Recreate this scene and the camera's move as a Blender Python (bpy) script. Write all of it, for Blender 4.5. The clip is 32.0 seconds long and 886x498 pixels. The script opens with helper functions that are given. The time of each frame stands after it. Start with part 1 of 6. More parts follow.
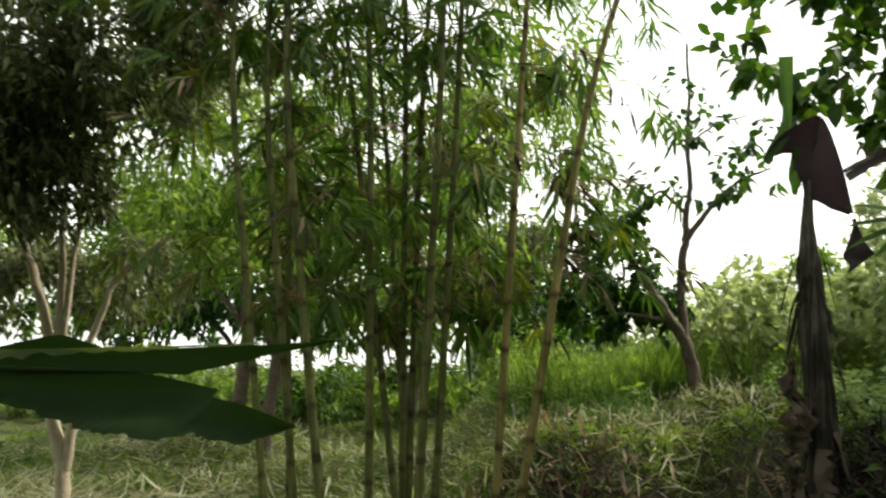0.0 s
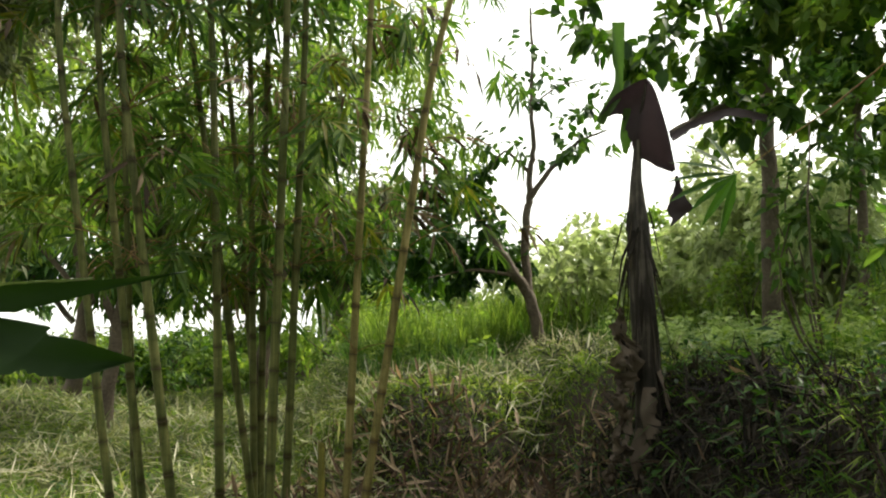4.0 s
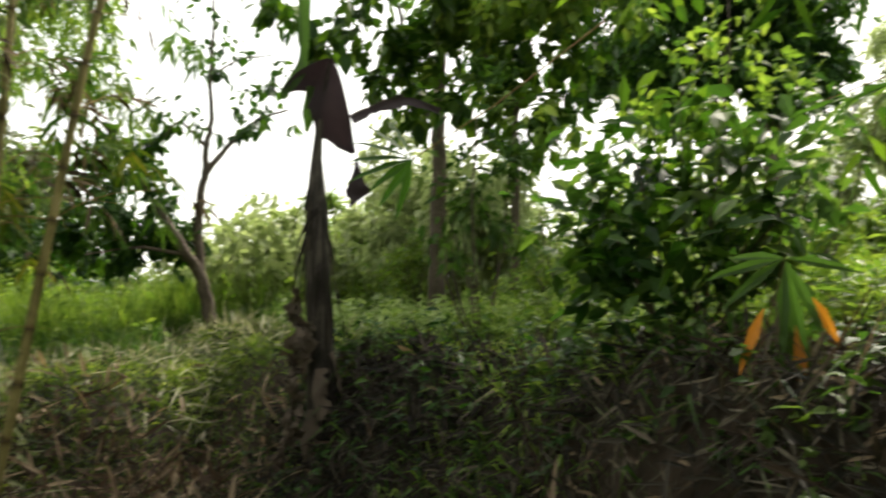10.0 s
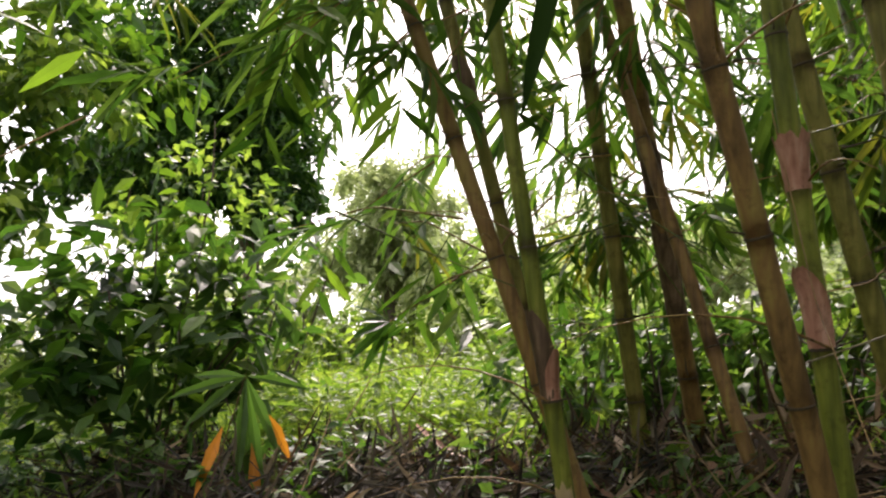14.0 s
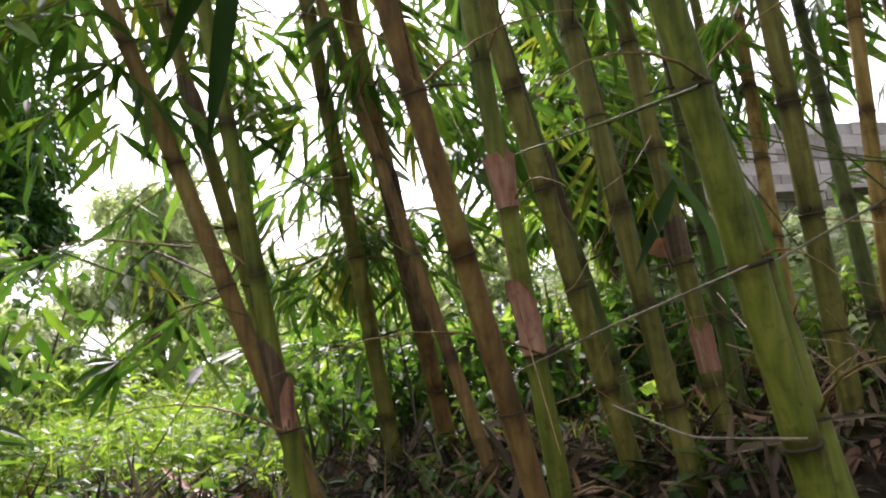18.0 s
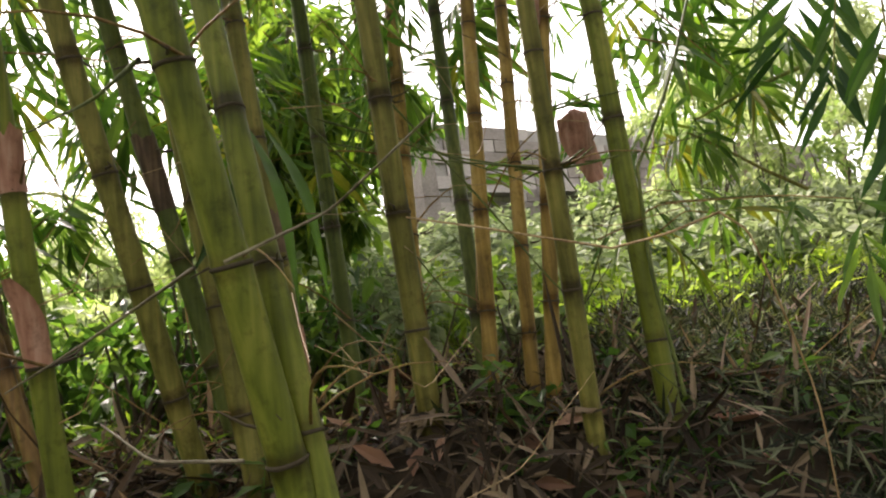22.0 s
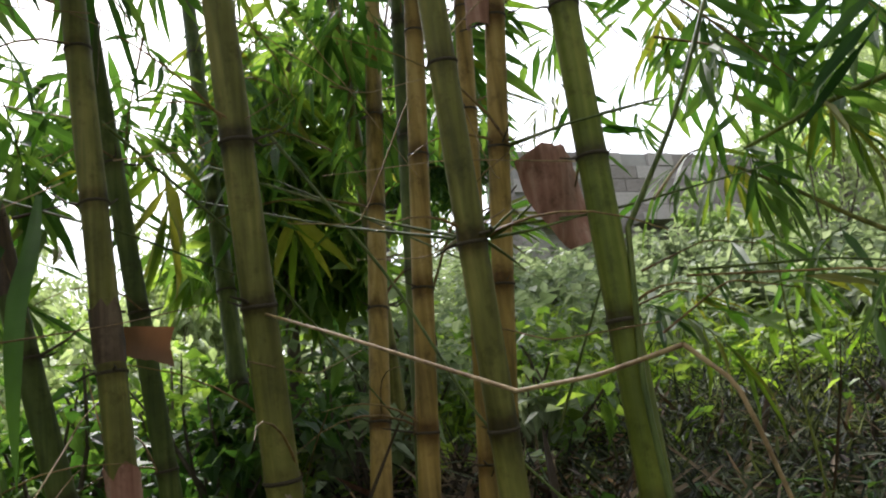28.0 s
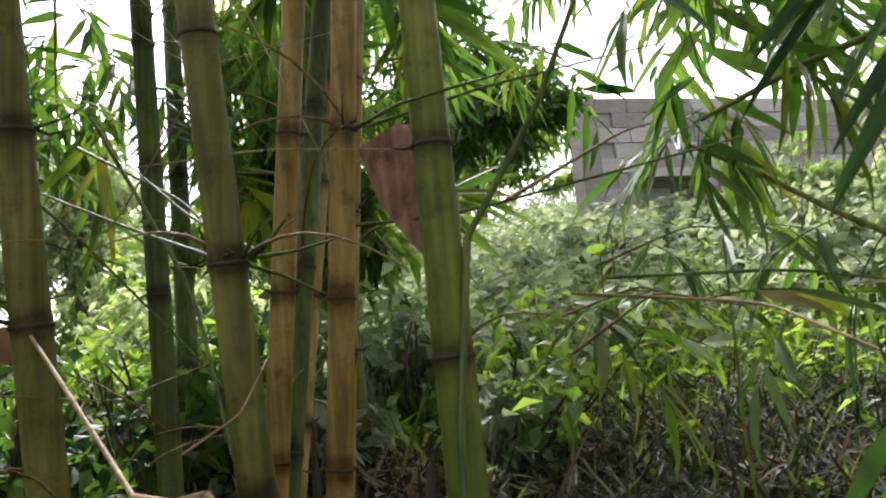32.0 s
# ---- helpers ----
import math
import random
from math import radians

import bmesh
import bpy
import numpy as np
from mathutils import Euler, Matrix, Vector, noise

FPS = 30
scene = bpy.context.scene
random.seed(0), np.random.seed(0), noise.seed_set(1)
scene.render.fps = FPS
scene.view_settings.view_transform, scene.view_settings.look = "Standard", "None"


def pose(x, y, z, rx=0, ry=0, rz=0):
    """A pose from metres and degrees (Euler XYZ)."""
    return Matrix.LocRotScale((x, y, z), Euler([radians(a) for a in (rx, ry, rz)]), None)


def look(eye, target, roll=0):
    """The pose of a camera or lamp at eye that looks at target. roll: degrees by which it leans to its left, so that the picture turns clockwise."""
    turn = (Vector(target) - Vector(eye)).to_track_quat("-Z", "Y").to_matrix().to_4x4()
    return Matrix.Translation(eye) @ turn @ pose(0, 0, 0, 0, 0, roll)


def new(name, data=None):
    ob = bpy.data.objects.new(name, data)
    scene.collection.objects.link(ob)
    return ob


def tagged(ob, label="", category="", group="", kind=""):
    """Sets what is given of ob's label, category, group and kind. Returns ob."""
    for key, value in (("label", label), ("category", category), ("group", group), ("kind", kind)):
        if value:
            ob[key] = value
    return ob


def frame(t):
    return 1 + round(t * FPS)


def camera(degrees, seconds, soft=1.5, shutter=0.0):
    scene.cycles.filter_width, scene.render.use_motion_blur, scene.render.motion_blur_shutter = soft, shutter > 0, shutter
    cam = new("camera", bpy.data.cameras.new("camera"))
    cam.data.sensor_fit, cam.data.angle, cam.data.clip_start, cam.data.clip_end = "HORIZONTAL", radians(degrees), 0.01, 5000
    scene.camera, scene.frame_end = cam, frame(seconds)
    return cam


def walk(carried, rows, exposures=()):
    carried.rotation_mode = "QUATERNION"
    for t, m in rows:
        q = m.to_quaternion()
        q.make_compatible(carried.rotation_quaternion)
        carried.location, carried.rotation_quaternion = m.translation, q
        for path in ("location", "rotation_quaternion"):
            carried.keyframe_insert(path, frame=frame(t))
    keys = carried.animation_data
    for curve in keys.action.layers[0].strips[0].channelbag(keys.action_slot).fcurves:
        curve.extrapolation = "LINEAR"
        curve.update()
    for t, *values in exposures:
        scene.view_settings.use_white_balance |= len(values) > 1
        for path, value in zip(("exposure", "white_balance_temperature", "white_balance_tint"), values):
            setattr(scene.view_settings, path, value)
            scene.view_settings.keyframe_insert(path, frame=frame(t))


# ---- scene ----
cam = camera(59.0, 32.0, soft=2.1, shutter=0.5)
PATH = [
    (0, (-0.013, 0.039, 1.501), (-0.069, 2.024, 1.733), 1.43),
    (0.5, (-0.006, 0.077, 1.494), (0.043, 2.067, 1.686), 1.39),
    (1, (-0.005, 0.093, 1.497), (0.072, 2.086, 1.645), 1.19),
    (1.5, (-0.007, 0.098, 1.493), (0.111, 2.090, 1.623), 0.92),
    (2, (0.008, 0.093, 1.504), (0.225, 2.077, 1.623), 0.68),
    (2.5, (0.014, 0.090, 1.506), (0.284, 2.068, 1.637), 0.37),
    (4.5, (-0.002, -0.018, 1.455), (0.319, 1.951, 1.593), -0.25),
    (5, (-0.004, -0.005, 1.452), (0.288, 1.970, 1.571), -0.60),
    (5.5, (0.005, 0.000, 1.452), (0.231, 1.986, 1.522), -0.34),
    (6, (0.000, 0.000, 1.450), (0.195, 1.990, 1.502), -0.15),
    (6.5, (-0.005, 0.002, 1.450), (0.185, 1.993, 1.500), 0.03),
    (7, (0.000, -0.001, 1.445), (0.200, 1.988, 1.480), -0.27),
    (7.5, (0.001, -0.006, 1.448), (0.269, 1.975, 1.477), -0.32),
    (8, (0.007, 0.045, 1.449), (0.359, 2.014, 1.479), -0.59),
    (8.5, (-0.002, 0.081, 1.445), (0.443, 2.031, 1.472), -0.97),
    (9, (0.004, 0.095, 1.442), (0.594, 2.006, 1.470), -0.44),
    (9.5, (0.021, 0.111, 1.442), (0.838, 1.936, 1.499), 0.09),
    (10.5, (0.073, 0.126, 1.449), (1.350, 1.660, 1.575), 0.72),
    (11, (0.074, 0.133, 1.461), (1.471, 1.560, 1.581), 0.64),
    (11.5, (0.059, 0.158, 1.455), (1.570, 1.462, 1.592), 0.31),
    (12, (0.061, 0.156, 1.467), (1.680, 1.318, 1.634), 0.20),
    (12.5, (0.079, 0.147, 1.461), (1.781, 1.176, 1.675), 0.22),
    (13, (0.089, 0.126, 1.458), (1.840, 1.053, 1.726), -0.42),
    (13.5, (0.104, 0.123, 1.461), (1.909, 0.916, 1.798), -0.11),
    (14, (0.117, 0.120, 1.466), (1.953, 0.816, 1.849), -0.07),
    (14.5, (0.119, 0.112, 1.467), (1.971, 0.745, 1.879), 0.22),
    (15, (0.114, 0.098, 1.473), (1.986, 0.641, 1.918), -0.32),
    (15.5, (0.117, 0.066, 1.481), (2.018, 0.476, 1.948), -1.53),
    (17.5, (0.148, 0.007, 1.477), (2.098, 0.088, 1.912), -6.02),
    (18, (0.166, 0.006, 1.476), (2.120, 0.157, 1.877), -6.22),
    (18.5, (0.185, -0.034, 1.489), (2.144, 0.065, 1.877), -6.97),
    (19, (0.221, -0.100, 1.484), (2.182, -0.109, 1.876), -7.35),
    (19.5, (0.246, -0.162, 1.488), (2.208, -0.237, 1.870), -7.37),
    (20, (0.265, -0.235, 1.489), (2.221, -0.403, 1.870), -7.66),
    (20.5, (0.272, -0.357, 1.478), (2.212, -0.640, 1.876), -8.62),
    (21, (0.272, -0.440, 1.467), (2.200, -0.825, 1.832), -8.93),
    (21.5, (0.262, -0.454, 1.462), (2.187, -0.896, 1.783), -8.74),
    (22, (0.298, -0.456, 1.455), (2.220, -0.918, 1.761), -8.38),
    (22.5, (0.355, -0.499, 1.465), (2.273, -0.979, 1.764), -6.88),
    (23, (0.466, -0.578, 1.490), (2.380, -1.086, 1.776), -5.92),
    (23.5, (0.551, -0.616, 1.513), (2.465, -1.141, 1.761), -5.50),
    (24, (0.593, -0.654, 1.510), (2.508, -1.178, 1.750), -5.51),
    (24.5, (0.660, -0.721, 1.512), (2.563, -1.301, 1.720), -6.60),
    (25, (0.674, -0.739, 1.518), (2.563, -1.363, 1.720), -7.75),
    (25.5, (0.700, -0.782, 1.528), (2.583, -1.416, 1.755), -9.17),
    (26, (0.777, -0.901, 1.548), (2.692, -1.387, 1.859), -9.01),
    (26.5, (0.862, -0.938, 1.592), (2.788, -1.324, 1.966), -8.51),
    (28.5, (0.888, -1.094, 1.671), (2.841, -1.231, 2.079), -7.70),
    (29, (0.947, -1.118, 1.702), (2.893, -1.255, 2.142), -7.68),
    (29.5, (1.006, -1.186, 1.732), (2.941, -1.232, 2.233), -7.40),
    (30, (1.063, -1.220, 1.737), (3.002, -1.186, 2.225), -7.33),
    (30.5, (1.137, -1.331, 1.740), (3.096, -1.323, 2.145), -7.91),
    (31, (1.142, -1.394, 1.729), (3.114, -1.417, 2.058), -7.92),
    (31.5, (1.172, -1.490, 1.748), (3.149, -1.409, 2.038), -6.46),
    (32, (1.148, -1.596, 1.760), (3.118, -1.429, 2.062), -5.32),
]
walk(cam, [(t, look(e, g, r)) for t, e, g, r in PATH], [(0, 0.60, 6500, 10), (2, 0.70, 6500, 10), (6, 1.00, 6600, 11), (9, 0.90, 6600, 10), (11, 0.75, 6550, 16), (12, 0.90, 6500, 19), (13, 1.08, 6500, 24), (15, 1.02, 6250, 27), (18, 1.25, 5950, 29), (19, 0.90, 6300, 23), (21, 1.22, 6500, 23), (22, 1.48, 6500, 25), (23, 1.62, 6400, 26), (24, 1.84, 6150, 30), (25, 1.92, 5800, 31), (26.5, 1.44, 5750, 25), (29, 0.80, 5800, 18), (30, 0.70, 5750, 18), (31, 0.92, 5700, 23), (32, 1.30, 5750, 24)])

# ---------------------------------------------------------------- world and light
SUN_AZ, SUN_EL = radians(72), radians(46)   # azimuth from +y towards +x
world = bpy.data.worlds.new("world")
scene.world = world
world.use_nodes = True
wn = world.node_tree.nodes
sky = wn.new("ShaderNodeTexSky")
sky.sky_type = "NISHITA"
sky.sun_disc = False
sky.sun_elevation = SUN_EL
sky.sun_rotation = SUN_AZ
sky.air_density, sky.dust_density, sky.ozone_density = 1.0, 6.0, 1.0
haze = wn.new("ShaderNodeMixRGB")   # bright overcast veil over the sky
haze.inputs[0].default_value, haze.inputs[2].default_value = 0.75, (11.2, 11.3, 10.3, 1)
wn["Background"].inputs["Strength"].default_value = 0.135
world.node_tree.links.new(sky.outputs[0], haze.inputs[1])
world.node_tree.links.new(haze.outputs[0], wn["Background"].inputs["Color"])
sun_data = bpy.data.lights.new("sun", "SUN")
sun_data.energy, sun_data.angle, sun_data.color = 5.2, radians(8), (1.0, 0.93, 0.8)
sun = new("sun", sun_data)
sun.matrix_world = look((0, 0, 0), (-math.sin(SUN_AZ) * math.cos(SUN_EL), -math.cos(SUN_AZ) * math.cos(SUN_EL), -math.sin(SUN_EL)))

rng = np.random.default_rng(7)

# ---------------------------------------------------------------- materials


def material(name):
    m = bpy.data.materials.new(name)
    m.use_nodes = True
    return m, m.node_tree.nodes, m.node_tree.links, m.node_tree.nodes["Principled BSDF"]


def ramp(nodes, stops):
    r = nodes.new("ShaderNodeValToRGB")
    el = r.color_ramp.elements
    while len(el) < len(stops):
        el.new(0.5)
    for e, (p, c) in zip(el, stops):
        e.position, e.color = p, (*c, 1)
    return r


def noise_tex(nodes, links, scale, detail=4.0, coord="Object", rough=0.6):
    tc = nodes.new("ShaderNodeTexCoord")
    n = nodes.new("ShaderNodeTexNoise")
    n.inputs["Scale"].default_value, n.inputs["Detail"].default_value, n.inputs["Roughness"].default_value = scale, detail, rough
    links.new(tc.outputs[coord], n.inputs["Vector"])
    return n


def leaf_material(name, dark, mid, light, translucent=0.45, rough=0.5, islands=True, through_tint=(1.25, 1.4, 0.42)):
    """Leaf: gloss above, light coming through, colour different from leaf to leaf."""
    m, n, l, b = material(name)
    if islands:
        g = n.new("ShaderNodeNewGeometry")
        source = g.outputs["Random Per Island"]
    else:
        g = n.new("ShaderNodeObjectInfo")
        source = g.outputs["Random"]
    r = ramp(n, [(0.0, dark), (0.55, mid), (1.0, light)])
    l.new(source, r.inputs[0])
    tex = noise_tex(n, l, 9.0)
    mix = n.new("ShaderNodeMixRGB")
    mix.blend_type, mix.inputs[0].default_value = "MULTIPLY", 0.6
    shade = ramp(n, [(0.3, (0.6, 0.6, 0.55)), (0.7, (1.15, 1.1, 1.0))])
    l.new(tex.outputs[0], shade.inputs[0])
    l.new(r.outputs[0], mix.inputs[1])
    l.new(shade.outputs[0], mix.inputs[2])
    l.new(mix.outputs[0], b.inputs["Base Color"])
    b.inputs["Roughness"].default_value = rough
    b.inputs["Specular IOR Level"].default_value = 0.22
    t = n.new("ShaderNodeBsdfTranslucent")
    warm = n.new("ShaderNodeMixRGB")
    warm.blend_type, warm.inputs[0].default_value, warm.inputs[2].default_value = "MULTIPLY", 1.0, (*through_tint, 1)
    l.new(mix.outputs[0], warm.inputs[1])
    l.new(warm.outputs[0], t.inputs["Color"])
    add = n.new("ShaderNodeMixShader")
    add.inputs[0].default_value = translucent
    l.new(b.outputs[0], add.inputs[1])
    l.new(t.outputs[0], add.inputs[2])
    l.new(add.outputs[0], n["Material Output"].inputs["Surface"])
    return m


def rough_material(name, stops, scale, bump=0.4, rough=0.85, fine=40.0):
    """Matt surface: colour by noise at two scales, with relief."""
    m, n, l, b = material(name)
    a, f = noise_tex(n, l, scale), noise_tex(n, l, fine, 6.0)
    mixv = n.new("ShaderNodeMixRGB")
    mixv.inputs[0].default_value = 0.4
    l.new(a.outputs[0], mixv.inputs[1])
    l.new(f.outputs[0], mixv.inputs[2])
    r = ramp(n, stops)
    l.new(mixv.outputs[0], r.inputs[0])
    l.new(r.outputs[0], b.inputs["Base Color"])
    bp = n.new("ShaderNodeBump")
    bp.inputs["Strength"].default_value, bp.inputs["Distance"].default_value = bump, 0.02
    l.new(f.outputs[0], bp.inputs["Height"])
    l.new(bp.outputs[0], b.inputs["Normal"])
    b.inputs["Roughness"].default_value = rough
    b.inputs["Specular IOR Level"].default_value = 0.15
    return m


def culm_material(name, low, mid, high):
    """Bamboo rind: streaks along the stem, blotches, a satin gloss."""
    m, n, l, b = material(name)
    tc = n.new("ShaderNodeTexCoord")
    mp = n.new("ShaderNodeMapping")
    mp.inputs["Scale"].default_value = (60, 60, 1.2)
    l.new(tc.outputs["Object"], mp.inputs[0])
    streak = n.new("ShaderNodeTexNoise")
    streak.inputs["Scale"].default_value, streak.inputs["Detail"].default_value = 1.0, 3
    l.new(mp.outputs[0], streak.inputs["Vector"])
    blotch = noise_tex(n, l, 3.0, 5)
    mix = n.new("ShaderNodeMixRGB")
    mix.inputs[0].default_value = 0.55
    l.new(streak.outputs[0], mix.inputs[1])
    l.new(blotch.outputs[0], mix.inputs[2])
    r = ramp(n, [(0.38, low), (0.5, mid), (0.62, high)])
    l.new(mix.outputs[0], r.inputs[0])
    spots = noise_tex(n, l, 22.0, 8, rough=0.75)
    sr = ramp(n, [(0.3, (0.3, 0.26, 0.2)), (0.48, (1, 1, 1))])
    l.new(spots.outputs[0], sr.inputs[0])
    mul = n.new("ShaderNodeMixRGB")
    mul.blend_type, mul.inputs[0].default_value = "MULTIPLY", 0.75
    l.new(r.outputs[0], mul.inputs[1])
    l.new(sr.outputs[0], mul.inputs[2])
    near = n.new("ShaderNodeAttribute")   # stained rind round each node
    near.attribute_name = "node_stain"
    grime = noise_tex(n, l, 14.0, 5, rough=0.7)
    gm = n.new("ShaderNodeMath")
    gm.operation = "MULTIPLY"
    l.new(near.outputs["Fac"], gm.inputs[0])
    l.new(grime.outputs[0], gm.inputs[1])
    gr = ramp(n, [(0.1, (1, 1, 1)), (0.5, (0.34, 0.26, 0.17))])
    l.new(gm.outputs[0], gr.inputs[0])
    stain = n.new("ShaderNodeMixRGB")
    stain.blend_type, stain.inputs[0].default_value = "MULTIPLY", 1.0
    l.new(mul.outputs[0], stain.inputs[1])
    l.new(gr.outputs[0], stain.inputs[2])
    l.new(stain.outputs[0], b.inputs["Base Color"])
    b.inputs["Roughness"].default_value = 0.56
    b.inputs["Specular IOR Level"].default_value = 0.2
    bp = n.new("ShaderNodeBump")
    bp.inputs["Strength"].default_value, bp.inputs["Distance"].default_value = 0.15, 0.004
    l.new(streak.outputs[0], bp.inputs["Height"])
    l.new(bp.outputs[0], b.inputs["Normal"])
    return m


M_BAMBOO_LEAF = leaf_material("bamboo_leaf", (0.03, 0.068, 0.018), (0.06, 0.118, 0.03), (0.125, 0.185, 0.05), 0.5, 0.5, True, (1.1, 1.35, 0.5))
M_DARK_LEAF = leaf_material("dark_leaf", (0.012, 0.04, 0.01), (0.03, 0.08, 0.015), (0.07, 0.14, 0.025), 0.4, 0.5)
M_LIGHT_LEAF = leaf_material("light_leaf", (0.068, 0.127, 0.025), (0.135, 0.22, 0.045), (0.25, 0.33, 0.085), 0.55, 0.5, True, (1.25, 1.35, 0.55))
M_MID_LEAF = leaf_material("mid_green_leaf", (0.02, 0.055, 0.012), (0.05, 0.11, 0.02), (0.13, 0.21, 0.035), 0.45)
# far tree and meadow leaves: haze and glare put into the pale colours
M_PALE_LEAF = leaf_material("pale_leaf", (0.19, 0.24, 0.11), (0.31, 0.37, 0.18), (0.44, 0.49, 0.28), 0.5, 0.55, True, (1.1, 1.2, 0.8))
M_MEADOW = leaf_material("meadow_leaf", (0.14, 0.21, 0.07), (0.24, 0.33, 0.13), (0.38, 0.46, 0.24), 0.5, 0.55, True, (1.15, 1.25, 0.7))
M_GRASS = leaf_material("grass", (0.06, 0.11, 0.018), (0.125, 0.2, 0.035), (0.27, 0.31, 0.09), 0.5, 0.6)
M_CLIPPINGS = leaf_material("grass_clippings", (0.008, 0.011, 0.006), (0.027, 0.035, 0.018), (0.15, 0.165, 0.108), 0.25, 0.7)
M_DRY = leaf_material("dry_leaf", (0.016, 0.011, 0.007), (0.056, 0.04, 0.025), (0.26, 0.2, 0.135), 0.2, 0.8, True, (1.2, 1.0, 0.7))
M_YELLOW_LEAF = leaf_material("yellowing_leaf", (0.06, 0.11, 0.013), (0.1, 0.14, 0.024), (0.18, 0.17, 0.04), 0.5)
# hillside leaves, greyed so that the haze is in their colour
M_HILLSIDE = leaf_material("hazy_hillside_leaf", (0.11, 0.15, 0.075), (0.2, 0.25, 0.14), (0.33, 0.38, 0.25), 0.5, 0.55, True, (1.1, 1.15, 0.85))
M_SOIL = rough_material("soil", [(0.3, (0.03, 0.024, 0.012)), (0.45, (0.045, 0.05, 0.018)), (0.6, (0.07, 0.11, 0.022)), (0.75, (0.1, 0.14, 0.03))], 0.9)
M_BARK = rough_material("bark", [(0.3, (0.035, 0.028, 0.02)), (0.5, (0.085, 0.068, 0.05)), (0.7, (0.17, 0.14, 0.11))], 3.0, 0.8)
M_PALE_BARK = rough_material("pale_bark", [(0.3, (0.2, 0.16, 0.11)), (0.5, (0.34, 0.29, 0.21)), (0.7, (0.44, 0.39, 0.3))], 4.0, 0.5)
M_GREEN = culm_material("green_culm", (0.06, 0.074, 0.008), (0.112, 0.132, 0.014), (0.182, 0.188, 0.028))
M_DARKCULM = culm_material("dark_culm", (0.036, 0.052, 0.01), (0.07, 0.092, 0.017), (0.12, 0.135, 0.03))
M_YELLOW = culm_material("yellow_culm", (0.13, 0.085, 0.02), (0.27, 0.175, 0.04), (0.38, 0.26, 0.08))
M_BROWNCULM = culm_material("brown_culm", (0.08, 0.046, 0.017), (0.168, 0.1, 0.033), (0.21, 0.155, 0.042))
M_OLIVE = culm_material("olive_culm", (0.07, 0.066, 0.013), (0.13, 0.122, 0.024), (0.215, 0.185, 0.045))
M_PALECULM = culm_material("pale_green_culm", (0.046, 0.056, 0.016), (0.084, 0.094, 0.027), (0.145, 0.142, 0.048))
M_STRAWCULM = culm_material("straw_culm", (0.09, 0.076, 0.026), (0.16, 0.135, 0.045), (0.24, 0.2, 0.08))
# grey-green leaves, the sky's sheen on them put into the colour
M_GREYLEAF = leaf_material("grey_sheen_leaf", (0.045, 0.06, 0.03), (0.095, 0.118, 0.06), (0.21, 0.235, 0.14), 0.5, 0.42, True, (1.15, 1.2, 0.7))
M_NODE = rough_material("node_scar", [(0.3, (0.025, 0.02, 0.012)), (0.6, (0.07, 0.055, 0.035))], 20.0)
M_MORTAR = rough_material("mortar", [(0.3, (0.16, 0.15, 0.14)), (0.6, (0.26, 0.25, 0.23))], 3.0, 0.5)
M_WALL_DARK = rough_material("stained_block", [(0.3, (0.1, 0.088, 0.078)), (0.5, (0.2, 0.178, 0.16)), (0.7, (0.33, 0.3, 0.275))], 1.5, 0.6)
M_WALL = rough_material("concrete_block", [(0.3, (0.2, 0.182, 0.165)), (0.5, (0.31, 0.285, 0.262)), (0.7, (0.42, 0.39, 0.365))], 0.8, 0.5)

# ---------------------------------------------------------------- mesh tools


def mesh_from(name, verts, faces, mat, smooth=False):
    me = bpy.data.meshes.new(name)
    verts = np.asarray(verts, np.float32)
    faces = np.asarray(faces, np.int32)
    k = faces.shape[1]
    me.vertices.add(len(verts))
    me.vertices.foreach_set("co", verts.ravel())
    me.loops.add(faces.size)
    me.loops.foreach_set("vertex_index", faces.ravel())
    me.polygons.add(len(faces))
    me.polygons.foreach_set("loop_start", np.arange(0, faces.size, k, dtype=np.int32))
    me.polygons.foreach_set("use_smooth", np.full(len(faces), smooth))
    me.materials.append(mat)
    me.update(calc_edges=True)
    return me


def part(name, me, parent, label="", m=None):
    ob = new(name, me)
    ob.parent = parent
    if m is not None:
        ob.matrix_basis = m
    return tagged(ob, label)


def thing(name, label, category, group="", at=(0, 0, 0), kind=""):
    ob = new(name)
    ob.location = at
    ob.empty_display_size = 0.1
    return tagged(ob, label, category, group, kind)


def unit(v):
    return v / np.maximum(np.linalg.norm(v, axis=-1, keepdims=True), 1e-9)


def leaves(base, way, face, length, width, droop=0.15, fold=0.12, shape=0.4):
    """Leaf blades as arrays: base points, ways, upper sides; folded along the rib and drooping to the tip. Gives verts and triangles."""
    n = len(base)
    length, width = np.broadcast_to(length, n)[:, None], np.broadcast_to(width, n)[:, None]
    way = unit(way)
    side = unit(np.cross(way, face))
    up = np.cross(side, way)
    down = np.array([0, 0, -1.0])
    mid = base + way * length * shape + up * 0 + down * length * droop * 0.25
    far = base + way * length * 0.78 + down * length * droop * 0.65
    tip = base + way * length + down * length * droop * 1.1
    rise = up * width * fold
    v = np.stack([base, mid + side * width / 2 + rise, mid, mid - side * width / 2 + rise,
                  far + side * width * 0.3 + rise * 0.6, far, far - side * width * 0.3 + rise * 0.6, tip], 1)
    t = np.array([[0, 1, 2], [0, 2, 3], [1, 4, 5], [1, 5, 2], [2, 5, 6], [2, 6, 3], [4, 7, 5], [5, 7, 6]])
    f = (np.arange(n) * 8)[:, None, None] + t[None]
    return v.reshape(-1, 3), f.reshape(-1, 3)


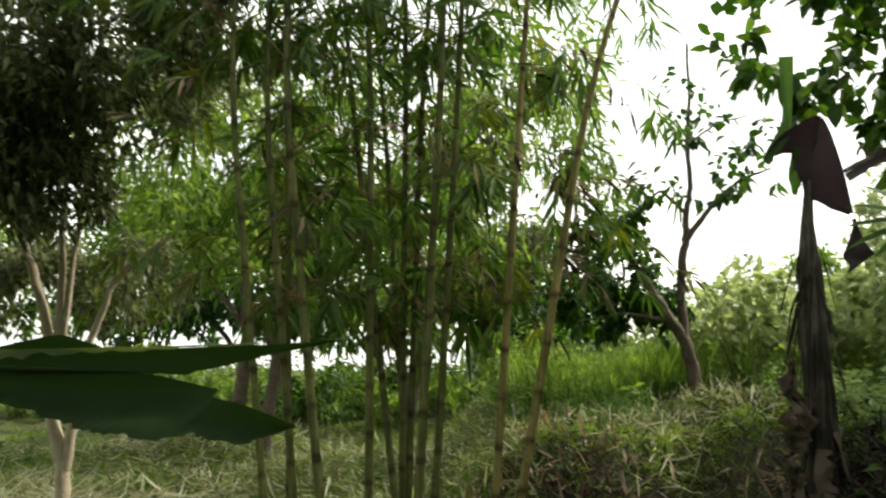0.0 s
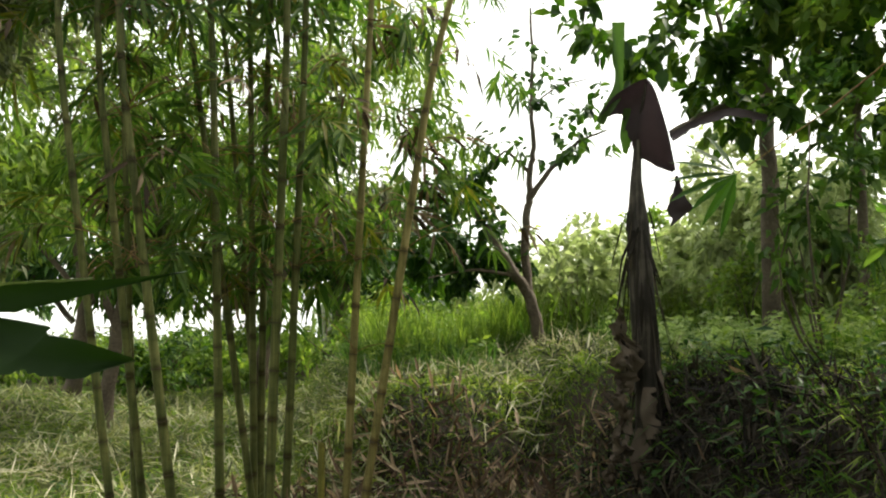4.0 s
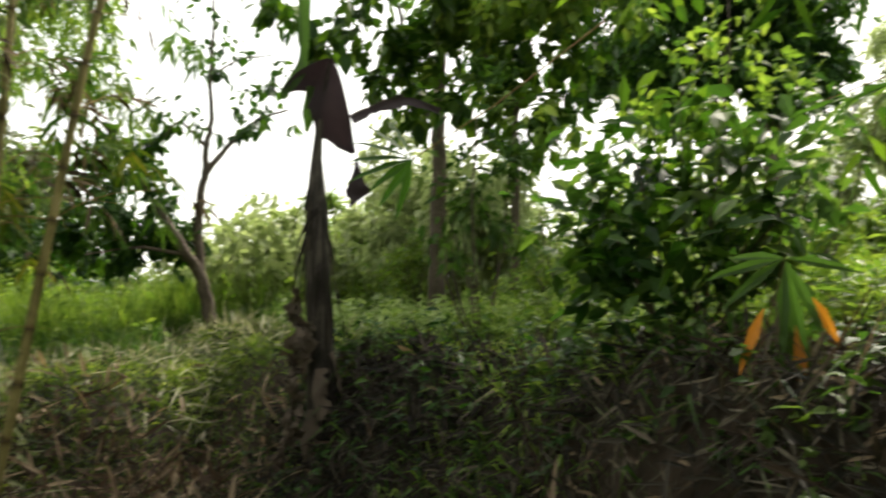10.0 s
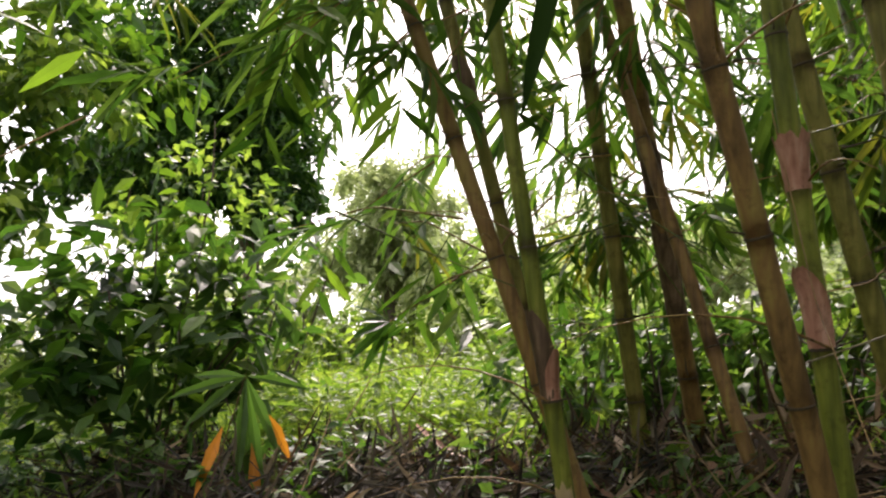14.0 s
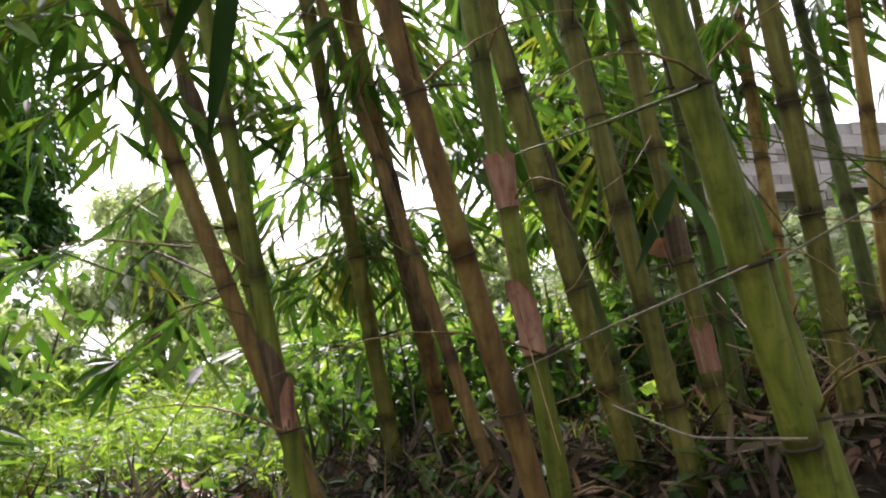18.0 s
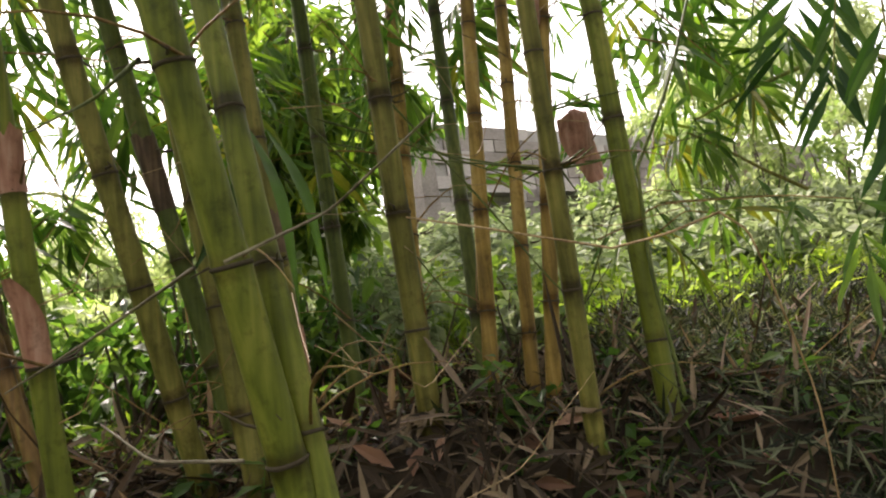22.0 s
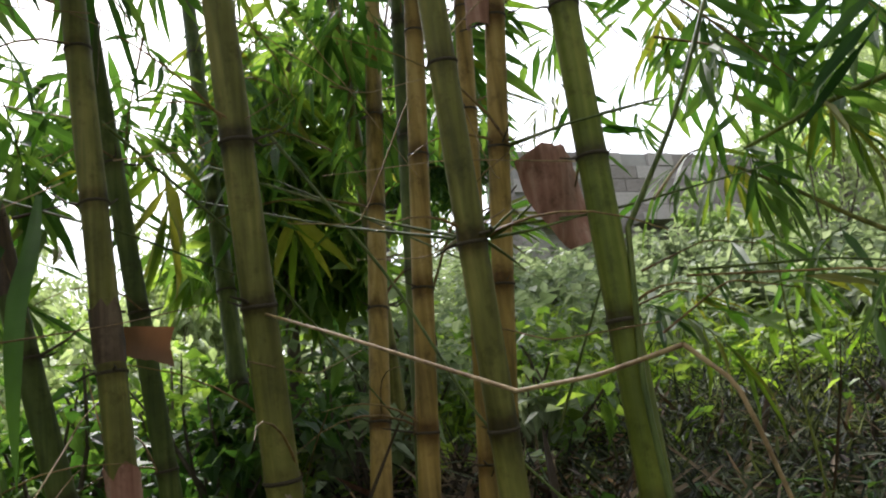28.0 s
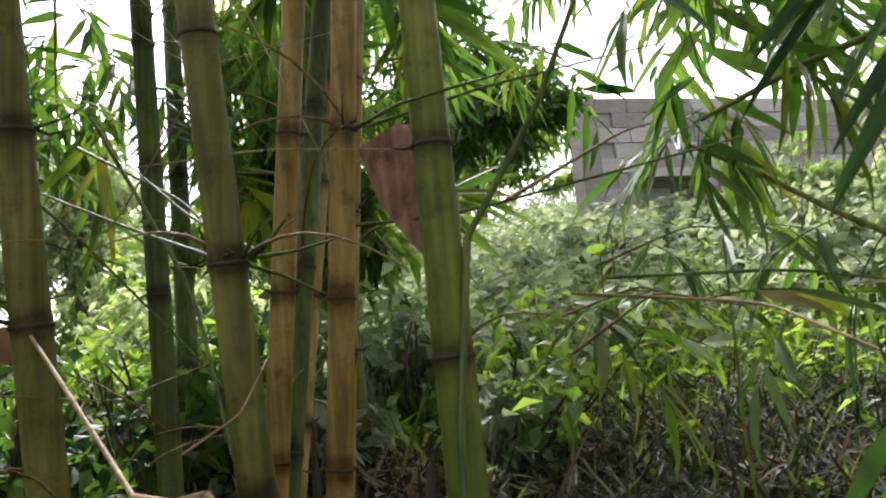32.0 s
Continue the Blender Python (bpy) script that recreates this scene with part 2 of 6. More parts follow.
def flat_leaves(base, way, face, length, width, droop=0.2):
    """Cheaper blades, four triangles."""
    n = len(base)
    length, width = np.broadcast_to(length, n)[:, None], np.broadcast_to(width, n)[:, None]
    way = unit(way)
    side = unit(np.cross(way, face))
    up = np.cross(side, way)
    mid = base + way * length * 0.45 - up * width * 0.1
    tip = base + way * length + np.array([0, 0, -1.0]) * length * droop
    v = np.stack([base, mid + side * width / 2 + up * width * 0.12, mid, mid - side * width / 2 + up * width * 0.12, tip], 1)
    t = np.array([[0, 1, 2], [0, 2, 3], [1, 4, 2], [2, 4, 3]])
    f = (np.arange(n) * 5)[:, None, None] + t[None]
    return v.reshape(-1, 3), f.reshape(-1, 3)


def round_leaves(base, way, face, length, width, droop=0.2):
    """Oval blades with a short point, eight triangles."""
    return leaves(base, way, face, length, np.asarray(width) * 1.15, droop, 0.1, 0.42)


def tube(points, radii, sides=8):
    """A tapered tube along points. Gives verts and quads."""
    p, r = np.asarray(points, float), np.asarray(radii, float)
    d = unit(np.gradient(p, axis=0))
    ref = np.where(np.abs(d[:, 2:3]) > 0.9, np.array([[1.0, 0, 0]]), np.array([[0, 0, 1.0]]))
    a = unit(np.cross(d, ref))
    for i in range(1, len(a)):
        a[i] = unit(a[i - 1] - d[i] * (a[i - 1] @ d[i]))
    b = np.cross(d, a)
    ang = np.linspace(0, 2 * np.pi, sides, endpoint=False)
    v = p[:, None] + r[:, None, None] * (np.cos(ang)[None, :, None] * a[:, None] + np.sin(ang)[None, :, None] * b[:, None])
    k, s = np.meshgrid(np.arange(len(p) - 1), np.arange(sides), indexing="ij")
    q = np.stack([k * sides + s, k * sides + (s + 1) % sides, (k + 1) * sides + (s + 1) % sides, (k + 1) * sides + s], -1)
    return v.reshape(-1, 3), q.reshape(-1, 4)


def joined(pieces):
    vs, fs, n = [], [], 0
    for v, f in pieces:
        vs.append(v)
        fs.append(f + n)
        n += len(v)
    return np.concatenate(vs), np.concatenate(fs)


# ---------------------------------------------------------------- ground


def smooth(a, b, x):
    t = np.clip((np.asarray(x, float) - a) / (b - a), 0, 1)
    return t * t * (3 - 2 * t)


def height(x, y):
    """Low ground along the path, a bank beside it that curves across ahead, a hillside behind the bank."""
    x, y = np.asarray(x, float), np.asarray(y, float)
    foot = 1.2 + 0.45 * smooth(1.0, 2.6, y)
    side = smooth(0, 1.25 - 0.5 * smooth(0.6, 2.0, y), x - foot) * (1.22 - 0.28 * smooth(1.5, 4.0, y))
    ahead = smooth(5.8, 6.85, y + 0.25 * np.sin(x * 2.3)) * smooth(-0.6, 0.9, x) * 0.74
    z = np.maximum(side, ahead)
    z = z + 0.25 * np.clip(x - 2.6, 0, 12) * smooth(1.6, -2.2, y) + 0.03 * np.clip(x - 3, 0, 40) * smooth(0, 5, y)
    z = z + 0.09 * np.clip(x - 5, 0, 25) * smooth(0.9, 0.6, y / np.maximum(x, 1)) * smooth(-2.5, 2.5, y)
    z = z - 0.075 * np.clip(y - 17.5, 0, 500) * smooth(6.0, 1.0, x)   # the land drops beyond the lawn
    z = z + 0.3 * np.exp(-((x + 4.2) / 1.5) ** 2 - ((y - 10.6) / 0.8) ** 2) + 0.22 * np.exp(-((x + 1.2) / 0.7) ** 2 - ((y - 8.3) / 0.8) ** 2) + 0.16 * np.exp(-((x + 2.6) / 0.9) ** 2 - ((y - 7.2) / 0.5) ** 2)
    z = z + 0.05 * np.sin(x * 5.3 + 1.7 * np.sin(y * 2.1)) * np.sin(y * 4.4 + x) * smooth(1.4, 2.0, x) * smooth(3.9, 3.2, x)   # hummocks on the bank
    z = z + 0.04 * np.sin(x * 1.7 + 0.6) * np.sin(y * 1.3) + 0.02 * np.sin(x * 4.1 + y * 2.7)
    return z


def spread(lo, hi, step, far, count):
    core = np.arange(lo, hi + 1e-6, step)
    k = np.linspace(0, 1, count + 1)[1:]
    out = far * k ** 3 + step * count * k * 0.3
    return np.concatenate([lo - out[::-1], core, hi + out])


gx, gy = spread(-8, 14, 0.16, 900, 26), spread(-7, 20, 0.16, 900, 26)
GX, GY = np.meshgrid(gx, gy, indexing="ij")
gv = np.stack([GX, GY, height(GX, GY)], -1).reshape(-1, 3)
gv[:, 2] += rng.normal(0, 0.012, len(gv))
ii, jj = np.meshgrid(np.arange(len(gx) - 1), np.arange(len(gy) - 1), indexing="ij")
gq = np.stack([ii * len(gy) + jj, (ii + 1) * len(gy) + jj, (ii + 1) * len(gy) + jj + 1, ii * len(gy) + jj + 1], -1).reshape(-1, 4)
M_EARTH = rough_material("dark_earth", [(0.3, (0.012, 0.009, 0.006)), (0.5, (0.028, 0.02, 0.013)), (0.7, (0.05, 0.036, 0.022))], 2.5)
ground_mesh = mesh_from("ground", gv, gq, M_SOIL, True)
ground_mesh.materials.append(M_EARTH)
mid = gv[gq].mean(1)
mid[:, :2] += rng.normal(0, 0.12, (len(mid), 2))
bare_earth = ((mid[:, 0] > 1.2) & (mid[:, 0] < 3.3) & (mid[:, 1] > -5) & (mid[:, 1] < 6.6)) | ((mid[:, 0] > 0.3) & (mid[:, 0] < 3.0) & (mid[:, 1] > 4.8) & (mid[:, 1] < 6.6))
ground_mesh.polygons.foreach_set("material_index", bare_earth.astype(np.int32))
ground = tagged(new("ground", ground_mesh), "grassy earth with a low bank and a rising hillside", "ground", kind="structure")

# ---------------------------------------------------------------- bamboo


def ring_mesh():
    ang = np.linspace(0, 2 * np.pi, 16, endpoint=False)
    prof = [(1.0, -0.17), (1.07, -0.13), (1.115, -0.04), (1.1, 0.05), (1.0, 0.12)]
    v = np.array([[r * math.cos(a), r * math.sin(a), z] for r, z in prof for a in ang])
    q = np.array([[k * 16 + s, k * 16 + (s + 1) % 16, (k + 1) * 16 + (s + 1) % 16, (k + 1) * 16 + s] for k in range(4) for s in range(16)])
    return mesh_from("node", v, q, M_NODE, True)


RING = ring_mesh()


def spray_mesh(seed, count=9, length=0.2, mat=None):
    """One twig end with its fan of narrow leaves, growing along +x."""
    g = np.random.default_rng(seed)
    s = np.linspace(0.0, 1.0, count) ** 0.6
    base = np.stack([s * 0.2, g.normal(0, 0.006, count), -0.05 * s ** 2], 1)
    side = np.where(np.arange(count) % 2, 1, -1) * (1.25 - 1.0 * s) * g.uniform(0.7, 1.2, count)
    way = np.stack([np.cos(side), np.sin(side), g.normal(-0.3, 0.22, count)], 1)
    face = np.stack([g.normal(0, 0.35, count), g.normal(0, 0.35, count), np.ones(count)], 1)
    lv = leaves(base, way, face, length * g.uniform(0.7, 1.2, count), 0.031 * g.uniform(0.8, 1.25, count), 0.4, 0.14, 0.35)
    pts = np.stack([np.linspace(-0.02, 0.2, 5), np.zeros(5), -0.05 * np.linspace(0, 1, 5) ** 2], 1)
    tv, tq = tube(pts, np.full(5, 0.0018), 4)
    tt = np.concatenate([tq[:, [0, 1, 2]], tq[:, [0, 2, 3]]])
    return mesh_from("leaf_spray", *joined([lv, (tv, tt)]), mat or M_BAMBOO_LEAF)


SPRAYS = [spray_mesh(100 + i, 6 + i % 4, 0.19 + 0.015 * (i % 4), M_YELLOW_LEAF if i == 3 else M_BAMBOO_LEAF) for i in range(8)]
DRY_SPRAYS = [spray_mesh(140 + i, 6, 0.17, M_DRY) for i in range(2)]


def branch_mesh(seed, length):
    g = np.random.default_rng(seed)
    k = np.linspace(0, 1, 7)
    pts = np.stack([k * length, 0.05 * length * np.sin(k * 3 + g.uniform(0, 3)), 0.35 * length * k - 0.45 * length * k ** 2], 1)
    v, q = tube(pts, 0.005 * (1 - 0.75 * k), 5)
    return mesh_from("branch", v, q, M_BROWNCULM, True), pts


BRANCHES = [branch_mesh(50 + i, 0.5 + 0.18 * i) for i in range(6)]


def stub_mesh(seed):
    """A short broken twig at a node."""
    g = np.random.default_rng(seed)
    a, el, L = g.normal(0, 0.3), g.uniform(-0.2, 0.9), g.uniform(0.03, 0.12)
    d = np.array([math.cos(a) * math.cos(el), math.sin(a) * math.cos(el), math.sin(el)])
    p0 = np.array([0.03 * math.cos(a), 0.03 * math.sin(a), 0.004])
    return mesh_from("twig_stub", *tube([p0, p0 + d * L * 0.5 + g.normal(0, 0.004, 3), p0 + d * L], [0.0035, 0.0024, 0.0012], 5), M_NODE, True)


STUBS = [stub_mesh(20 + i) for i in range(8)]


def frame_to(way, face=(0, 0, 1)):
    x = Vector(way).normalized()
    y = Vector(face).cross(x)
    y = y.normalized() if y.length > 1e-4 else Vector((0, 1, 0))
    z = x.cross(y)
    return Matrix((x, y, z)).transposed().to_4x4()


G2 = "bamboo clump on the bank"


def culm(seed, x, y, lean, radius, tall, mat, internode=0.33, phase=0.0, zref=1.6, leafy=(2.2, 9.0), branches=10, label="", group="bamboo clump", bend=0.02, sprays=3, dry=0.0, bare=4, bow_to=None):
    """A bamboo culm that passes (x, y) at height zref, leaning by lean metres per metre of height."""
    g = np.random.default_rng(seed)
    z0 = float(height(x, y))
    for _ in range(4):
        bx, by = x + lean[0] * (z0 - zref), y + lean[1] * (z0 - zref)
        z0 = float(height(bx, by)) - 0.04
    root = thing("bamboo_culm", label, "bamboo", group, (bx, by, z0))
    hd = g.uniform(0, 6.28) if bow_to is None else bow_to
    lz = np.array([*lean])

    def axis(h):
        over = np.maximum(h - 2.6, 0) ** 2 * bend
        return np.array([lz[0] * h + over * math.cos(hd), lz[1] * h + over * math.sin(hd), h])

    def rad(h):
        return radius * (1 - 0.75 * np.clip(h / tall, 0, 1) ** 1.6)

    first = (zref - z0 + phase) % internode
    nodes = np.arange(first if first > 0.08 else first + internode, tall, internode)
    hs, rs, ws = [0.0], [radius * 1.04], [1.0]
    for h in nodes:
        k = g.uniform(0.5, 1.25)
        hs += [h - 0.07, h - 0.03, h - 0.012, h, h + 0.012, h + 0.03, h + 0.06]
        rs += [rad(h) * 0.985, rad(h) * 0.985, rad(h), rad(h) * 1.05, rad(h) * 0.99, rad(h) * 0.985, rad(h) * 0.985]
        ws += [0, 0.35 * k, 0.8 * k, k, 0.9 * k, 0.35 * k, 0]
    hs.append(tall)
    rs.append(rad(tall))
    ws.append(0.5)
    order = np.argsort(hs)
    hs, rs, ws = np.array(hs)[order], np.array(rs)[order], np.array(ws)[order]
    v, q = tube([axis(h) for h in hs], rs, 16)
    stem_mesh = mesh_from("stem", v, q, mat, True)
    stem_mesh.attributes.new("node_stain", "FLOAT", "POINT").data.foreach_set("value", np.repeat(ws, 16).astype(np.float32))
    part("stem", stem_mesh, root)
    for h in nodes:
        a, d = axis(h), axis(h + 0.05) - axis(h)
        part("node", RING, root, m=Matrix.Translation(a) @ Vector(d).to_track_quat("Z", "Y").to_matrix().to_4x4() @ Matrix.Diagonal((rad(h), rad(h), radius, 1)))
    for h in nodes:
        for _ in range(int(g.integers(0, 4)) if group == G2 and 1.0 < h + z0 < 3.0 else 0):
            part("twig_stub", STUBS[int(g.integers(8))], root, m=Matrix.Translation(axis(h)) @ Matrix.Rotation(g.uniform(0, 6.28), 4, "Z") @ Matrix.Scale(g.uniform(0.8, 1.7) * radius / 0.035, 4))
    low = [h for h in nodes if 1.15 < h + z0 < 2.9]
    for i in range(bare if low else 0):
        h = low[int(g.integers(len(low)))]
        ang, el = g.uniform(0, 6.28), g.uniform(-0.2, 0.8)
        part("twig", BRANCHES[int(g.integers(3))][0], root, m=Matrix.Translation(axis(h)) @ frame_to((math.cos(ang) * math.cos(el), math.sin(ang) * math.cos(el), math.sin(el))) @ Matrix.Diagonal((g.uniform(0.3, 1.0), 1, 1, 1)) @ Matrix.Scale(0.7, 4))
    high = [h for h in nodes if leafy[0] < h + z0 < leafy[1]] or [tall]
    for i in range(branches):
        h = high[int(g.integers(len(high)))]
        me, pts = BRANCHES[int(g.integers(len(BRANCHES)))]
        ang, el = g.uniform(-1.9, 1.9) if group == G2 else g.uniform(-0.45, 3.6), g.uniform(-0.1, 0.7)   # outwards, away from the trodden side
        way = (math.cos(ang) * math.cos(el), math.sin(ang) * math.cos(el), math.sin(el))
        b = part("branch", me, root, m=Matrix.Translation(axis(h)) @ frame_to(way) @ Matrix.Scale(1.0 if group == G2 else g.uniform(0.6, 1.0), 4))
        for j in range(sprays):
            k = int(g.integers(2, 7))
            w = (g.uniform(0.2, 1), g.uniform(-0.9, 0.9), g.uniform(-0.9, 0.1))
            part("leaf_spray", DRY_SPRAYS[i % 2] if g.uniform() < dry and h + z0 < 3.4 else SPRAYS[int(g.integers(8))], b, m=Matrix.Translation(pts[k]) @ frame_to(w, (g.normal(0, 0.3), g.normal(0, 0.3), 1)) @ Matrix.Scale(g.uniform(0.8, 1.3), 4))
    if group == G2:   # the arching leafy top, out of view, added to shade the clump
        n = 170
        h = g.uniform(3.4 - z0 * 0.4, tall + 0.3, n)
        p = np.array([axis(v_) for v_ in h]) + g.normal(0, 0.42, (n, 3)) * np.array([1, 1, 0.4])
        w = unit(g.normal(size=(n, 3)) + np.array([0, 0, -0.5]))
        tagged(part("leafy_top", mesh_from("leafy_top", *flat_leaves(p, w, unit(g.normal(size=(n, 3)) * 0.5 + np.array([0, 0, 1.0])), 0.24 * g.uniform(0.7, 1.2, n), 0.036, 0.3), M_BAMBOO_LEAF), root), kind="stuff")
    return root


LG, LY, LD, LO, LB = "green bamboo culm with dark node rings on the bank", "yellow bamboo culm with dark node rings on the bank", "dark green slender bamboo culm in the clump", "olive green bamboo culm with dark nodes", "brown dry bamboo culm leaning in the clump"
C_A = culm(200, 2.092, 0.634, (-0.146, 0.304), 0.0243, 6.2, M_BROWNCULM, 0.323, 0.559, leafy=(2.6, 9), branches=10, label=LB, group=G2)
C_B = culm(201, 1.997, 0.572, (-0.112, 0.103), 0.0227, 6.2, M_GREEN, 0.374, 0.241, leafy=(2.6, 9), branches=10, label=LG, group=G2)
C_B2 = culm(202, 2.453, 0.704, (-0.142, 0.205), 0.0244, 6.2, M_OLIVE, 0.330, 0.140, leafy=(2.3, 9), branches=10, label=LO, group=G2)
C_C = culm(203, 2.835, 0.476, (-0.210, 0.069), 0.0293, 6.2, M_OLIVE, 0.273, 0.688, leafy=(2.3, 7), branches=9, label=LO, group=G2)
C_D = culm(204, 2.911, 0.302, (-0.310, 0.092), 0.0324, 6.2, M_BROWNCULM, 0.330, 0.280, leafy=(2.3, 7), branches=9, label=LB, group=G2)
C_D2 = culm(205, 2.507, 0.194, (0.064, 0.254), 0.0220, 6.2, M_BROWNCULM, 0.330, 0.020, leafy=(2.6, 9), branches=10, label=LB, group=G2)
C_E = culm(206, 1.627, 0.048, (-0.294, 0.175), 0.0240, 6.2, M_BROWNCULM, 0.290, 0.440, leafy=(2.6, 9), branches=10, label=LB, group=G2)
C_F = culm(207, 1.923, -0.035, (-0.102, 0.059), 0.0250, 6.2, M_GREEN, 0.338, 0.310, leafy=(2.6, 9), branches=10, label=LG, group=G2)
C_G = culm(208, 2.314, -0.206, (-0.175, 0.187), 0.0301, 6.2, M_OLIVE, 0.274, 0.433, leafy=(2.6, 9), branches=10, label=LO, group=G2)
C_G2 = culm(209, 2.760, -0.292, (-0.061, 0.194), 0.0310, 6.2, M_DARKCULM, 0.330, 0.300, leafy=(2.5, 6), branches=6, label=LD, group=G2)
C_H = culm(210, 2.283, -0.362, (-0.010, 0.108), 0.0296, 6.2, M_OLIVE, 0.268, 0.626, leafy=(2.5, 6), branches=6, label=LO, group=G2)
C_K = culm(211, 2.474, -0.527, (0.027, 0.066), 0.0293, 6.2, M_OLIVE, 0.356, 0.218, leafy=(2.6, 9), branches=10, label=LO, group=G2)
C_J = culm(212, 1.579, -0.428, (-0.182, 0.167), 0.0340, 6.2, M_GREEN, 0.317, 0.385, leafy=(2.6, 9), branches=10, label=LG, group=G2)
C_J2 = culm(213, 1.670, -0.481, (0.082, 0.117), 0.0290, 6.2, M_GREEN, 0.294, 0.376, leafy=(2.6, 9), branches=10, label=LG, group=G2)
C_L = culm(214, 3.012, -0.733, (-0.004, 0.026), 0.0298, 6.2, M_DARKCULM, 0.331, 0.405, leafy=(2.5, 6), branches=6, label=LD, group=G2)
C_M = culm(215, 2.346, -0.845, (-0.087, 0.035), 0.0326, 6.2, M_OLIVE, 0.313, 0.600, leafy=(2.6, 9), branches=10, label=LO, group=G2)
C_N = culm(216, 3.164, -1.007, (0.202, -0.092), 0.0312, 6.2, M_YELLOW, 0.335, 0.386, leafy=(1.9, 9), branches=9, label=LY, group=G2)
C_O = culm(217, 2.616, -1.122, (0.017, -0.095), 0.0250, 6.2, M_YELLOW, 0.316, 0.649, leafy=(2.6, 9), branches=10, label=LY, group=G2)
C_P = culm(218, 2.617, -1.250, (0.032, -0.090), 0.0229, 6.2, M_YELLOW, 0.273, 0.479, leafy=(2.6, 9), branches=10, label=LY, group=G2)
C_Q = culm(219, 2.191, -1.234, (-0.117, 0.038), 0.0261, 6.2, M_OLIVE, 0.310, 0.325, leafy=(2.6, 9), branches=10, label=LO, group=G2)
C_Q2 = culm(220, 2.471, -1.277, (-0.099, -0.105), 0.0236, 6.2, M_YELLOW, 0.281, 0.575, leafy=(2.6, 9), branches=10, label=LY, group=G2)
C_R = culm(221, 2.304, -1.501, (-0.002, 0.011), 0.0315, 6.2, M_GREEN, 0.321, 0.498, leafy=(2.6, 9), branches=10, label=LG, group=G2)
C_S = culm(222, 2.718, -1.118, (0.227, -0.072), 0.0255, 6.2, M_DARKCULM, 0.386, 0.793, leafy=(2.5, 6), branches=6, label=LD, group=G2)
C_T = culm(223, 3.668, -1.075, (-0.056, 0.043), 0.0267, 6.2, M_OLIVE, 0.330, 0.290, leafy=(2.5, 6), branches=6, label=LO, group=G2)
C_U = culm(224, 3.512, -0.573, (0.193, 0.090), 0.0340, 6.2, M_DARKCULM, 0.335, 0.567, leafy=(2.5, 6), branches=6, label=LD, group=G2)
C_W = culm(225, 2.922, -0.483, (-0.050, 0.101), 0.0272, 6.2, M_DARKCULM, 0.399, 0.805, leafy=(2.5, 6), branches=6, label=LD, group=G2)

# slender clump at the edge of the lawn
G1 = "slender bamboo clump"
L1 = "tall slender bamboo culm with leafy branches"
culm(300, -1.290, 4.696, (-0.131, -0.013), 0.0243, 6.0, M_PALECULM, 0.300, 0.000, leafy=(1.5, 7), branches=30, label=L1, group=G1, sprays=3, dry=0.1, bare=6, bend=0.07, bow_to=0.0)
culm(301, -1.131, 4.831, (-0.117, -0.015), 0.0251, 6.0, M_PALECULM, 0.300, 0.050, leafy=(1.5, 7), branches=30, label=L1, group=G1, sprays=3, dry=0.1, bare=6, bend=0.07, bow_to=0.0)
culm(302, -0.963, 4.714, (-0.130, -0.013), 0.0295, 6.0, M_PALECULM, 0.300, 0.100, leafy=(1.5, 7), branches=30, label=L1, group=G1, sprays=3, dry=0.1, bare=6, bend=0.07, bow_to=0.0)
culm(303, -1.152, 5.135, (-0.045, -0.022), 0.0213, 6.0, M_PALECULM, 0.300, 0.150, leafy=(1.5, 7), branches=30, label=L1, group=G1, sprays=3, dry=0.1, bare=6)
culm(304, -0.614, 5.082, (-0.027, -0.024), 0.0293, 6.0, M_PALECULM, 0.300, 0.200, leafy=(1.5, 7), branches=30, label=L1, group=G1, sprays=3, dry=0.1, bare=6)
culm(305, -0.418, 5.364, (-0.018, -0.024), 0.0254, 6.0, M_PALECULM, 0.300, 0.250, leafy=(1.5, 7), branches=30, label=L1, group=G1, sprays=3, dry=0.1, bare=6)
culm(306, -0.352, 5.458, (0.006, -0.027), 0.0260, 6.0, M_PALECULM, 0.300, 0.300, leafy=(1.5, 7), branches=30, label=L1, group=G1, sprays=3, dry=0.2, bare=6)
culm(307, -0.237, 5.045, (0.030, -0.029), 0.0320, 6.0, M_PALECULM, 0.300, 0.350, leafy=(1.5, 7), branches=30, label=L1, group=G1, sprays=3, dry=0.2, bare=6)
culm(308, -0.131, 5.135, (0.034, -0.029), 0.0272, 6.0, M_PALECULM, 0.300, 0.400, leafy=(1.5, 7), branches=30, label=L1, group=G1, sprays=3, dry=0.2, bare=6)
culm(309, 0.258, 4.997, (0.046, -0.031), 0.0267, 6.0, M_STRAWCULM, 0.300, 0.450, leafy=(1.5, 7), branches=36, label=L1, group=G1, sprays=3, dry=0.2, bare=6)
culm(310, 0.523, 4.970, (0.152, -0.041), 0.0293, 6.0, M_STRAWCULM, 0.300, 0.500, leafy=(1.5, 7), branches=36, label=L1, group=G1, sprays=3, dry=0.2, bare=6, bend=0.07, bow_to=0.0)
culm(311, -0.596, 5.281, (-0.142, -0.012), 0.0250, 6.0, M_PALECULM, 0.300, 0.550, leafy=(1.5, 7), branches=36, label=L1, group=G1, sprays=3, dry=0.1, bare=6)
culm(312, -0.471, 5.470, (-0.090, -0.017), 0.0231, 6.0, M_PALECULM, 0.300, 0.600, leafy=(1.5, 7), branches=36, label=L1, group=G1, sprays=3, dry=0.1, bare=6)

# ---------------------------------------------------------------- trees and background


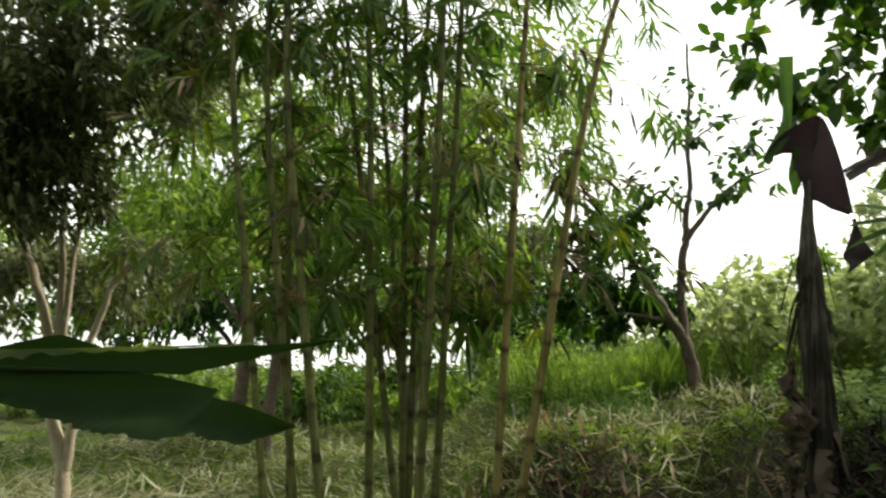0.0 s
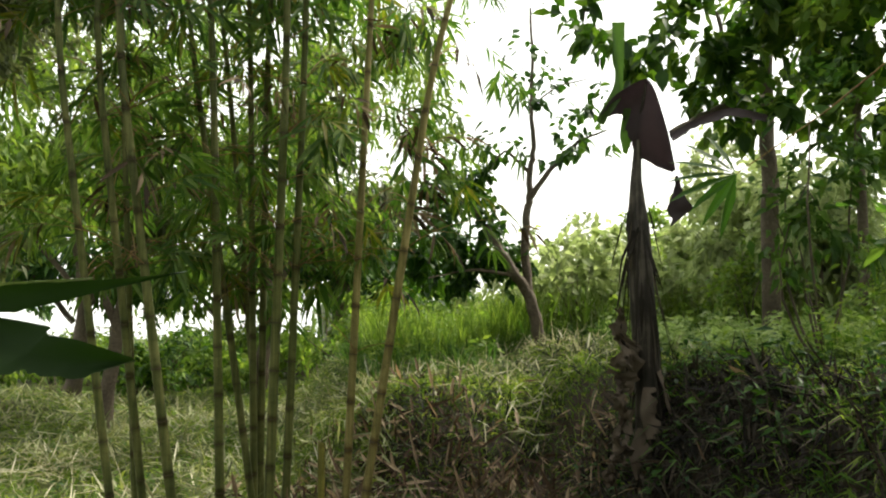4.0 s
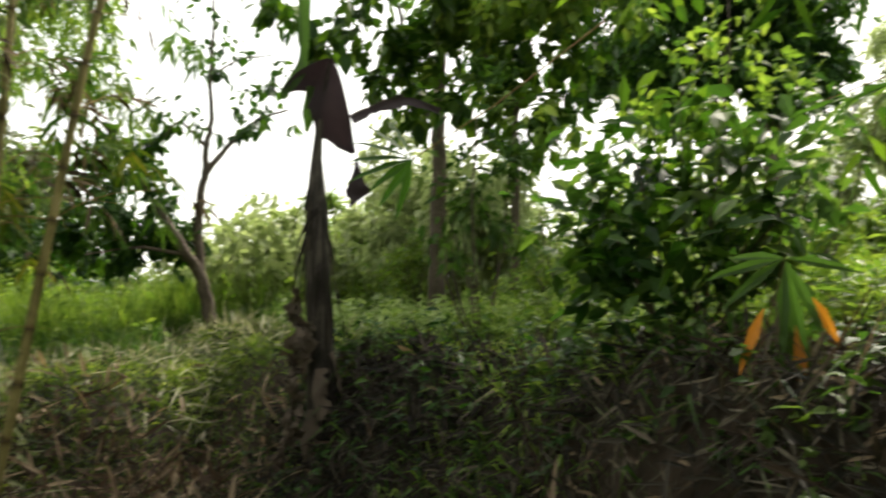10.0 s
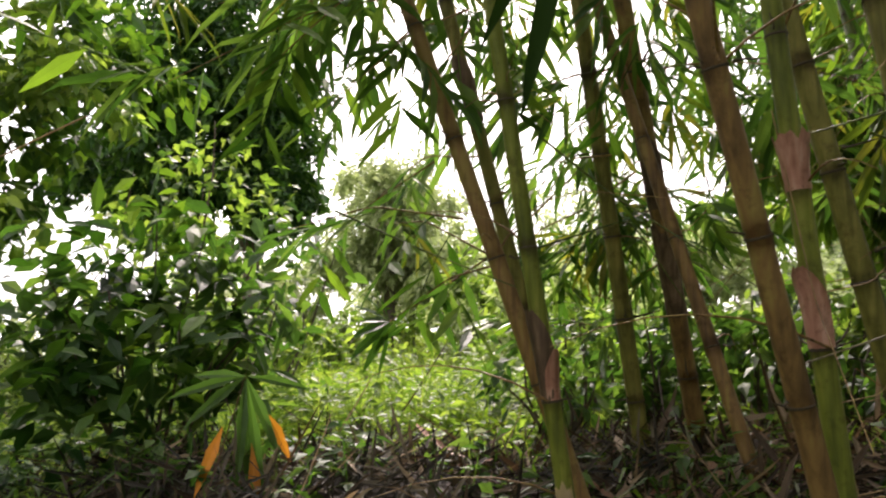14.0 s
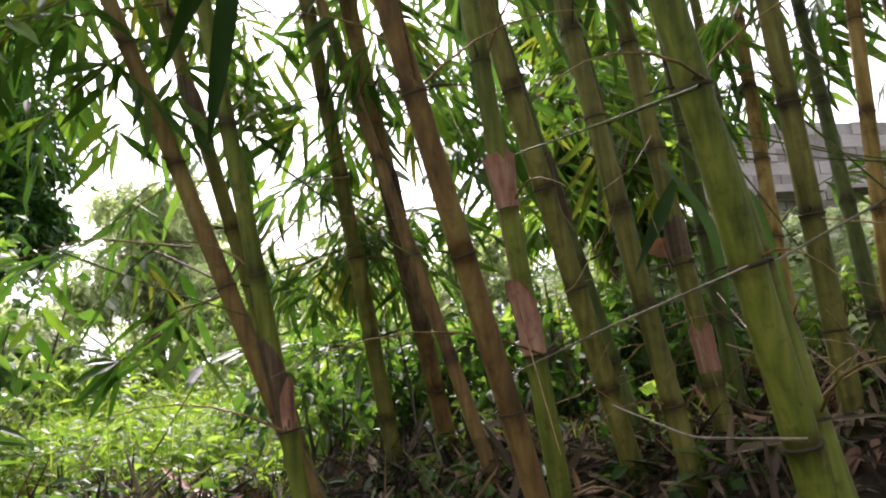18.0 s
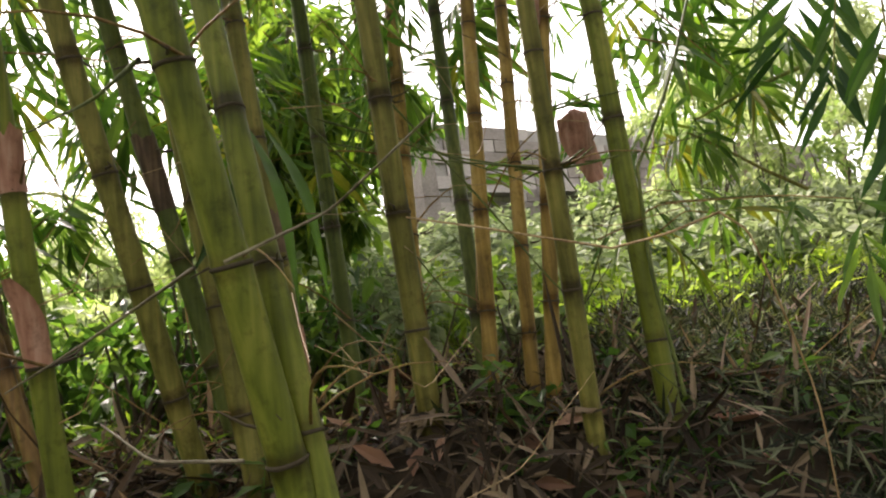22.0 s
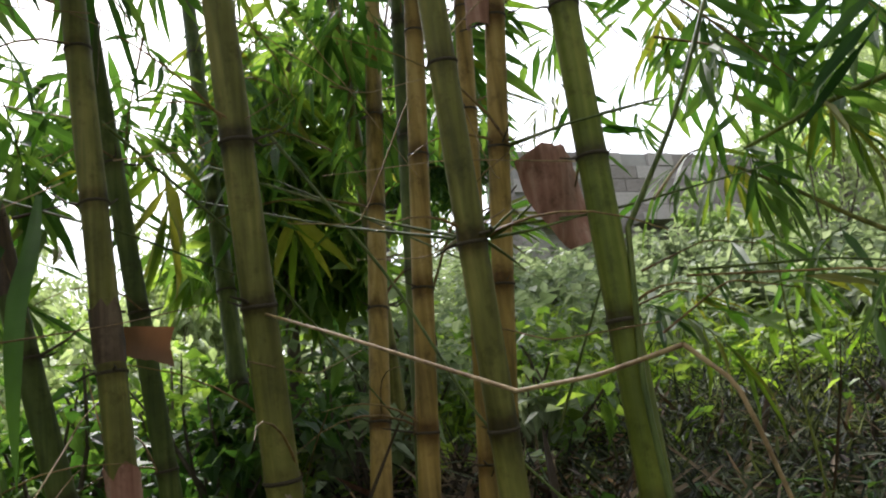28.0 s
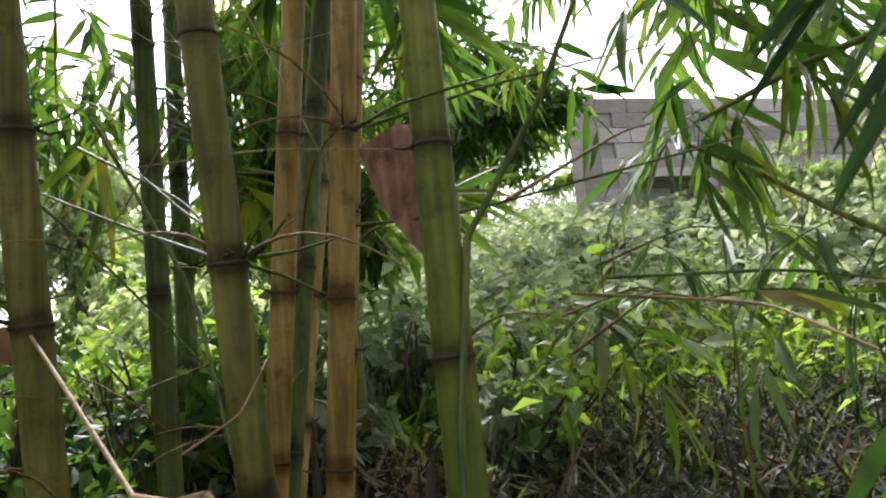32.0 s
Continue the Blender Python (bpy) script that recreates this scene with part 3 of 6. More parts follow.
def crown(seed, n, centre, size, leaf, wide, clumps=40, shell=0.55, maker=flat_leaves, droop=0.3, down=0.2):
    """A crown of many small leaves gathered in clumps, with gaps between them."""
    g = np.random.default_rng(seed)
    c = unit(g.normal(size=(clumps, 3))) * g.uniform(shell, 1.0, (clumps, 1)) * np.array(size)
    cs = g.uniform(0.16, 0.34, clumps) * min(size)
    k = g.integers(clumps, size=n)
    p = c[k] + g.normal(size=(n, 3)) * cs[k][:, None] * 0.6
    way = unit(g.normal(size=(n, 3)) + 0.7 * unit(p) + np.array([0, 0, -down]))
    face = unit(g.normal(size=(n, 3)) * 0.6 + np.array([0, 0, 1.0]))
    return maker(p + np.array(centre), way, face, leaf * g.uniform(0.6, 1.2, n), wide * g.uniform(0.7, 1.2, n), droop)


def limb(a, b, r0, r1, bow=0.1, seed=0, sides=8, n=9):
    g = np.random.default_rng(seed)
    a, b = np.array(a, float), np.array(b, float)
    k = np.linspace(0, 1, n)[:, None]
    off = g.normal(size=3) * bow * np.linalg.norm(b - a)
    pts = a + (b - a) * k + off * np.sin(k * np.pi) * 0.5 + g.normal(size=(n, 3)) * bow * 0.04 * np.linalg.norm(b - a) * (k * (1 - k) * 4)
    return tube(pts, r0 + (r1 - r0) * k[:, 0], sides)


rng = np.random.default_rng(11)
up3 = np.array([0, 0, 1.0])


def leafy_tree(seed, base, stems, crowns, bark, mat, label, name="tree", leaf=0.13, wide=0.05, category="tree", maker=flat_leaves, down=0.3):
    """A tree from its stems (lists of points with radii) and its crown clumps (centre, size, leaves)."""
    b = np.array(base, float)
    b[2] = float(height(b[0], b[1])) - 0.05
    root = thing(name, label, category, "", tuple(b))
    for i, (pts, r0, r1) in enumerate(stems):
        p = np.array(pts, float) - b
        if i == 0:
            p[0] = 0
        k = np.linspace(0, 1, len(p))
        kk = np.linspace(0, 1, 4 * len(p))
        q = np.stack([np.interp(kk, k, p[:, a]) for a in range(3)], 1)
        q[1:-1] = (q[:-2] + 2 * q[1:-1] + q[2:]) / 4
        q[1:-1] += np.random.default_rng(seed + i).normal(0, r0 * 0.12, (len(q) - 2, 3))
        part("trunk" if i == 0 else "limb", mesh_from("limb", *tube(q, r0 + (r1 - r0) * kk, 10), bark, True), root)
    for i, (c, size, n) in enumerate(crowns):
        part("crown", mesh_from("crown", *crown(seed * 7 + i, n, np.array(c) - b, size, leaf, wide, max(10, n // 60), 0.25, maker, 0.3, down), mat), root)
    return root


# ---- small forked tree on the terrace
leafy_tree(41, (2.545, 8.7, 0.721), [
    (((2.545, 8.7, 0.721), (2.502, 8.7, 1.17), (2.387, 8.66, 1.587), (2.225, 8.55, 1.774), (2.047, 8.5, 2.026), (1.888, 8.45, 2.246), (1.685, 8.4, 2.527)), 0.082, 0.03),
    (((2.387, 8.66, 1.55), (2.364, 8.7, 2.069), (2.394, 8.7, 2.521), (2.435, 8.7, 2.728), (2.423, 8.7, 2.973), (2.491, 8.7, 3.233), (2.455, 8.7, 3.752), (2.486, 8.7, 4.274), (2.464, 8.7, 4.927)), 0.055, 0.014),
    (((2.415, 8.68, 2.65), (2.617, 8.6, 2.959), (2.849, 8.6, 3.22), (3.015, 8.55, 3.351), (3.3, 8.5, 3.45)), 0.036, 0.01),
    (((2.423, 8.7, 2.973), (2.156, 8.7, 3.228), (2.044, 8.7, 3.129), (1.958, 8.7, 2.967)), 0.022, 0.006),
    (((2.455, 8.7, 3.752), (2.75, 8.6, 3.98), (3.1, 8.5, 4.05)), 0.014, 0.006),
    (((2.225, 8.55, 1.774), (1.75, 8.6, 1.85), (1.25, 8.7, 1.75)), 0.025, 0.008)],
    [((1.803, 8.751, 2.135), (0.6, 0.5, 0.55), 480), ((1.350, 9.200, 2.033), (0.8, 0.6, 0.6), 620), ((1.550, 9.163, 2.704), (0.8, 0.6, 0.5), 520), ((2.15, 8.95, 1.9), (0.4, 0.3, 0.35), 150),
     ((2.506, 8.636, 3.9), (0.45, 0.5, 0.9), 110), ((2.887, 8.5, 3.3), (0.5, 0.4, 0.3), 90), ((2.099, 8.6, 3.25), (0.4, 0.4, 0.3), 60), ((3.137, 8.377, 3.8), (0.4, 0.4, 0.3), 60)],
    M_BARK, M_DARK_LEAF, "small forked tree with dark leaves on the grassy terrace", leaf=0.14, wide=0.075, maker=round_leaves)

# ---- tree with pale trunks at the edge of the lawn
leafy_tree(42, (-3.137, 6.350, 0.174), [
    (((-3.137, 6.350, 0.174), (-3.155, 6.321, 0.418), (-3.253, 6.271, 0.816), (-3.250, 6.219, 1.260), (-3.373, 6.154, 1.790), (-3.517, 6.098, 2.231), (-3.719, 6.145, 2.646)), 0.062, 0.026),
    (((-3.137, 6.321, 0.418), (-3.043, 6.256, 0.999), (-2.942, 6.201, 1.490), (-2.772, 6.154, 1.939), (-2.354, 6.128, 2.260)), 0.042, 0.016),
    (((-3.241, 6.220, 1.260), (-3.196, 6.148, 1.884), (-3.198, 6.091, 2.373), (-3.204, 6.116, 3.020)), 0.032, 0.02),
    (((-3.177, 6.206, 1.395), (-3.118, 6.140, 1.975), (-3.033, 6.069, 2.599), (-2.823, 6.002, 3.226)), 0.024, 0.014)],
    [((-3.002, 5.375, 3.369), (1.1, 1.0, 0.75), 7000), ((-2.161, 5.359, 3.712), (1.0, 0.9, 0.45), 2000), ((-3.843, 5.391, 3.027), (1.0, 1.0, 1.1), 8000),
     ((-3.218, 5.651, 2.685), (0.6, 0.6, 0.5), 3500), ((-1.483, 5.330, 4.130), (0.9, 0.9, 0.5), 350), ((-3.142, 7.130, 2.114), (0.8, 0.7, 0.55), 1500), ((-4.128, 7.104, 2.090), (0.7, 0.6, 0.5), 1500), ((-2.427, 6.606, 3.938), (1.2, 0.9, 0.7), 1400)],
    M_PALE_BARK, M_GREYLEAF, "tree with several pale trunks and a dense dark crown", leaf=0.11, wide=0.04)

# ---- light-leaved tree behind the slender bamboo
leafy_tree(43, (-2.4, 9.6, 0), [
    (((-2.4, 9.6, 0), (-2.3, 9.7, 1.2), (-2.0, 9.8, 2.6), (-1.6, 10, 4.2)), 0.09, 0.04),
    (((-2.3, 9.7, 1.2), (-2.9, 9.9, 2.4), (-3.4, 10.2, 3.6)), 0.05, 0.02)],
    [((-2.2, 9.6, 3.4), (1.6, 1.2, 1.0), 3000), ((-0.6, 10.2, 3.2), (1.5, 1.2, 1.2), 2600), ((-3.6, 10.0, 2.8), (1.2, 1.1, 0.8), 2400), ((-1.4, 10, 4.8), (2.0, 1.5, 0.9), 1500), ((0.6, 10.4, 4.4), (1.3, 1.2, 1.0), 1000), ((-3.800, 9.359, 3.781), (1.5, 1.2, 1.3), 2400), ((-2.399, 9.806, 4.486), (1.4, 1.2, 1.1), 1900), ((-4.576, 9.470, 2.419), (1.2, 1.0, 0.9), 1600), ((-3.075, 8.490, 2.559), (1.0, 0.9, 0.7), 1200), ((1.112, 8.431, 4.081), (0.8, 0.8, 0.8), 700), ((0.412, 8.320, 4.865), (0.9, 0.8, 0.8), 700), ((1.348, 8.735, 3.263), (0.6, 0.6, 0.5), 420)],
    M_BARK, M_LIGHT_LEAF, "slender tree with light green leaves behind the bamboo", leaf=0.16, wide=0.045, down=0.8)

# ---- shaded trees behind the slender clump
for i, (x, y, cs) in enumerate([(-3.6, 12.6, ((-4.6, 12.4, 3.3), (-3.4, 12.8, 4.0), (-2.6, 12.3, 3.0), (-4.6, 12.5, 5.3))), (-0.9, 13.2, ((-1.6, 13.0, 3.6), (-0.3, 13.3, 4.2), (0.5, 13.0, 3.1), (0.3, 13.1, 5.2)))]):
    z = float(height(x, y))
    leafy_tree(52 + i, (x, y, z), [(((x, y, z), (x + 0.15, y, z + 1.5), (x - 0.1, y, z + 3.4)), 0.13, 0.06), (((x + 0.1, y, z + 1.4), (x + 1.0, y - 0.2, z + 3.0)), 0.06, 0.02), (((x + 0.1, y, z + 1.6), (x - 0.9, y - 0.2, z + 2.9)), 0.05, 0.02)],
               [(c, (1.0, 0.9, 0.75), 1700) for c in cs], M_BARK, M_GREYLEAF, "shady tree with small leaves behind the slender bamboo", leaf=0.2, wide=0.085)

# ---- dark trees along the far edge of the lawn
for i, (x, y, s, lift) in enumerate([(-13, 19, 4.6, 3.4), (-8.5, 20, 4.2, 3.2), (-5.0, 17.5, 3.4, 2.6), (-2.2, 19, 3.8, 2.9), (0.4, 17, 3.2, 2.3), (2.0, 20, 3.0, 2.0), (-18, 15, 4.6, 3.3), (-10.5, 14.5, 3.2, 3.0)]):
    z = float(height(x, y))
    leafy_tree(60 + i, (x, y, z), [(((x, y, z), (x + 0.2, y, z + lift * 0.5), (x - 0.1, y, z + lift)), 0.16, 0.08),
                                   (((x + 0.2, y, z + lift * 0.5), (x + 1.1, y + 0.2, z + lift)), 0.07, 0.03), (((x, y, z + lift * 0.4), (x - 1.0, y - 0.3, z + lift * 0.9)), 0.07, 0.03)],
               [((x, y, z + lift * 1.05), (s * 0.62, s * 0.5, s * 0.42), 2300), ((x + 0.9, y - 0.3, z + lift * 0.72), (s * 0.4, s * 0.4, s * 0.26), 800), ((x - 1.0, y - 0.2, z + lift * 0.75), (s * 0.4, s * 0.4, s * 0.26), 800)],
               M_BARK, M_DARK_LEAF if i % 3 else M_LIGHT_LEAF, "leafy tree standing along the far edge of the lawn", leaf=0.26, wide=0.11)

# ---- tree with large leaves behind the dead banana
leafy_tree(44, (4.58, 7.4, 1), [
    (((4.58, 7.4, 1), (4.555, 7.263, 2.457), (4.531, 7.228, 3.123), (4.487, 7.170, 4.273), (4.409, 7.145, 5.361)), 0.1, 0.05),
    (((4.516, 7.216, 3.425), (4.228, 7.213, 3.198), (4.037, 7.077, 3.615), (3.933, 7.102, 4.363)), 0.05, 0.02),
    (((4.500, 7.219, 3.546), (3.453, 6.296, 3.166), (2.711, 5.642, 2.787)), 0.04, 0.015),
    (((4.487, 7.170, 4.273), (4.459, 5.990, 4.626), (4.539, 5.263, 4.723)), 0.04, 0.015)],
    [((3.077, 6.036, 3.803), (1.2, 0.9, 0.6), 340), ((4.076, 6.363, 3.971), (1.2, 1.0, 0.9), 560), ((4.347, 5.490, 3.913), (1.3, 1.1, 0.9), 560), ((3.522, 6.224, 3.344), (0.9, 0.6, 0.4), 170),
     ((3.291, 6.067, 4.415), (1.5, 1.0, 0.6), 380), ((3.883, 5.184, 2.823), (0.8, 0.6, 0.5), 300), ((4.870, 5.021, 4.325), (1.3, 1, 0.7), 420), ((2.523, 6.489, 3.889), (0.6, 0.6, 0.3), 140)],
    M_BARK, M_MID_LEAF, "tree with large green leaves and a horizontal bough", leaf=0.17, wide=0.095, maker=round_leaves)

leafy_tree(48, (4.787, 6.242, 1.825), [(((4.811, 6.256, 1.625), (4.671, 6.084, 3.126), (4.496, 6.067, 4.328)), 0.05, 0.03), (((4.671, 6.084, 3.126), (4.528, 5.288, 3.830)), 0.03, 0.01), (((4.631, 6.089, 3.377), (4.076, 6.126, 3.884)), 0.03, 0.01)],
    [((4.178, 5.486, 3.944), (0.8, 0.8, 0.6), 700), ((4.338, 4.814, 3.729), (0.6, 0.6, 0.5), 330), ((3.908, 5.915, 4.222), (0.8, 0.8, 0.6), 420), ((4.424, 5.225, 4.727), (1.0, 0.8, 0.6), 420), ((3.779, 5.620, 3.106), (0.5, 0.5, 0.3), 70), ((3.731, 4.717, 2.807), (0.4, 0.4, 0.25), 60)],
    M_BARK, M_LIGHT_LEAF, "slender tree with bright broad leaves beside the bank", leaf=0.13, wide=0.065, maker=round_leaves)
# ---- broad dark tree beyond the meadow, pale tree farther off
leafy_tree(45, (10.817, 7.551, 2.666), [
    (((10.881, 7.590, 2.108), (10.731, 7.444, 3.595), (10.524, 7.429, 4.990)), 0.16, 0.1), (((10.731, 7.444, 3.595), (10.283, 7.885, 4.994)), 0.08, 0.03), (((10.709, 7.431, 3.781), (10.822, 6.788, 5.264)), 0.08, 0.03), (((10.72, 7.44, 3.7), (10.5, 8.9, 4.6), (10.3, 10.5, 5.5)), 0.08, 0.02)],
    [((10.318, 7.469, 6.200), (1.5, 1.5, 1.2), 8000), ((9.909, 8.535, 5.186), (1.1, 1.2, 0.9), 4500), ((10.320, 7.010, 4.790), (0.9, 1.0, 0.7), 3800), ((9.462, 8.922, 6.770), (1.6, 1.3, 1.2), 4200), ((9.947, 7.684, 7.876), (1.8, 1.5, 1.0), 3000), ((10.3, 10.6, 5.6), (0.9, 1.0, 0.8), 2600), ((10.3, 9.2, 4.8), (0.8, 0.9, 0.7), 2600)],
    M_BARK, M_DARK_LEAF, "broad dark green tree beyond the meadow", leaf=0.2, wide=0.09)
leafy_tree(46, (19.975, 9.292, 3.947), [(((20.066, 9.347, 3.160), (19.898, 9.209, 4.733), (19.704, 9.166, 6.149)), 0.2, 0.1)],
    [((19.644, 9.278, 6.150), (2.2, 2.0, 1.7), 7000), ((20.349, 8.222, 5.197), (1.6, 1.6, 1.0), 3000), ((19.177, 10.477, 5.058), (1.2, 1.5, 0.8), 2000), ((19.4, 8.7, 7.3), (1.8, 1.7, 1.1), 3200)],
    M_BARK, M_PALE_LEAF, "pale grey-green round tree beyond the meadow", leaf=0.26, wide=0.1)

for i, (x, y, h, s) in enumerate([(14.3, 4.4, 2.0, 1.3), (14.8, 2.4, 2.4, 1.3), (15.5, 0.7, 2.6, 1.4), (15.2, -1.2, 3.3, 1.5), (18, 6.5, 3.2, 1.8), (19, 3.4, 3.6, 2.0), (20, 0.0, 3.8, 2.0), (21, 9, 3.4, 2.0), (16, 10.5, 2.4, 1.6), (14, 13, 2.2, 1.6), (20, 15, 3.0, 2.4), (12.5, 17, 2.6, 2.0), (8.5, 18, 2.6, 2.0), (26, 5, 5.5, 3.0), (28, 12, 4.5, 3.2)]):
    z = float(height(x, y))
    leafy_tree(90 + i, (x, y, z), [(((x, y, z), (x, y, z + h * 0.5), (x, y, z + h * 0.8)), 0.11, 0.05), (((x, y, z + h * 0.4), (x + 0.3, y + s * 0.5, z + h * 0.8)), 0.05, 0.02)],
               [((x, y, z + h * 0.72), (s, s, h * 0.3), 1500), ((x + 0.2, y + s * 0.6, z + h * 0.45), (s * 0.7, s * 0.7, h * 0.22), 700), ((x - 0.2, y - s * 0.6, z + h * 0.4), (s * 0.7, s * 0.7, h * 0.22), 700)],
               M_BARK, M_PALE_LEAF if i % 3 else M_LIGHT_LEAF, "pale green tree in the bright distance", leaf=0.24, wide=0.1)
for i, (c, s, n) in enumerate([((5.268, 9.011, 2.242), (0.9, 0.8, 0.75), 1500), ((5.541, 8.077, 2.351), (0.8, 0.8, 0.8), 1500), ((5.309, 10.519, 2.051), (0.8, 0.8, 0.6), 1100), ((5.488, 7.921, 2.601), (0.9, 0.9, 0.7), 1300), ((5.351, 9.764, 3.083), (1.0, 0.9, 0.8), 1300), ((4.967, 12.560, 2.164), (1.0, 0.9, 0.6), 1000)]):
    z = float(height(c[0], c[1]))
    leafy_tree(160 + i, (c[0], c[1], z), [(((c[0], c[1], z), (c[0] + 0.05, c[1], (z + c[2]) / 2), c), 0.05, 0.02), (((c[0], c[1], (z + c[2]) / 2), (c[0] + 0.5, c[1] - 0.3, c[2])), 0.03, 0.01)],
               [(c, s, n), ((c[0] + 0.3, c[1], (c[2] + z) / 2 + 0.2), (s[0], s[1], s[2] * 0.7), n // 2)], M_BARK, M_PALE_LEAF, "tall yellow-green shrub beyond the bank", "tall_shrub", 0.17, 0.08, "shrub")
# tall trees out of view, added to shade the path and near faces
for i, (x, y) in enumerate([(-3.4, -3.8), (-0.6, -5.2), (-5.2, -0.6), (2.2, -6.4), (-2.0, -7.5), (-6.0, 2.4), (4.6, -8.4)]):
    z = float(height(x, y))
    # the first one also carries an overhead crown that blocks sky light
    leafy_tree(130 + i, (x, y, z), [(((x, y, z), (x, y, z + 2.2), (x + 0.2, y, z + 4.0)), 0.16, 0.08), (((x, y, z + 2.2), (x + 1.0, y + 0.8, z + 4.2)), 0.08, 0.03)],
               [((x, y, z + 4.8), (2.2, 2.2, 1.6), 2200), ((x + 0.3, y + 0.3, z + 2.4), (1.7, 1.7, 1.3), 1100)] + ([((-1.6, -1.4, 5.4), (2.6, 2.0, 0.9), 2600)] if i == 0 else []), M_BARK, M_DARK_LEAF, "unseen dark tree added to shade the path", leaf=0.3, wide=0.13)

# ---- dense dark tree on the hillside behind the yellow culms
leafy_tree(47, (4.653, -0.590, 2.180), [
    (((4.690, -0.570, 2.030), (4.578, -0.632, 2.479), (4.472, -0.677, 2.906), (4.348, -0.758, 3.404)), 0.035, 0.015), (((4.578, -0.632, 2.479), (4.485, -0.551, 2.845), (4.312, -0.509, 3.119)), 0.02, 0.008)],
    [((4.460, -0.697, 2.954), (0.3, 0.34, 0.34), 620), ((4.513, -0.482, 2.727), (0.28, 0.3, 0.3), 460), ((4.337, -0.791, 3.451), (0.34, 0.38, 0.34), 170), ((4.657, -0.762, 2.586), (0.26, 0.3, 0.26), 380), ((4.205, -0.837, 3.979), (0.4, 0.4, 0.35), 120), ((4.682, -0.350, 2.570), (0.28, 0.32, 0.35), 300), ((4.665, -0.841, 2.340), (0.28, 0.3, 0.32), 300), ((4.669, -0.551, 3.344), (0.3, 0.34, 0.3), 380)],
    M_BARK, M_LIGHT_LEAF, "dense dark green small tree behind the bamboo", leaf=0.19, wide=0.055, down=0.7)
leafy_tree(49, (7.666, -0.975, 2.528), [
    (((7.689, -0.962, 2.436), (7.509, -1.110, 3.163), (7.340, -1.252, 3.844), (7.169, -1.346, 4.532)), 0.06, 0.03), (((7.509, -1.110, 3.163), (7.354, -1.535, 3.809), (7.272, -1.774, 4.152)), 0.04, 0.015)],
    [((7.335, -1.157, 3.856), (0.6, 0.8, 0.55), 3000), ((7.302, -0.779, 4.784), (0.7, 0.8, 0.45), 2400), ((7.542, -1.745, 3.895), (0.5, 0.6, 0.5), 2400)],
    M_BARK, M_BAMBOO_LEAF, "dense green small tree on the hillside", leaf=0.15, wide=0.045)

# ---- background bushes: bright shrubs beyond the terrace and on the meadow edge


def bush(seed, x, y, size, n, leaf, wide, mat, label, name="bush"):
    z = float(height(x, y))
    root = thing(name, label, "bush", "", (x, y, z - 0.03))
    g = np.random.default_rng(seed)
    stems = [limb((0, 0, 0), (g.normal(0, size[0] * 0.4), g.normal(0, size[1] * 0.4), size[2] * g.uniform(0.8, 1.7)), 0.012, 0.004, 0.15, seed + i, 5, 6) for i in range(7)]
    part("stem", mesh_from("stem", *joined(stems), M_BARK, True), root)
    part("foliage", mesh_from("foliage", *crown(seed, n, (0, 0, size[2]), size, leaf, wide, max(12, n // 25), 0.2), mat), root)
    return root


for i in range(30):
    g = np.random.default_rng(500 + i)
    x, y = g.uniform(3.2, 9.5), g.uniform(9.5, 14)
    bush(500 + i, x, y, (0.8, 0.7, g.uniform(0.5, 0.9)), 650, 0.2, 0.1, M_PALE_LEAF if i % 3 else M_LIGHT_LEAF, "bright yellow-green broad-leaved shrub beyond the terrace", "shrub")
for i in range(34):
    g = np.random.default_rng(560 + i)
    x, y = g.uniform(4.2, 7.5), g.uniform(3.6, 8.5)
    if y < 0.75 * x + 0.6:
        continue
    bush(560 + i, x, y, (0.5, 0.5, g.uniform(0.35, 0.7)), 620, 0.09, 0.045, M_LIGHT_LEAF if i % 2 else M_MEADOW, "bright green leafy weed bush on the bank")
for i in range(80):
    g = np.random.default_rng(1620 + i)
    x, y = g.uniform(-14, 2.8), g.uniform(13.2, 17)
    bush(1620 + i, x, y, (1.1, 0.8, g.uniform(0.35, 0.7)), 420, 0.16, 0.07, M_LIGHT_LEAF if i % 3 else M_MID_LEAF, "low green hedge bush at the edge of the lawn")
for i in range(26):
    g = np.random.default_rng(660 + i)
    x, y = g.uniform(10, 24), g.uniform(0.5, 16)
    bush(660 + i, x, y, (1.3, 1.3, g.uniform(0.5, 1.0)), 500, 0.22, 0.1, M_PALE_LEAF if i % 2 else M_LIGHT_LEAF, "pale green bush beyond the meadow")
for i in range(26):
    g = np.random.default_rng(700 + i)
    x, y = g.uniform(4.4, 8.2), g.uniform(-6.5, 0.6)
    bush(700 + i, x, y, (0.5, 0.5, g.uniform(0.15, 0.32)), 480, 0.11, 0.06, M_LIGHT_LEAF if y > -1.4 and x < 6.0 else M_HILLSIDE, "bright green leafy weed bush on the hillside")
for i in range(40):
    g = np.random.default_rng(740 + i)
    x, y = g.uniform(3.3, 4.8), g.uniform(-1.6, 1.2)
    # leaf tone goes darker close behind the clump, to stand for its shade
    bush(740 + i, x, y, (0.32, 0.32, g.uniform(0.16, 0.42)), 190, 0.1, 0.05, M_BAMBOO_LEAF if y > -0.9 and x < 3.9 else M_LIGHT_LEAF if y > -0.9 else M_HILLSIDE if i % 3 else M_LIGHT_LEAF, "low broad-leaved weed behind the bamboo")

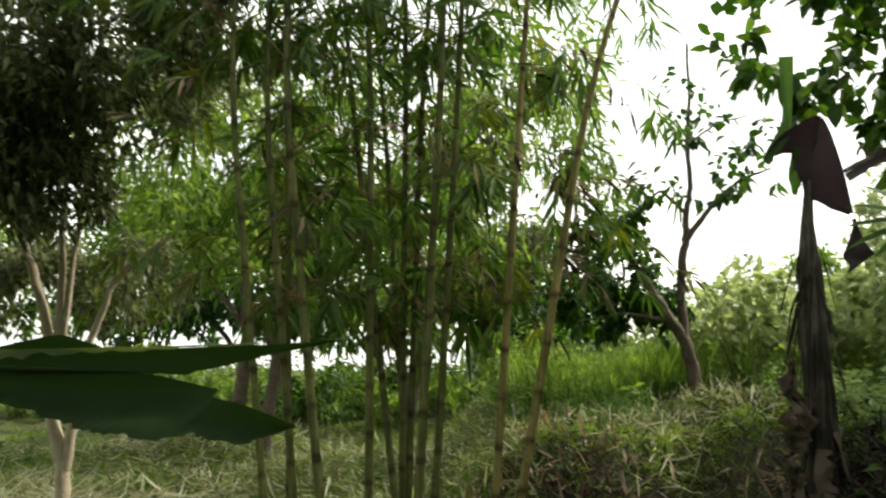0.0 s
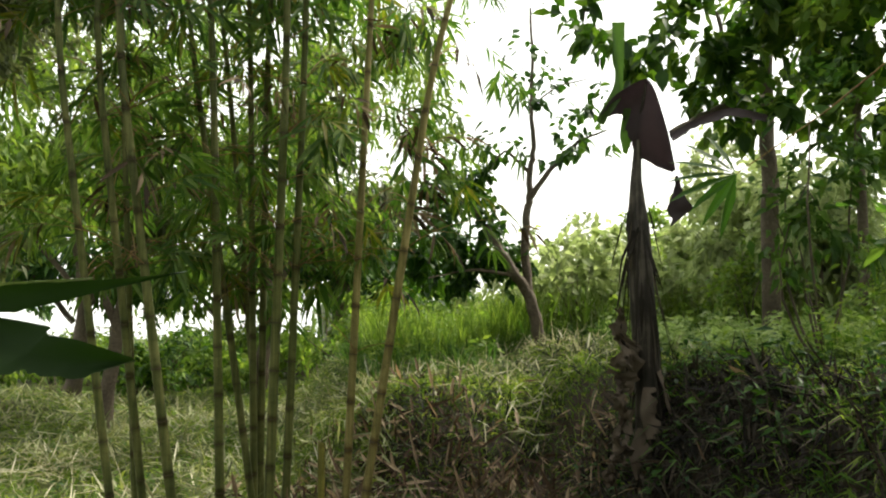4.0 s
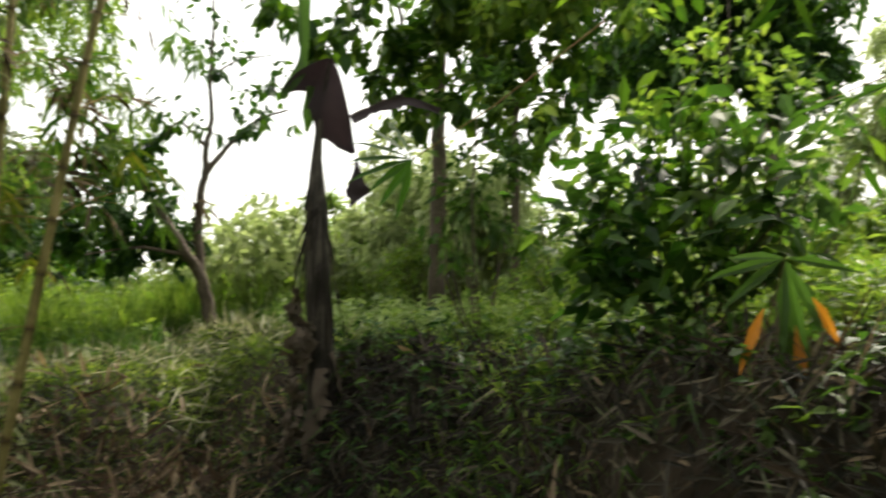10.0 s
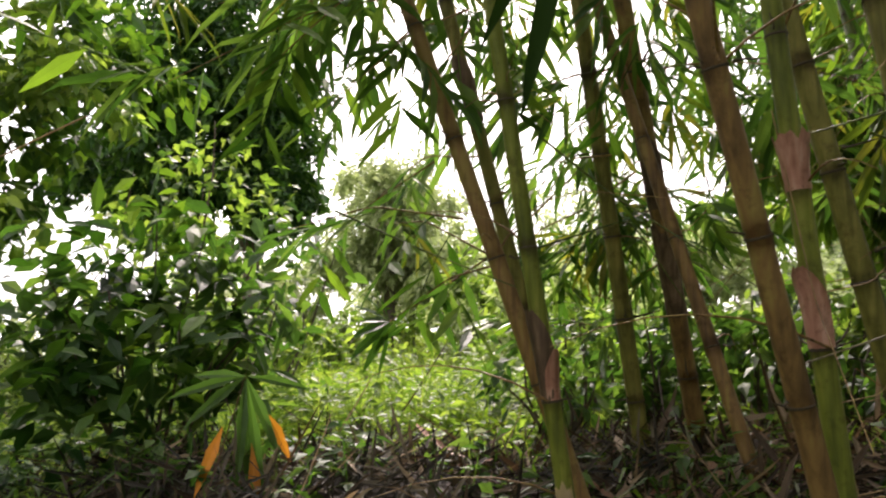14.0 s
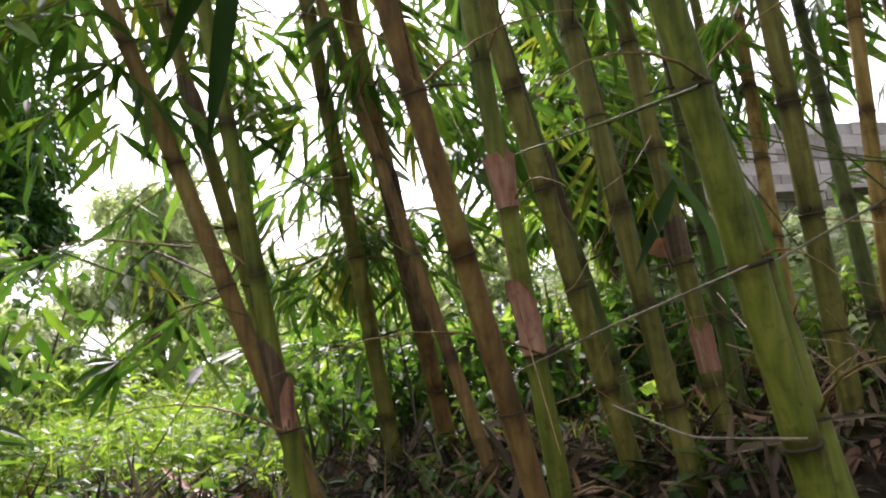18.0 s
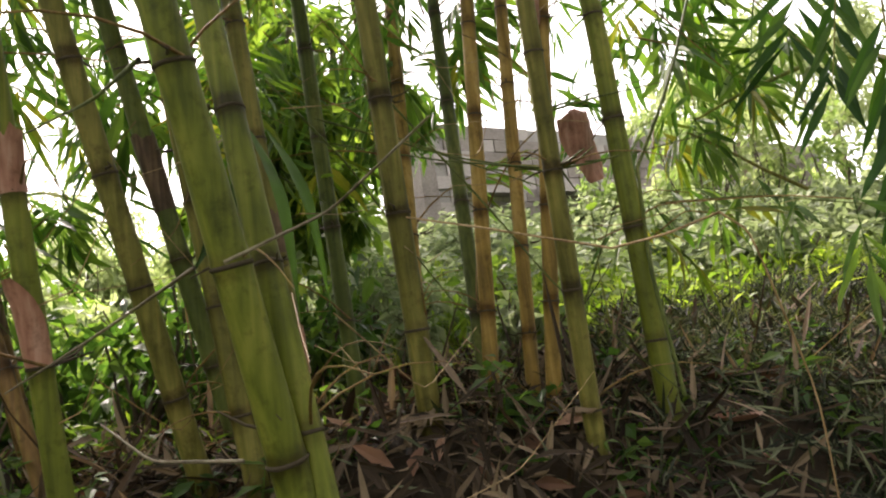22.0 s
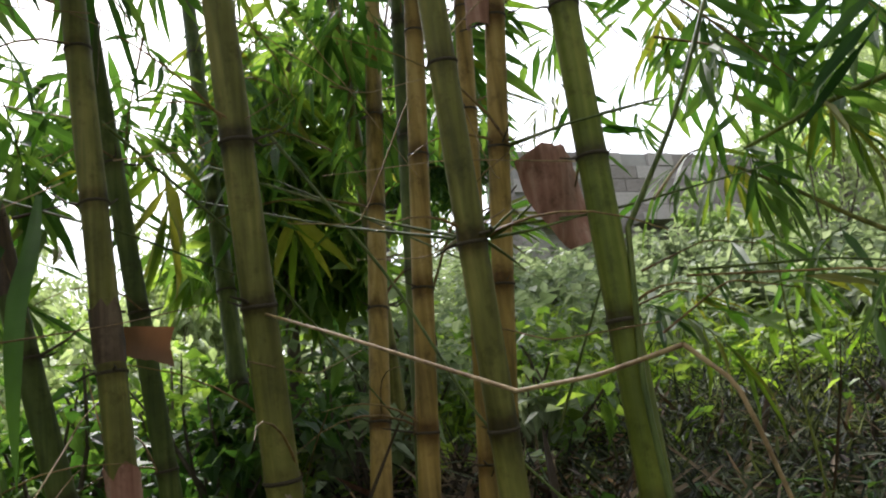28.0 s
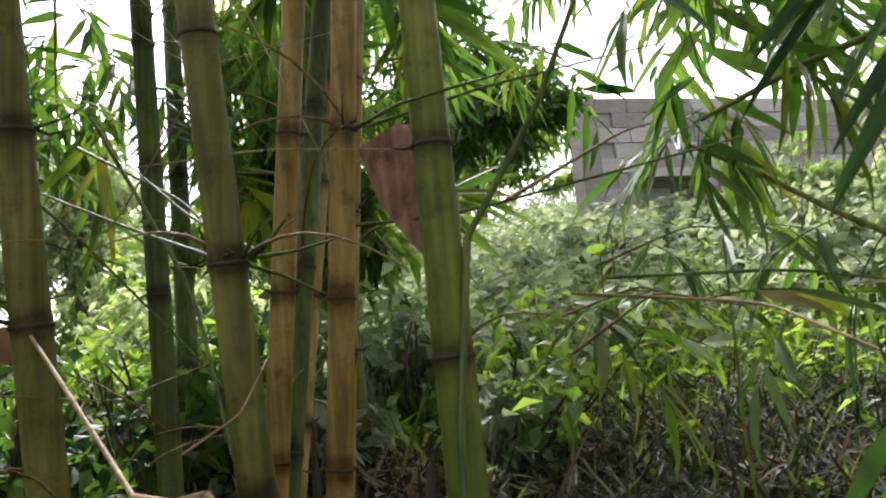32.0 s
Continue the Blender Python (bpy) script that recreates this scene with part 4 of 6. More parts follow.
# ---- dark broad-leaved shrub on the bank
SH = (2.604, 2.300, 1.184)
sh_root = thing("broad_leaved_shrub", "dark green broad-leaved shrub with thin stems on the bank", "shrub", "", (SH[0], SH[1], float(height(SH[0], SH[1])) - 0.05))
sh_b = np.array(sh_root.location)
for i, top in enumerate([(2.245, 2.485, 1.928), (2.434, 2.411, 2.015), (2.624, 2.324, 2.204), (2.676, 2.117, 2.136), (2.807, 1.978, 2.018), (2.792, 1.859, 1.863), (2.196, 2.564, 1.720), (2.177, 2.283, 1.683), (2.413, 2.002, 1.749)]):
    e = np.array(top) - sh_b
    part("stem", mesh_from("stem", *limb((rng.normal(0, 0.05), rng.normal(0, 0.05), 0), e, 0.009, 0.003, 0.12, 900 + i, 6), M_BARK, True), sh_root)
    g = np.random.default_rng(910 + i)
    n = 115
    k = g.uniform(0.52, 1.04, n)
    p = e[None] * k[:, None] + g.normal(0, 0.1, (n, 3))
    w = unit(g.normal(size=(n, 3)) * np.array([1, 1, 0.4]) + np.array([0, 0, -0.25]))
    f = unit(g.normal(size=(n, 3)) * 0.45 + up3)
    part("foliage", mesh_from("foliage", *leaves(p, w, f, 0.13 * g.uniform(0.6, 1.2, n), 0.06 * g.uniform(0.7, 1.2, n), 0.2, 0.12, 0.45), M_BAMBOO_LEAF if i in (3, 4) else M_DARK_LEAF if i in (1, 7) else M_BAMBOO_LEAF if i in (0, 5, 6) else M_MID_LEAF), sh_root)

for i, (c, s_) in enumerate([((3.842, 2.805, 1.984), 0.55), ((4.021, 3.285, 2.140), 0.5), ((3.318, 4.713, 1.9), 0.4), ((4.0, 4.1, 2.0), 0.45)]):
    bush(780 + i, c[0], c[1], (s_, s_, c[2] - float(height(c[0], c[1])) + 0.15), 560, 0.11, 0.055, M_LIGHT_LEAF if i % 2 else M_BAMBOO_LEAF, "bright green broad-leaved shrub behind the bank", "shrub")

# ---- grass, straw, litter
# brighter copy of the grass, sunlight put into its colour
M_BRIGHT_GRASS = leaf_material("sunlit_grass", (0.12, 0.2, 0.02), (0.22, 0.32, 0.05), (0.36, 0.42, 0.12), 0.5, 0.6)
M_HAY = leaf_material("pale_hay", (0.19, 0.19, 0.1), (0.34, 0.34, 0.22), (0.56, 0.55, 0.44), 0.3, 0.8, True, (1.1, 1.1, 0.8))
# darker straw copy: the bank's shade is put into these colours
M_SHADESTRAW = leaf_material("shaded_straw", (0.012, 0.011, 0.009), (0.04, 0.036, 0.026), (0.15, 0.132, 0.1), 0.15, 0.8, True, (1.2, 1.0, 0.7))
M_PITLEAF = leaf_material("hollow_dry_leaf", (0.035, 0.023, 0.015), (0.105, 0.073, 0.047), (0.36, 0.285, 0.2), 0.25, 0.8, True, (1.2, 1.0, 0.7))
# near-black tone takes in the shade of the hollow and the backlit banana
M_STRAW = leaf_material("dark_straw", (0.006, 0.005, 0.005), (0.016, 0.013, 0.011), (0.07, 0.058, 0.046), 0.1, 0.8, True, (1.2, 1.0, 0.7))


def scatter(n, x0, x1, y0, y1, seed, keep=None):
    g = np.random.default_rng(seed)
    x, y = g.uniform(x0, x1, n), g.uniform(y0, y1, n)
    if keep is not None:
        m = g.uniform(0, 1, n) < keep(x, y)
        x, y = x[m], y[m]
    return np.stack([x, y, height(x, y)], 1), g


def patches(x, y, s):
    return 0.5 + 0.5 * np.sin(x * s + 1.3 * np.sin(y * s * 0.7)) * np.cos(y * s * 0.9 + 0.8 * np.sin(x * s * 1.3))


def grass(name, n, box, seed, tall, wide, mat, label, keep=None, lean=0.45, droop=0.35):
    p, g = scatter(n, *box, seed, keep)
    m = len(p)
    way = unit(g.normal(size=(m, 3)) * np.array([lean, lean, 0.1]) + up3)
    face = unit(g.normal(size=(m, 3)) * np.array([1, 1, 0.1]))
    L = g.uniform(tall[0], tall[1], m)
    v, f = flat_leaves(p - up3 * 0.02, way, face, L, wide * g.uniform(0.6, 1.3, m), droop)
    return tagged(new(name, mesh_from(name, v, f, mat)), label, "grass", kind="stuff")


def litter(name, n, box, seed, long, wide, mat, label, keep=None, lift=0.05, tilt=0.35):
    p, g = scatter(n, *box, seed, keep)
    m = len(p)
    e = 0.05
    gx_ = (height(p[:, 0] + e, p[:, 1]) - height(p[:, 0] - e, p[:, 1])) / (2 * e)
    gy_ = (height(p[:, 0], p[:, 1] + e) - height(p[:, 0], p[:, 1] - e)) / (2 * e)
    nrm = unit(np.stack([-gx_, -gy_, np.ones(m)], 1))
    a = unit(g.normal(size=(m, 3)))
    way = unit(a - nrm * (a * nrm).sum(1, keepdims=True) + nrm * g.normal(0.12, tilt, (m, 1)))
    face = unit(nrm + g.normal(0, 0.35, (m, 3)))
    v, f = leaves(p + nrm * g.uniform(0.0, lift, (m, 1)), way, face, g.uniform(long[0], long[1], m), wide * g.uniform(0.6, 1.4, m), g.normal(0.05, 0.2, m)[:, None] * 1.0, 0.25, 0.4)
    return tagged(new(name, mesh_from(name, v, f, mat)), label, "leaf litter", kind="stuff")


def weeds(name, plants, box, seed, tall, leaf, wide, mat, label, keep=None, per=10):
    """Leafy weeds: leaves set round short stems."""
    p, g = scatter(plants, *box, seed, keep)
    m = len(p)
    h = g.uniform(tall[0], tall[1], m)
    lean = g.normal(0, 0.18, (m, 2))
    k = g.uniform(0.2, 1.05, (m, per))
    b = p[:, None, :] + np.concatenate([lean[:, None] * (k * h[:, None])[..., None], (k * h[:, None])[..., None]], -1)
    a = g.uniform(0, 6.28, (m, per))
    w = np.stack([np.cos(a), np.sin(a), g.normal(0.05, 0.35, (m, per))], -1)
    f = unit(g.normal(size=(m, per, 3)) * 0.4 + up3)
    n = m * per
    v, t = flat_leaves(b.reshape(n, 3), w.reshape(n, 3), f.reshape(n, 3), leaf * g.uniform(0.5, 1.25, n), wide * g.uniform(0.6, 1.25, n), 0.2)
    top = p + np.concatenate([lean * h[:, None], h[:, None]], 1)
    sv, st = flat_leaves(p, top - p, np.tile([1.0, 0.2, 0], (m, 1)), np.linalg.norm(top - p, axis=1), 0.006, 0)
    return tagged(new(name, mesh_from(name, *joined([(v, t), (sv, st)]), mat)), label, "weeds", kind="stuff")


grass("lawn_grass", 90000, (-6, 1.4, 3.0, 14), 801, (0.08, 0.24), 0.014, M_GRASS, "short green lawn grass", lambda x, y: np.clip(1.3 - y / 16, 0.25, 1) * (0.15 + 0.85 * patches(x, y, 1.4)), 0.9)
grass("near_grass", 16000, (-2.5, 1.3, -1.5, 4.2), 802, (0.05, 0.16), 0.008, M_GRASS, "short trodden grass underfoot")
grass("terrace_grass", 26000, (0.4, 6.5, 6.9, 12.5), 803, (0.15, 0.7), 0.014, M_BAMBOO_LEAF, "tall green grass on the terrace", lambda x, y: (smooth(7.4, 9.0, y) * 0.95 + 0.05) * (1 - 0.97 * ((x > 1.9) & (x < 3.1) & (y < 8.75))) * (0.25 + 0.75 * patches(x, y, 1.9)), 0.4, 0.4)
grass("tall_terrace_blades", 6000, (0.6, 6.0, 8.9, 11.5), 842, (0.5, 1.05), 0.018, M_LIGHT_LEAF, "tall upright grass blades on the terrace", lambda x, y: 0.3 + 0.7 * patches(x, y, 1.7), 0.22, 0.2)
weeds("tall_terrace_weeds", 600, (0.6, 5.5, 8.0, 12.0), 828, (0.2, 0.8), 0.12, 0.04, M_LIGHT_LEAF, "tall leafy weeds among the terrace grass", lambda x, y: (0.2 + 0.8 * patches(x + 1, y, 1.5)) * (1 - 0.97 * ((x > 1.9) & (x < 3.1) & (y < 8.75))))
litter("terrace_hay", 2600, (0.2, 4.0, 6.4, 9.0), 829, (0.12, 0.35), 0.014, M_HAY, "pale dry grass on the terrace edge", lambda x, y: 0.2 + 0.8 * patches(x, y, 2.6), 0.08, 0.3)
grass("bank_edge_grass", 9000, (-0.2, 3.2, 5.4, 8.6), 804, (0.06, 0.22), 0.009, M_GRASS, "short grass along the edge of the bank", lambda x, y: patches(x, y, 2.0))
grass("bank_grass", 16000, (2.6, 6.0, -4.5, 5.5), 805, (0.08, 0.32), 0.01, M_GRASS, "green grass on the bank", lambda x, y: (0.3 + 0.7 * patches(x, y, 1.6)) * np.where((y < -0.9) & (x < 3.7), 0.15, 1))
grass("meadow_grass", 45000, (3.6, 15, -7.5, 9), 806, (0.12, 0.4), 0.02, M_BRIGHT_GRASS, "bright green meadow grass", None, 0.5)
grass("far_meadow_grass", 16000, (14, 40, -8, 30), 807, (0.25, 0.7), 0.05, M_BRIGHT_GRASS, "bright far meadow grass", None, 0.5)
litter("bamboo_litter", 30000, (1.15, 3.9, -4.0, 2.6), 811, (0.06, 0.17), 0.016, M_DRY, "brown dry bamboo leaves covering the bank", lambda x, y: np.clip(1.15 - 0.35 * np.maximum(x - 2.6, 0) - 0.2 * smooth(1.0, 2.6, y), 0.1, 1) * (1 - 0.75 * smooth(-1.3, -1.9, y)) * (1 - 0.8 * smooth(0.0, 0.9, y)), 0.07, 0.32)
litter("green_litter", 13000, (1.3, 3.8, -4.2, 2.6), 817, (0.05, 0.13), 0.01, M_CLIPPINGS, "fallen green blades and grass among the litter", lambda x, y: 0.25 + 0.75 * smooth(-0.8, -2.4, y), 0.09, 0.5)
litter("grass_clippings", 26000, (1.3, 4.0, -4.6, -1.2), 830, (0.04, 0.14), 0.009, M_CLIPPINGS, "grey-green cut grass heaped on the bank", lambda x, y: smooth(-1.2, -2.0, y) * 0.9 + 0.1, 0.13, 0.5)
litter("bank_leaves", 2200, (1.6, 3.8, -4.4, -1.1), 839, (0.05, 0.11), 0.018, M_DRY, "pale dry leaves scattered over the heaped clippings", lambda x, y: 0.25 + 0.75 * patches(x, y, 4.0), 0.12, 0.45)
grass("bank_clump_grass", 7000, (1.4, 3.6, -4.4, -1.2), 840, (0.07, 0.22), 0.012, M_MID_LEAF, "tufts of green grass on the heaped bank", lambda x, y: patches(x + 1, y, 3.3) ** 2, 0.8, 0.6)
# dark straw laid where the hollow below the bank is shaded
litter("bank_litter", 15000, (1.3, 3.4, 2.2, 5.4), 812, (0.08, 0.26), 0.018, M_STRAW, "straw round the dead banana, coloured dark for shade", lambda x, y: np.exp(-((x - 2.4) / 0.9) ** 2 - ((y - 4.0) / 1.1) ** 2))
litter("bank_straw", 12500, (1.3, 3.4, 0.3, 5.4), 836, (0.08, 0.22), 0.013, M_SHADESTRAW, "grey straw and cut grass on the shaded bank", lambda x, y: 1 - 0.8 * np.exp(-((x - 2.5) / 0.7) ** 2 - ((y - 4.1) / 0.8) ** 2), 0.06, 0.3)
grass("shaded_bank_grass", 3600, (1.3, 3.2, 1.8, 5.2), 837, (0.12, 0.42), 0.014, M_BAMBOO_LEAF, "long green grass on the shaded bank", lambda x, y: (0.2 + 0.8 * patches(x, y, 2.7)) * (1 - 0.7 * np.exp(-((x - 2.5) / 0.6) ** 2 - ((y - 4.1) / 0.8) ** 2)), 0.9, 0.6)
grass("meadow_edge_grass", 7000, (2.1, 4.4, 1.9, 4.4), 841, (0.16, 0.42), 0.016, M_BRIGHT_GRASS, "long bright grass where the meadow meets the bank", lambda x, y: (0.15 + 0.85 * patches(x, y, 2.2)) * smooth(2.2, 2.9, x), 0.6, 0.5)
grass("shrub_foot_grass", 4200, (1.9, 3.2, 2.0, 3.7), 843, (0.1, 0.3), 0.012, M_LIGHT_LEAF, "green grass round the foot of the shrub", lambda x, y: 0.2 + 0.8 * patches(x, y, 2.9), 0.7, 0.5)
weeds("meadow_edge_weeds", 1500, (3.0, 5.6, 1.4, 4.8), 838, (0.15, 0.6), 0.085, 0.028, M_LIGHT_LEAF, "sunlit weeds and grass at the edge of the meadow", lambda x, y: smooth(2.9, 3.4, x))
litter("pit_litter", 9000, (-0.9, 2.4, 3.8, 7.0), 813, (0.1, 0.3), 0.026, M_PITLEAF, "dry leaves in the hollow below the bamboo", lambda x, y: np.clip(1.3 - np.hypot((x - 0.9) * 0.9, y - 5.3) * 0.85, 0.03, 1) * (0.35 + 0.65 * patches(x, y, 3.1)), 0.1, 0.4)
grass("overhanging_grass", 6000, (0.2, 3.3, 6.5, 7.3), 835, (0.08, 0.24), 0.012, M_BRIGHT_GRASS, "grass hanging over the edge of the bank", lambda x, y: 0.3 + 0.7 * patches(x, y, 3.4), 0.9, 0.6)
litter("edge_litter", 7000, (0.6, 3.2, 4.6, 8.0), 818, (0.08, 0.2), 0.014, M_CLIPPINGS, "dry grass and leaves along the bank edge", lambda x, y: 0.3 + 0.7 * patches(x, y, 2.3))
grass("bank_face_grass", 6500, (1.25, 2.7, 0.1, 3.4), 832, (0.12, 0.38), 0.012, M_MID_LEAF, "arching grass blades on the bank face", lambda x, y: patches(x, y, 3.0) ** 2, 0.9, 0.6)
grass("hollow_grass", 5500, (0.2, 2.4, 4.4, 6.8), 833, (0.08, 0.26), 0.011, M_MID_LEAF, "dark green grass in the hollow", lambda x, y: 0.2 + 0.8 * patches(x, y, 2.4), 0.8, 0.5)
grass("slope_grass", 17000, (-0.9, 3.4, 4.6, 8.2), 819, (0.06, 0.22), 0.012, M_GRASS, "short grass on the bank slope", lambda x, y: (0.35 + 0.65 * patches(x + 2, y, 1.7)) * (1 - 0.85 * np.exp(-((x - 0.8) / 1.1) ** 2 - ((y - 5.5) / 0.8) ** 2)), 0.7)
M_SWATH = leaf_material("lawn_clipping", (0.06, 0.075, 0.04), (0.17, 0.19, 0.105), (0.38, 0.4, 0.27), 0.3, 0.7)
litter("lawn_clippings", 20000, (-7, 0.6, 3.6, 12.5), 834, (0.1, 0.3), 0.018, M_SWATH, "grey-green cut grass lying in swathes on the lawn", lambda x, y: 0.12 + 0.88 * (patches(x + 3, y * 1.5, 1.1) > 0.52), 0.12, 0.35)
litter("cut_straw", 26000, (-4.5, 0.4, 3.6, 11), 814, (0.15, 0.4), 0.013, M_HAY, "cut dry straw lying on the lawn", lambda x, y: 0.08 + 0.92 * (patches(x, y * 1.6, 1.3) > 0.6) * (height(x, y) < 0.12), 0.07, 0.15)
M_LONGDRY = leaf_material("long_dry_leaf", (0.016, 0.011, 0.007), (0.055, 0.039, 0.026), (0.26, 0.2, 0.145), 0.15, 0.8, True, (1.2, 1.0, 0.7))
litter("long_leaf_litter", 1100, (1.3, 3.2, -3.2, 2.6), 827, (0.14, 0.3), 0.022, M_LONGDRY, "long dry bamboo leaves lying across the bank", lambda x, y: 1 - 0.9 * smooth(0.3, 1.2, y), 0.1, 0.4)
M_SHEATHLITTER = leaf_material("fallen_sheath_piece", (0.07, 0.036, 0.022), (0.16, 0.085, 0.052), (0.31, 0.19, 0.13), 0.2, 0.75, True, (1.2, 1.0, 0.7))
litter("sheath_litter", 340, (1.4, 3.6, -1.9, 0.7), 815, (0.08, 0.15), 0.04, M_SHEATHLITTER, "broad brown fallen bamboo sheaths", None, 0.06, 0.18)


weeds("bank_weeds", 700, (2.7, 4.6, -3.6, 4.8), 821, (0.06, 0.22), 0.075, 0.04, M_LIGHT_LEAF, "bright leafy weeds on top of the bank", lambda x, y: smooth(2.4, 3.2, x) * np.where((y < -0.9) & (x < 3.7), 0.08, 1))
weeds("shady_edge_weeds", 700, (2.5, 5.2, 1.8, 6.0), 831, (0.12, 0.36), 0.08, 0.032, M_LIGHT_LEAF, "tall bright weeds along the top of the bank", lambda x, y: smooth(2.8, 3.3, x))
weeds("bank_face_weeds", 400, (1.4, 2.8, -3.2, 2.2), 822, (0.05, 0.2), 0.07, 0.035, M_BAMBOO_LEAF, "small green weeds growing through the litter")
weeds("hillside_weeds", 3600, (4.2, 13.5, -8, 1.5), 823, (0.15, 0.5), 0.11, 0.06, M_HILLSIDE, "bright green leafy weeds on the hillside")
weeds("terrace_weeds", 2600, (3.2, 8.0, 2.8, 9.5), 824, (0.1, 0.4), 0.09, 0.045, M_MEADOW, "dense green leafy weeds on the terrace")
weeds("lawn_weeds", 500, (-6, 1.2, 4, 13), 825, (0.05, 0.18), 0.06, 0.03, M_BAMBOO_LEAF, "low green weeds in the lawn")
# darkest leaf colour used here to deepen the bank's shade
weeds("dark_bank_weeds", 220, (1.7, 3.2, 2.4, 5.2), 826, (0.1, 0.35), 0.09, 0.03, M_DARK_LEAF, "dark grassy weeds on the shaded bank")

# ---- dead banana plant
BB = (2.058, 4.652, 0.328)
ban = thing("dead_banana_plant", "dead banana plant with a withered brown leaf and dark dry skirt", "plant", "", (BB[0], BB[1], float(height(BB[0], BB[1])) - 0.05))
bo = np.array(ban.location)
M_DEADLEAF = leaf_material("dead_banana_leaf", (0.022, 0.016, 0.02), (0.037, 0.028, 0.033), (0.065, 0.05, 0.056), 0.2, 0.7, True, (1.1, 0.9, 0.9))
M_DRYTAN = leaf_material("dry_tan_leaf", (0.05, 0.039, 0.031), (0.095, 0.075, 0.06), (0.17, 0.137, 0.11), 0.2, 0.8, True, (1.1, 1.0, 0.8))
M_BANANASTEM = culm_material("fibrous_banana_stem", (0.008, 0.007, 0.006), (0.03, 0.025, 0.021), (0.115, 0.098, 0.08))
stalk = [np.zeros(3)] + [np.array(q) - bo for q in ((2.048, 4.638, 0.882), (2.013, 4.627, 1.436), (1.986, 4.616, 1.956), (1.979, 4.610, 2.233), (1.993, 4.601, 2.510), (2.014, 4.510, 2.832))]
part("pseudostem", mesh_from("pseudostem", *tube(stalk, [0.1, 0.088, 0.08, 0.068, 0.036, 0.02, 0.008], 14), M_BANANASTEM, True), ban, "dark fibrous stem")


def sheet(outline_a, outline_b, mat, name, parent, label, origin, ragged=0.06, seed=0, n=18, m=8):
    """A leaf blade between two edges, wavy and ragged, with thickness in its waves."""
    g = np.random.default_rng(seed)
    k = np.linspace(0, 1, n)
    ea = np.stack([np.interp(k, np.linspace(0, 1, len(outline_a)), np.array(outline_a)[:, a]) for a in range(3)], 1)
    eb = np.stack([np.interp(k, np.linspace(0, 1, len(outline_b)), np.array(outline_b)[:, a]) for a in range(3)], 1)
    for _ in range(2):
        ea[1:-1], eb[1:-1] = (ea[:-2] + 2 * ea[1:-1] + ea[2:]) / 4, (eb[:-2] + 2 * eb[1:-1] + eb[2:]) / 4
    s = np.linspace(0, 1, m)
    size = np.linalg.norm(ea.mean(0) - eb.mean(0)) + 1e-6
    jag = 1 + g.normal(0, ragged, n)
    nrm = unit(np.cross(ea[-1] - ea[0], eb[n // 2] - ea[n // 2])[None])[0]
    grid = ea[:, None] * (1 - s[None, :, None]) + (ea + (eb - ea) * jag[:, None])[:, None] * s[None, :, None]
    wave = size * 0.08 * np.sin(k[:, None] * 9 + s[None] * 4 + seed) + size * 0.16 * np.sin(s[None] * np.pi) * np.ones((n, 1))
    grid = grid + nrm * wave[..., None]
    v = grid.reshape(-1, 3) - origin
    i, j = np.meshgrid(np.arange(n - 1), np.arange(m - 1), indexing="ij")
    q = np.stack([i * m + j, (i + 1) * m + j, (i + 1) * m + j + 1, i * m + j + 1], -1).reshape(-1, 4)
    return part(name, mesh_from(name, v, q, mat, True), parent, label)


sheet([(1.712, 4.526, 2.607), (1.796, 4.514, 2.742), (2.015, 4.489, 2.867), (2.051, 4.439, 2.745), (2.117, 4.438, 2.510), (2.187, 4.488, 2.273)],
      [(1.740, 4.573, 2.602), (1.886, 4.608, 2.655), (1.913, 4.607, 2.579), (1.938, 4.608, 2.458), (2.000, 4.604, 2.371), (2.190, 4.538, 2.272)], M_DEADLEAF, "dead_leaf", ban, "withered dark brown leaf", bo, 0.05, 3, 24, 9)
sheet([(2.194, 4.488, 2.250), (2.262, 4.486, 2.080), (2.302, 4.483, 2.046)], [(2.187, 4.489, 2.243), (2.127, 4.501, 2.012), (2.167, 4.498, 1.944)], M_DEADLEAF, "dead_leaf", ban, "small withered brown leaf", bo, 0.1, 5, 10, 6)
sheet([(1.695, 4.528, 2.590), (1.832, 4.559, 2.824), (1.834, 4.598, 3.237)], [(1.735, 4.525, 2.556), (1.883, 4.555, 2.756), (1.913, 4.590, 3.237)], M_BAMBOO_LEAF, "green_leaf", ban, "green standing leaf", bo, 0.04, 6)
sheet([(1.903, 4.606, 2.683), (1.876, 4.613, 2.510), (1.896, 4.613, 2.406)], [(1.955, 4.600, 2.683), (1.955, 4.606, 2.475), (1.920, 4.612, 2.389)], M_BAMBOO_LEAF, "green_leaf", ban, "green leaf remnant", bo, 0.04, 7)
sheet([(2.242, 4.676, 2.549), (2.467, 4.751, 2.679), (2.755, 4.821, 2.788), (3.070, 4.891, 2.753)], [(2.266, 4.675, 2.489), (2.485, 4.751, 2.625), (2.755, 4.822, 2.729), (3.063, 4.893, 2.708)], M_DEADLEAF, "dead_leaf", ban, "arched dry brown leaf", bo, 0.1, 8)
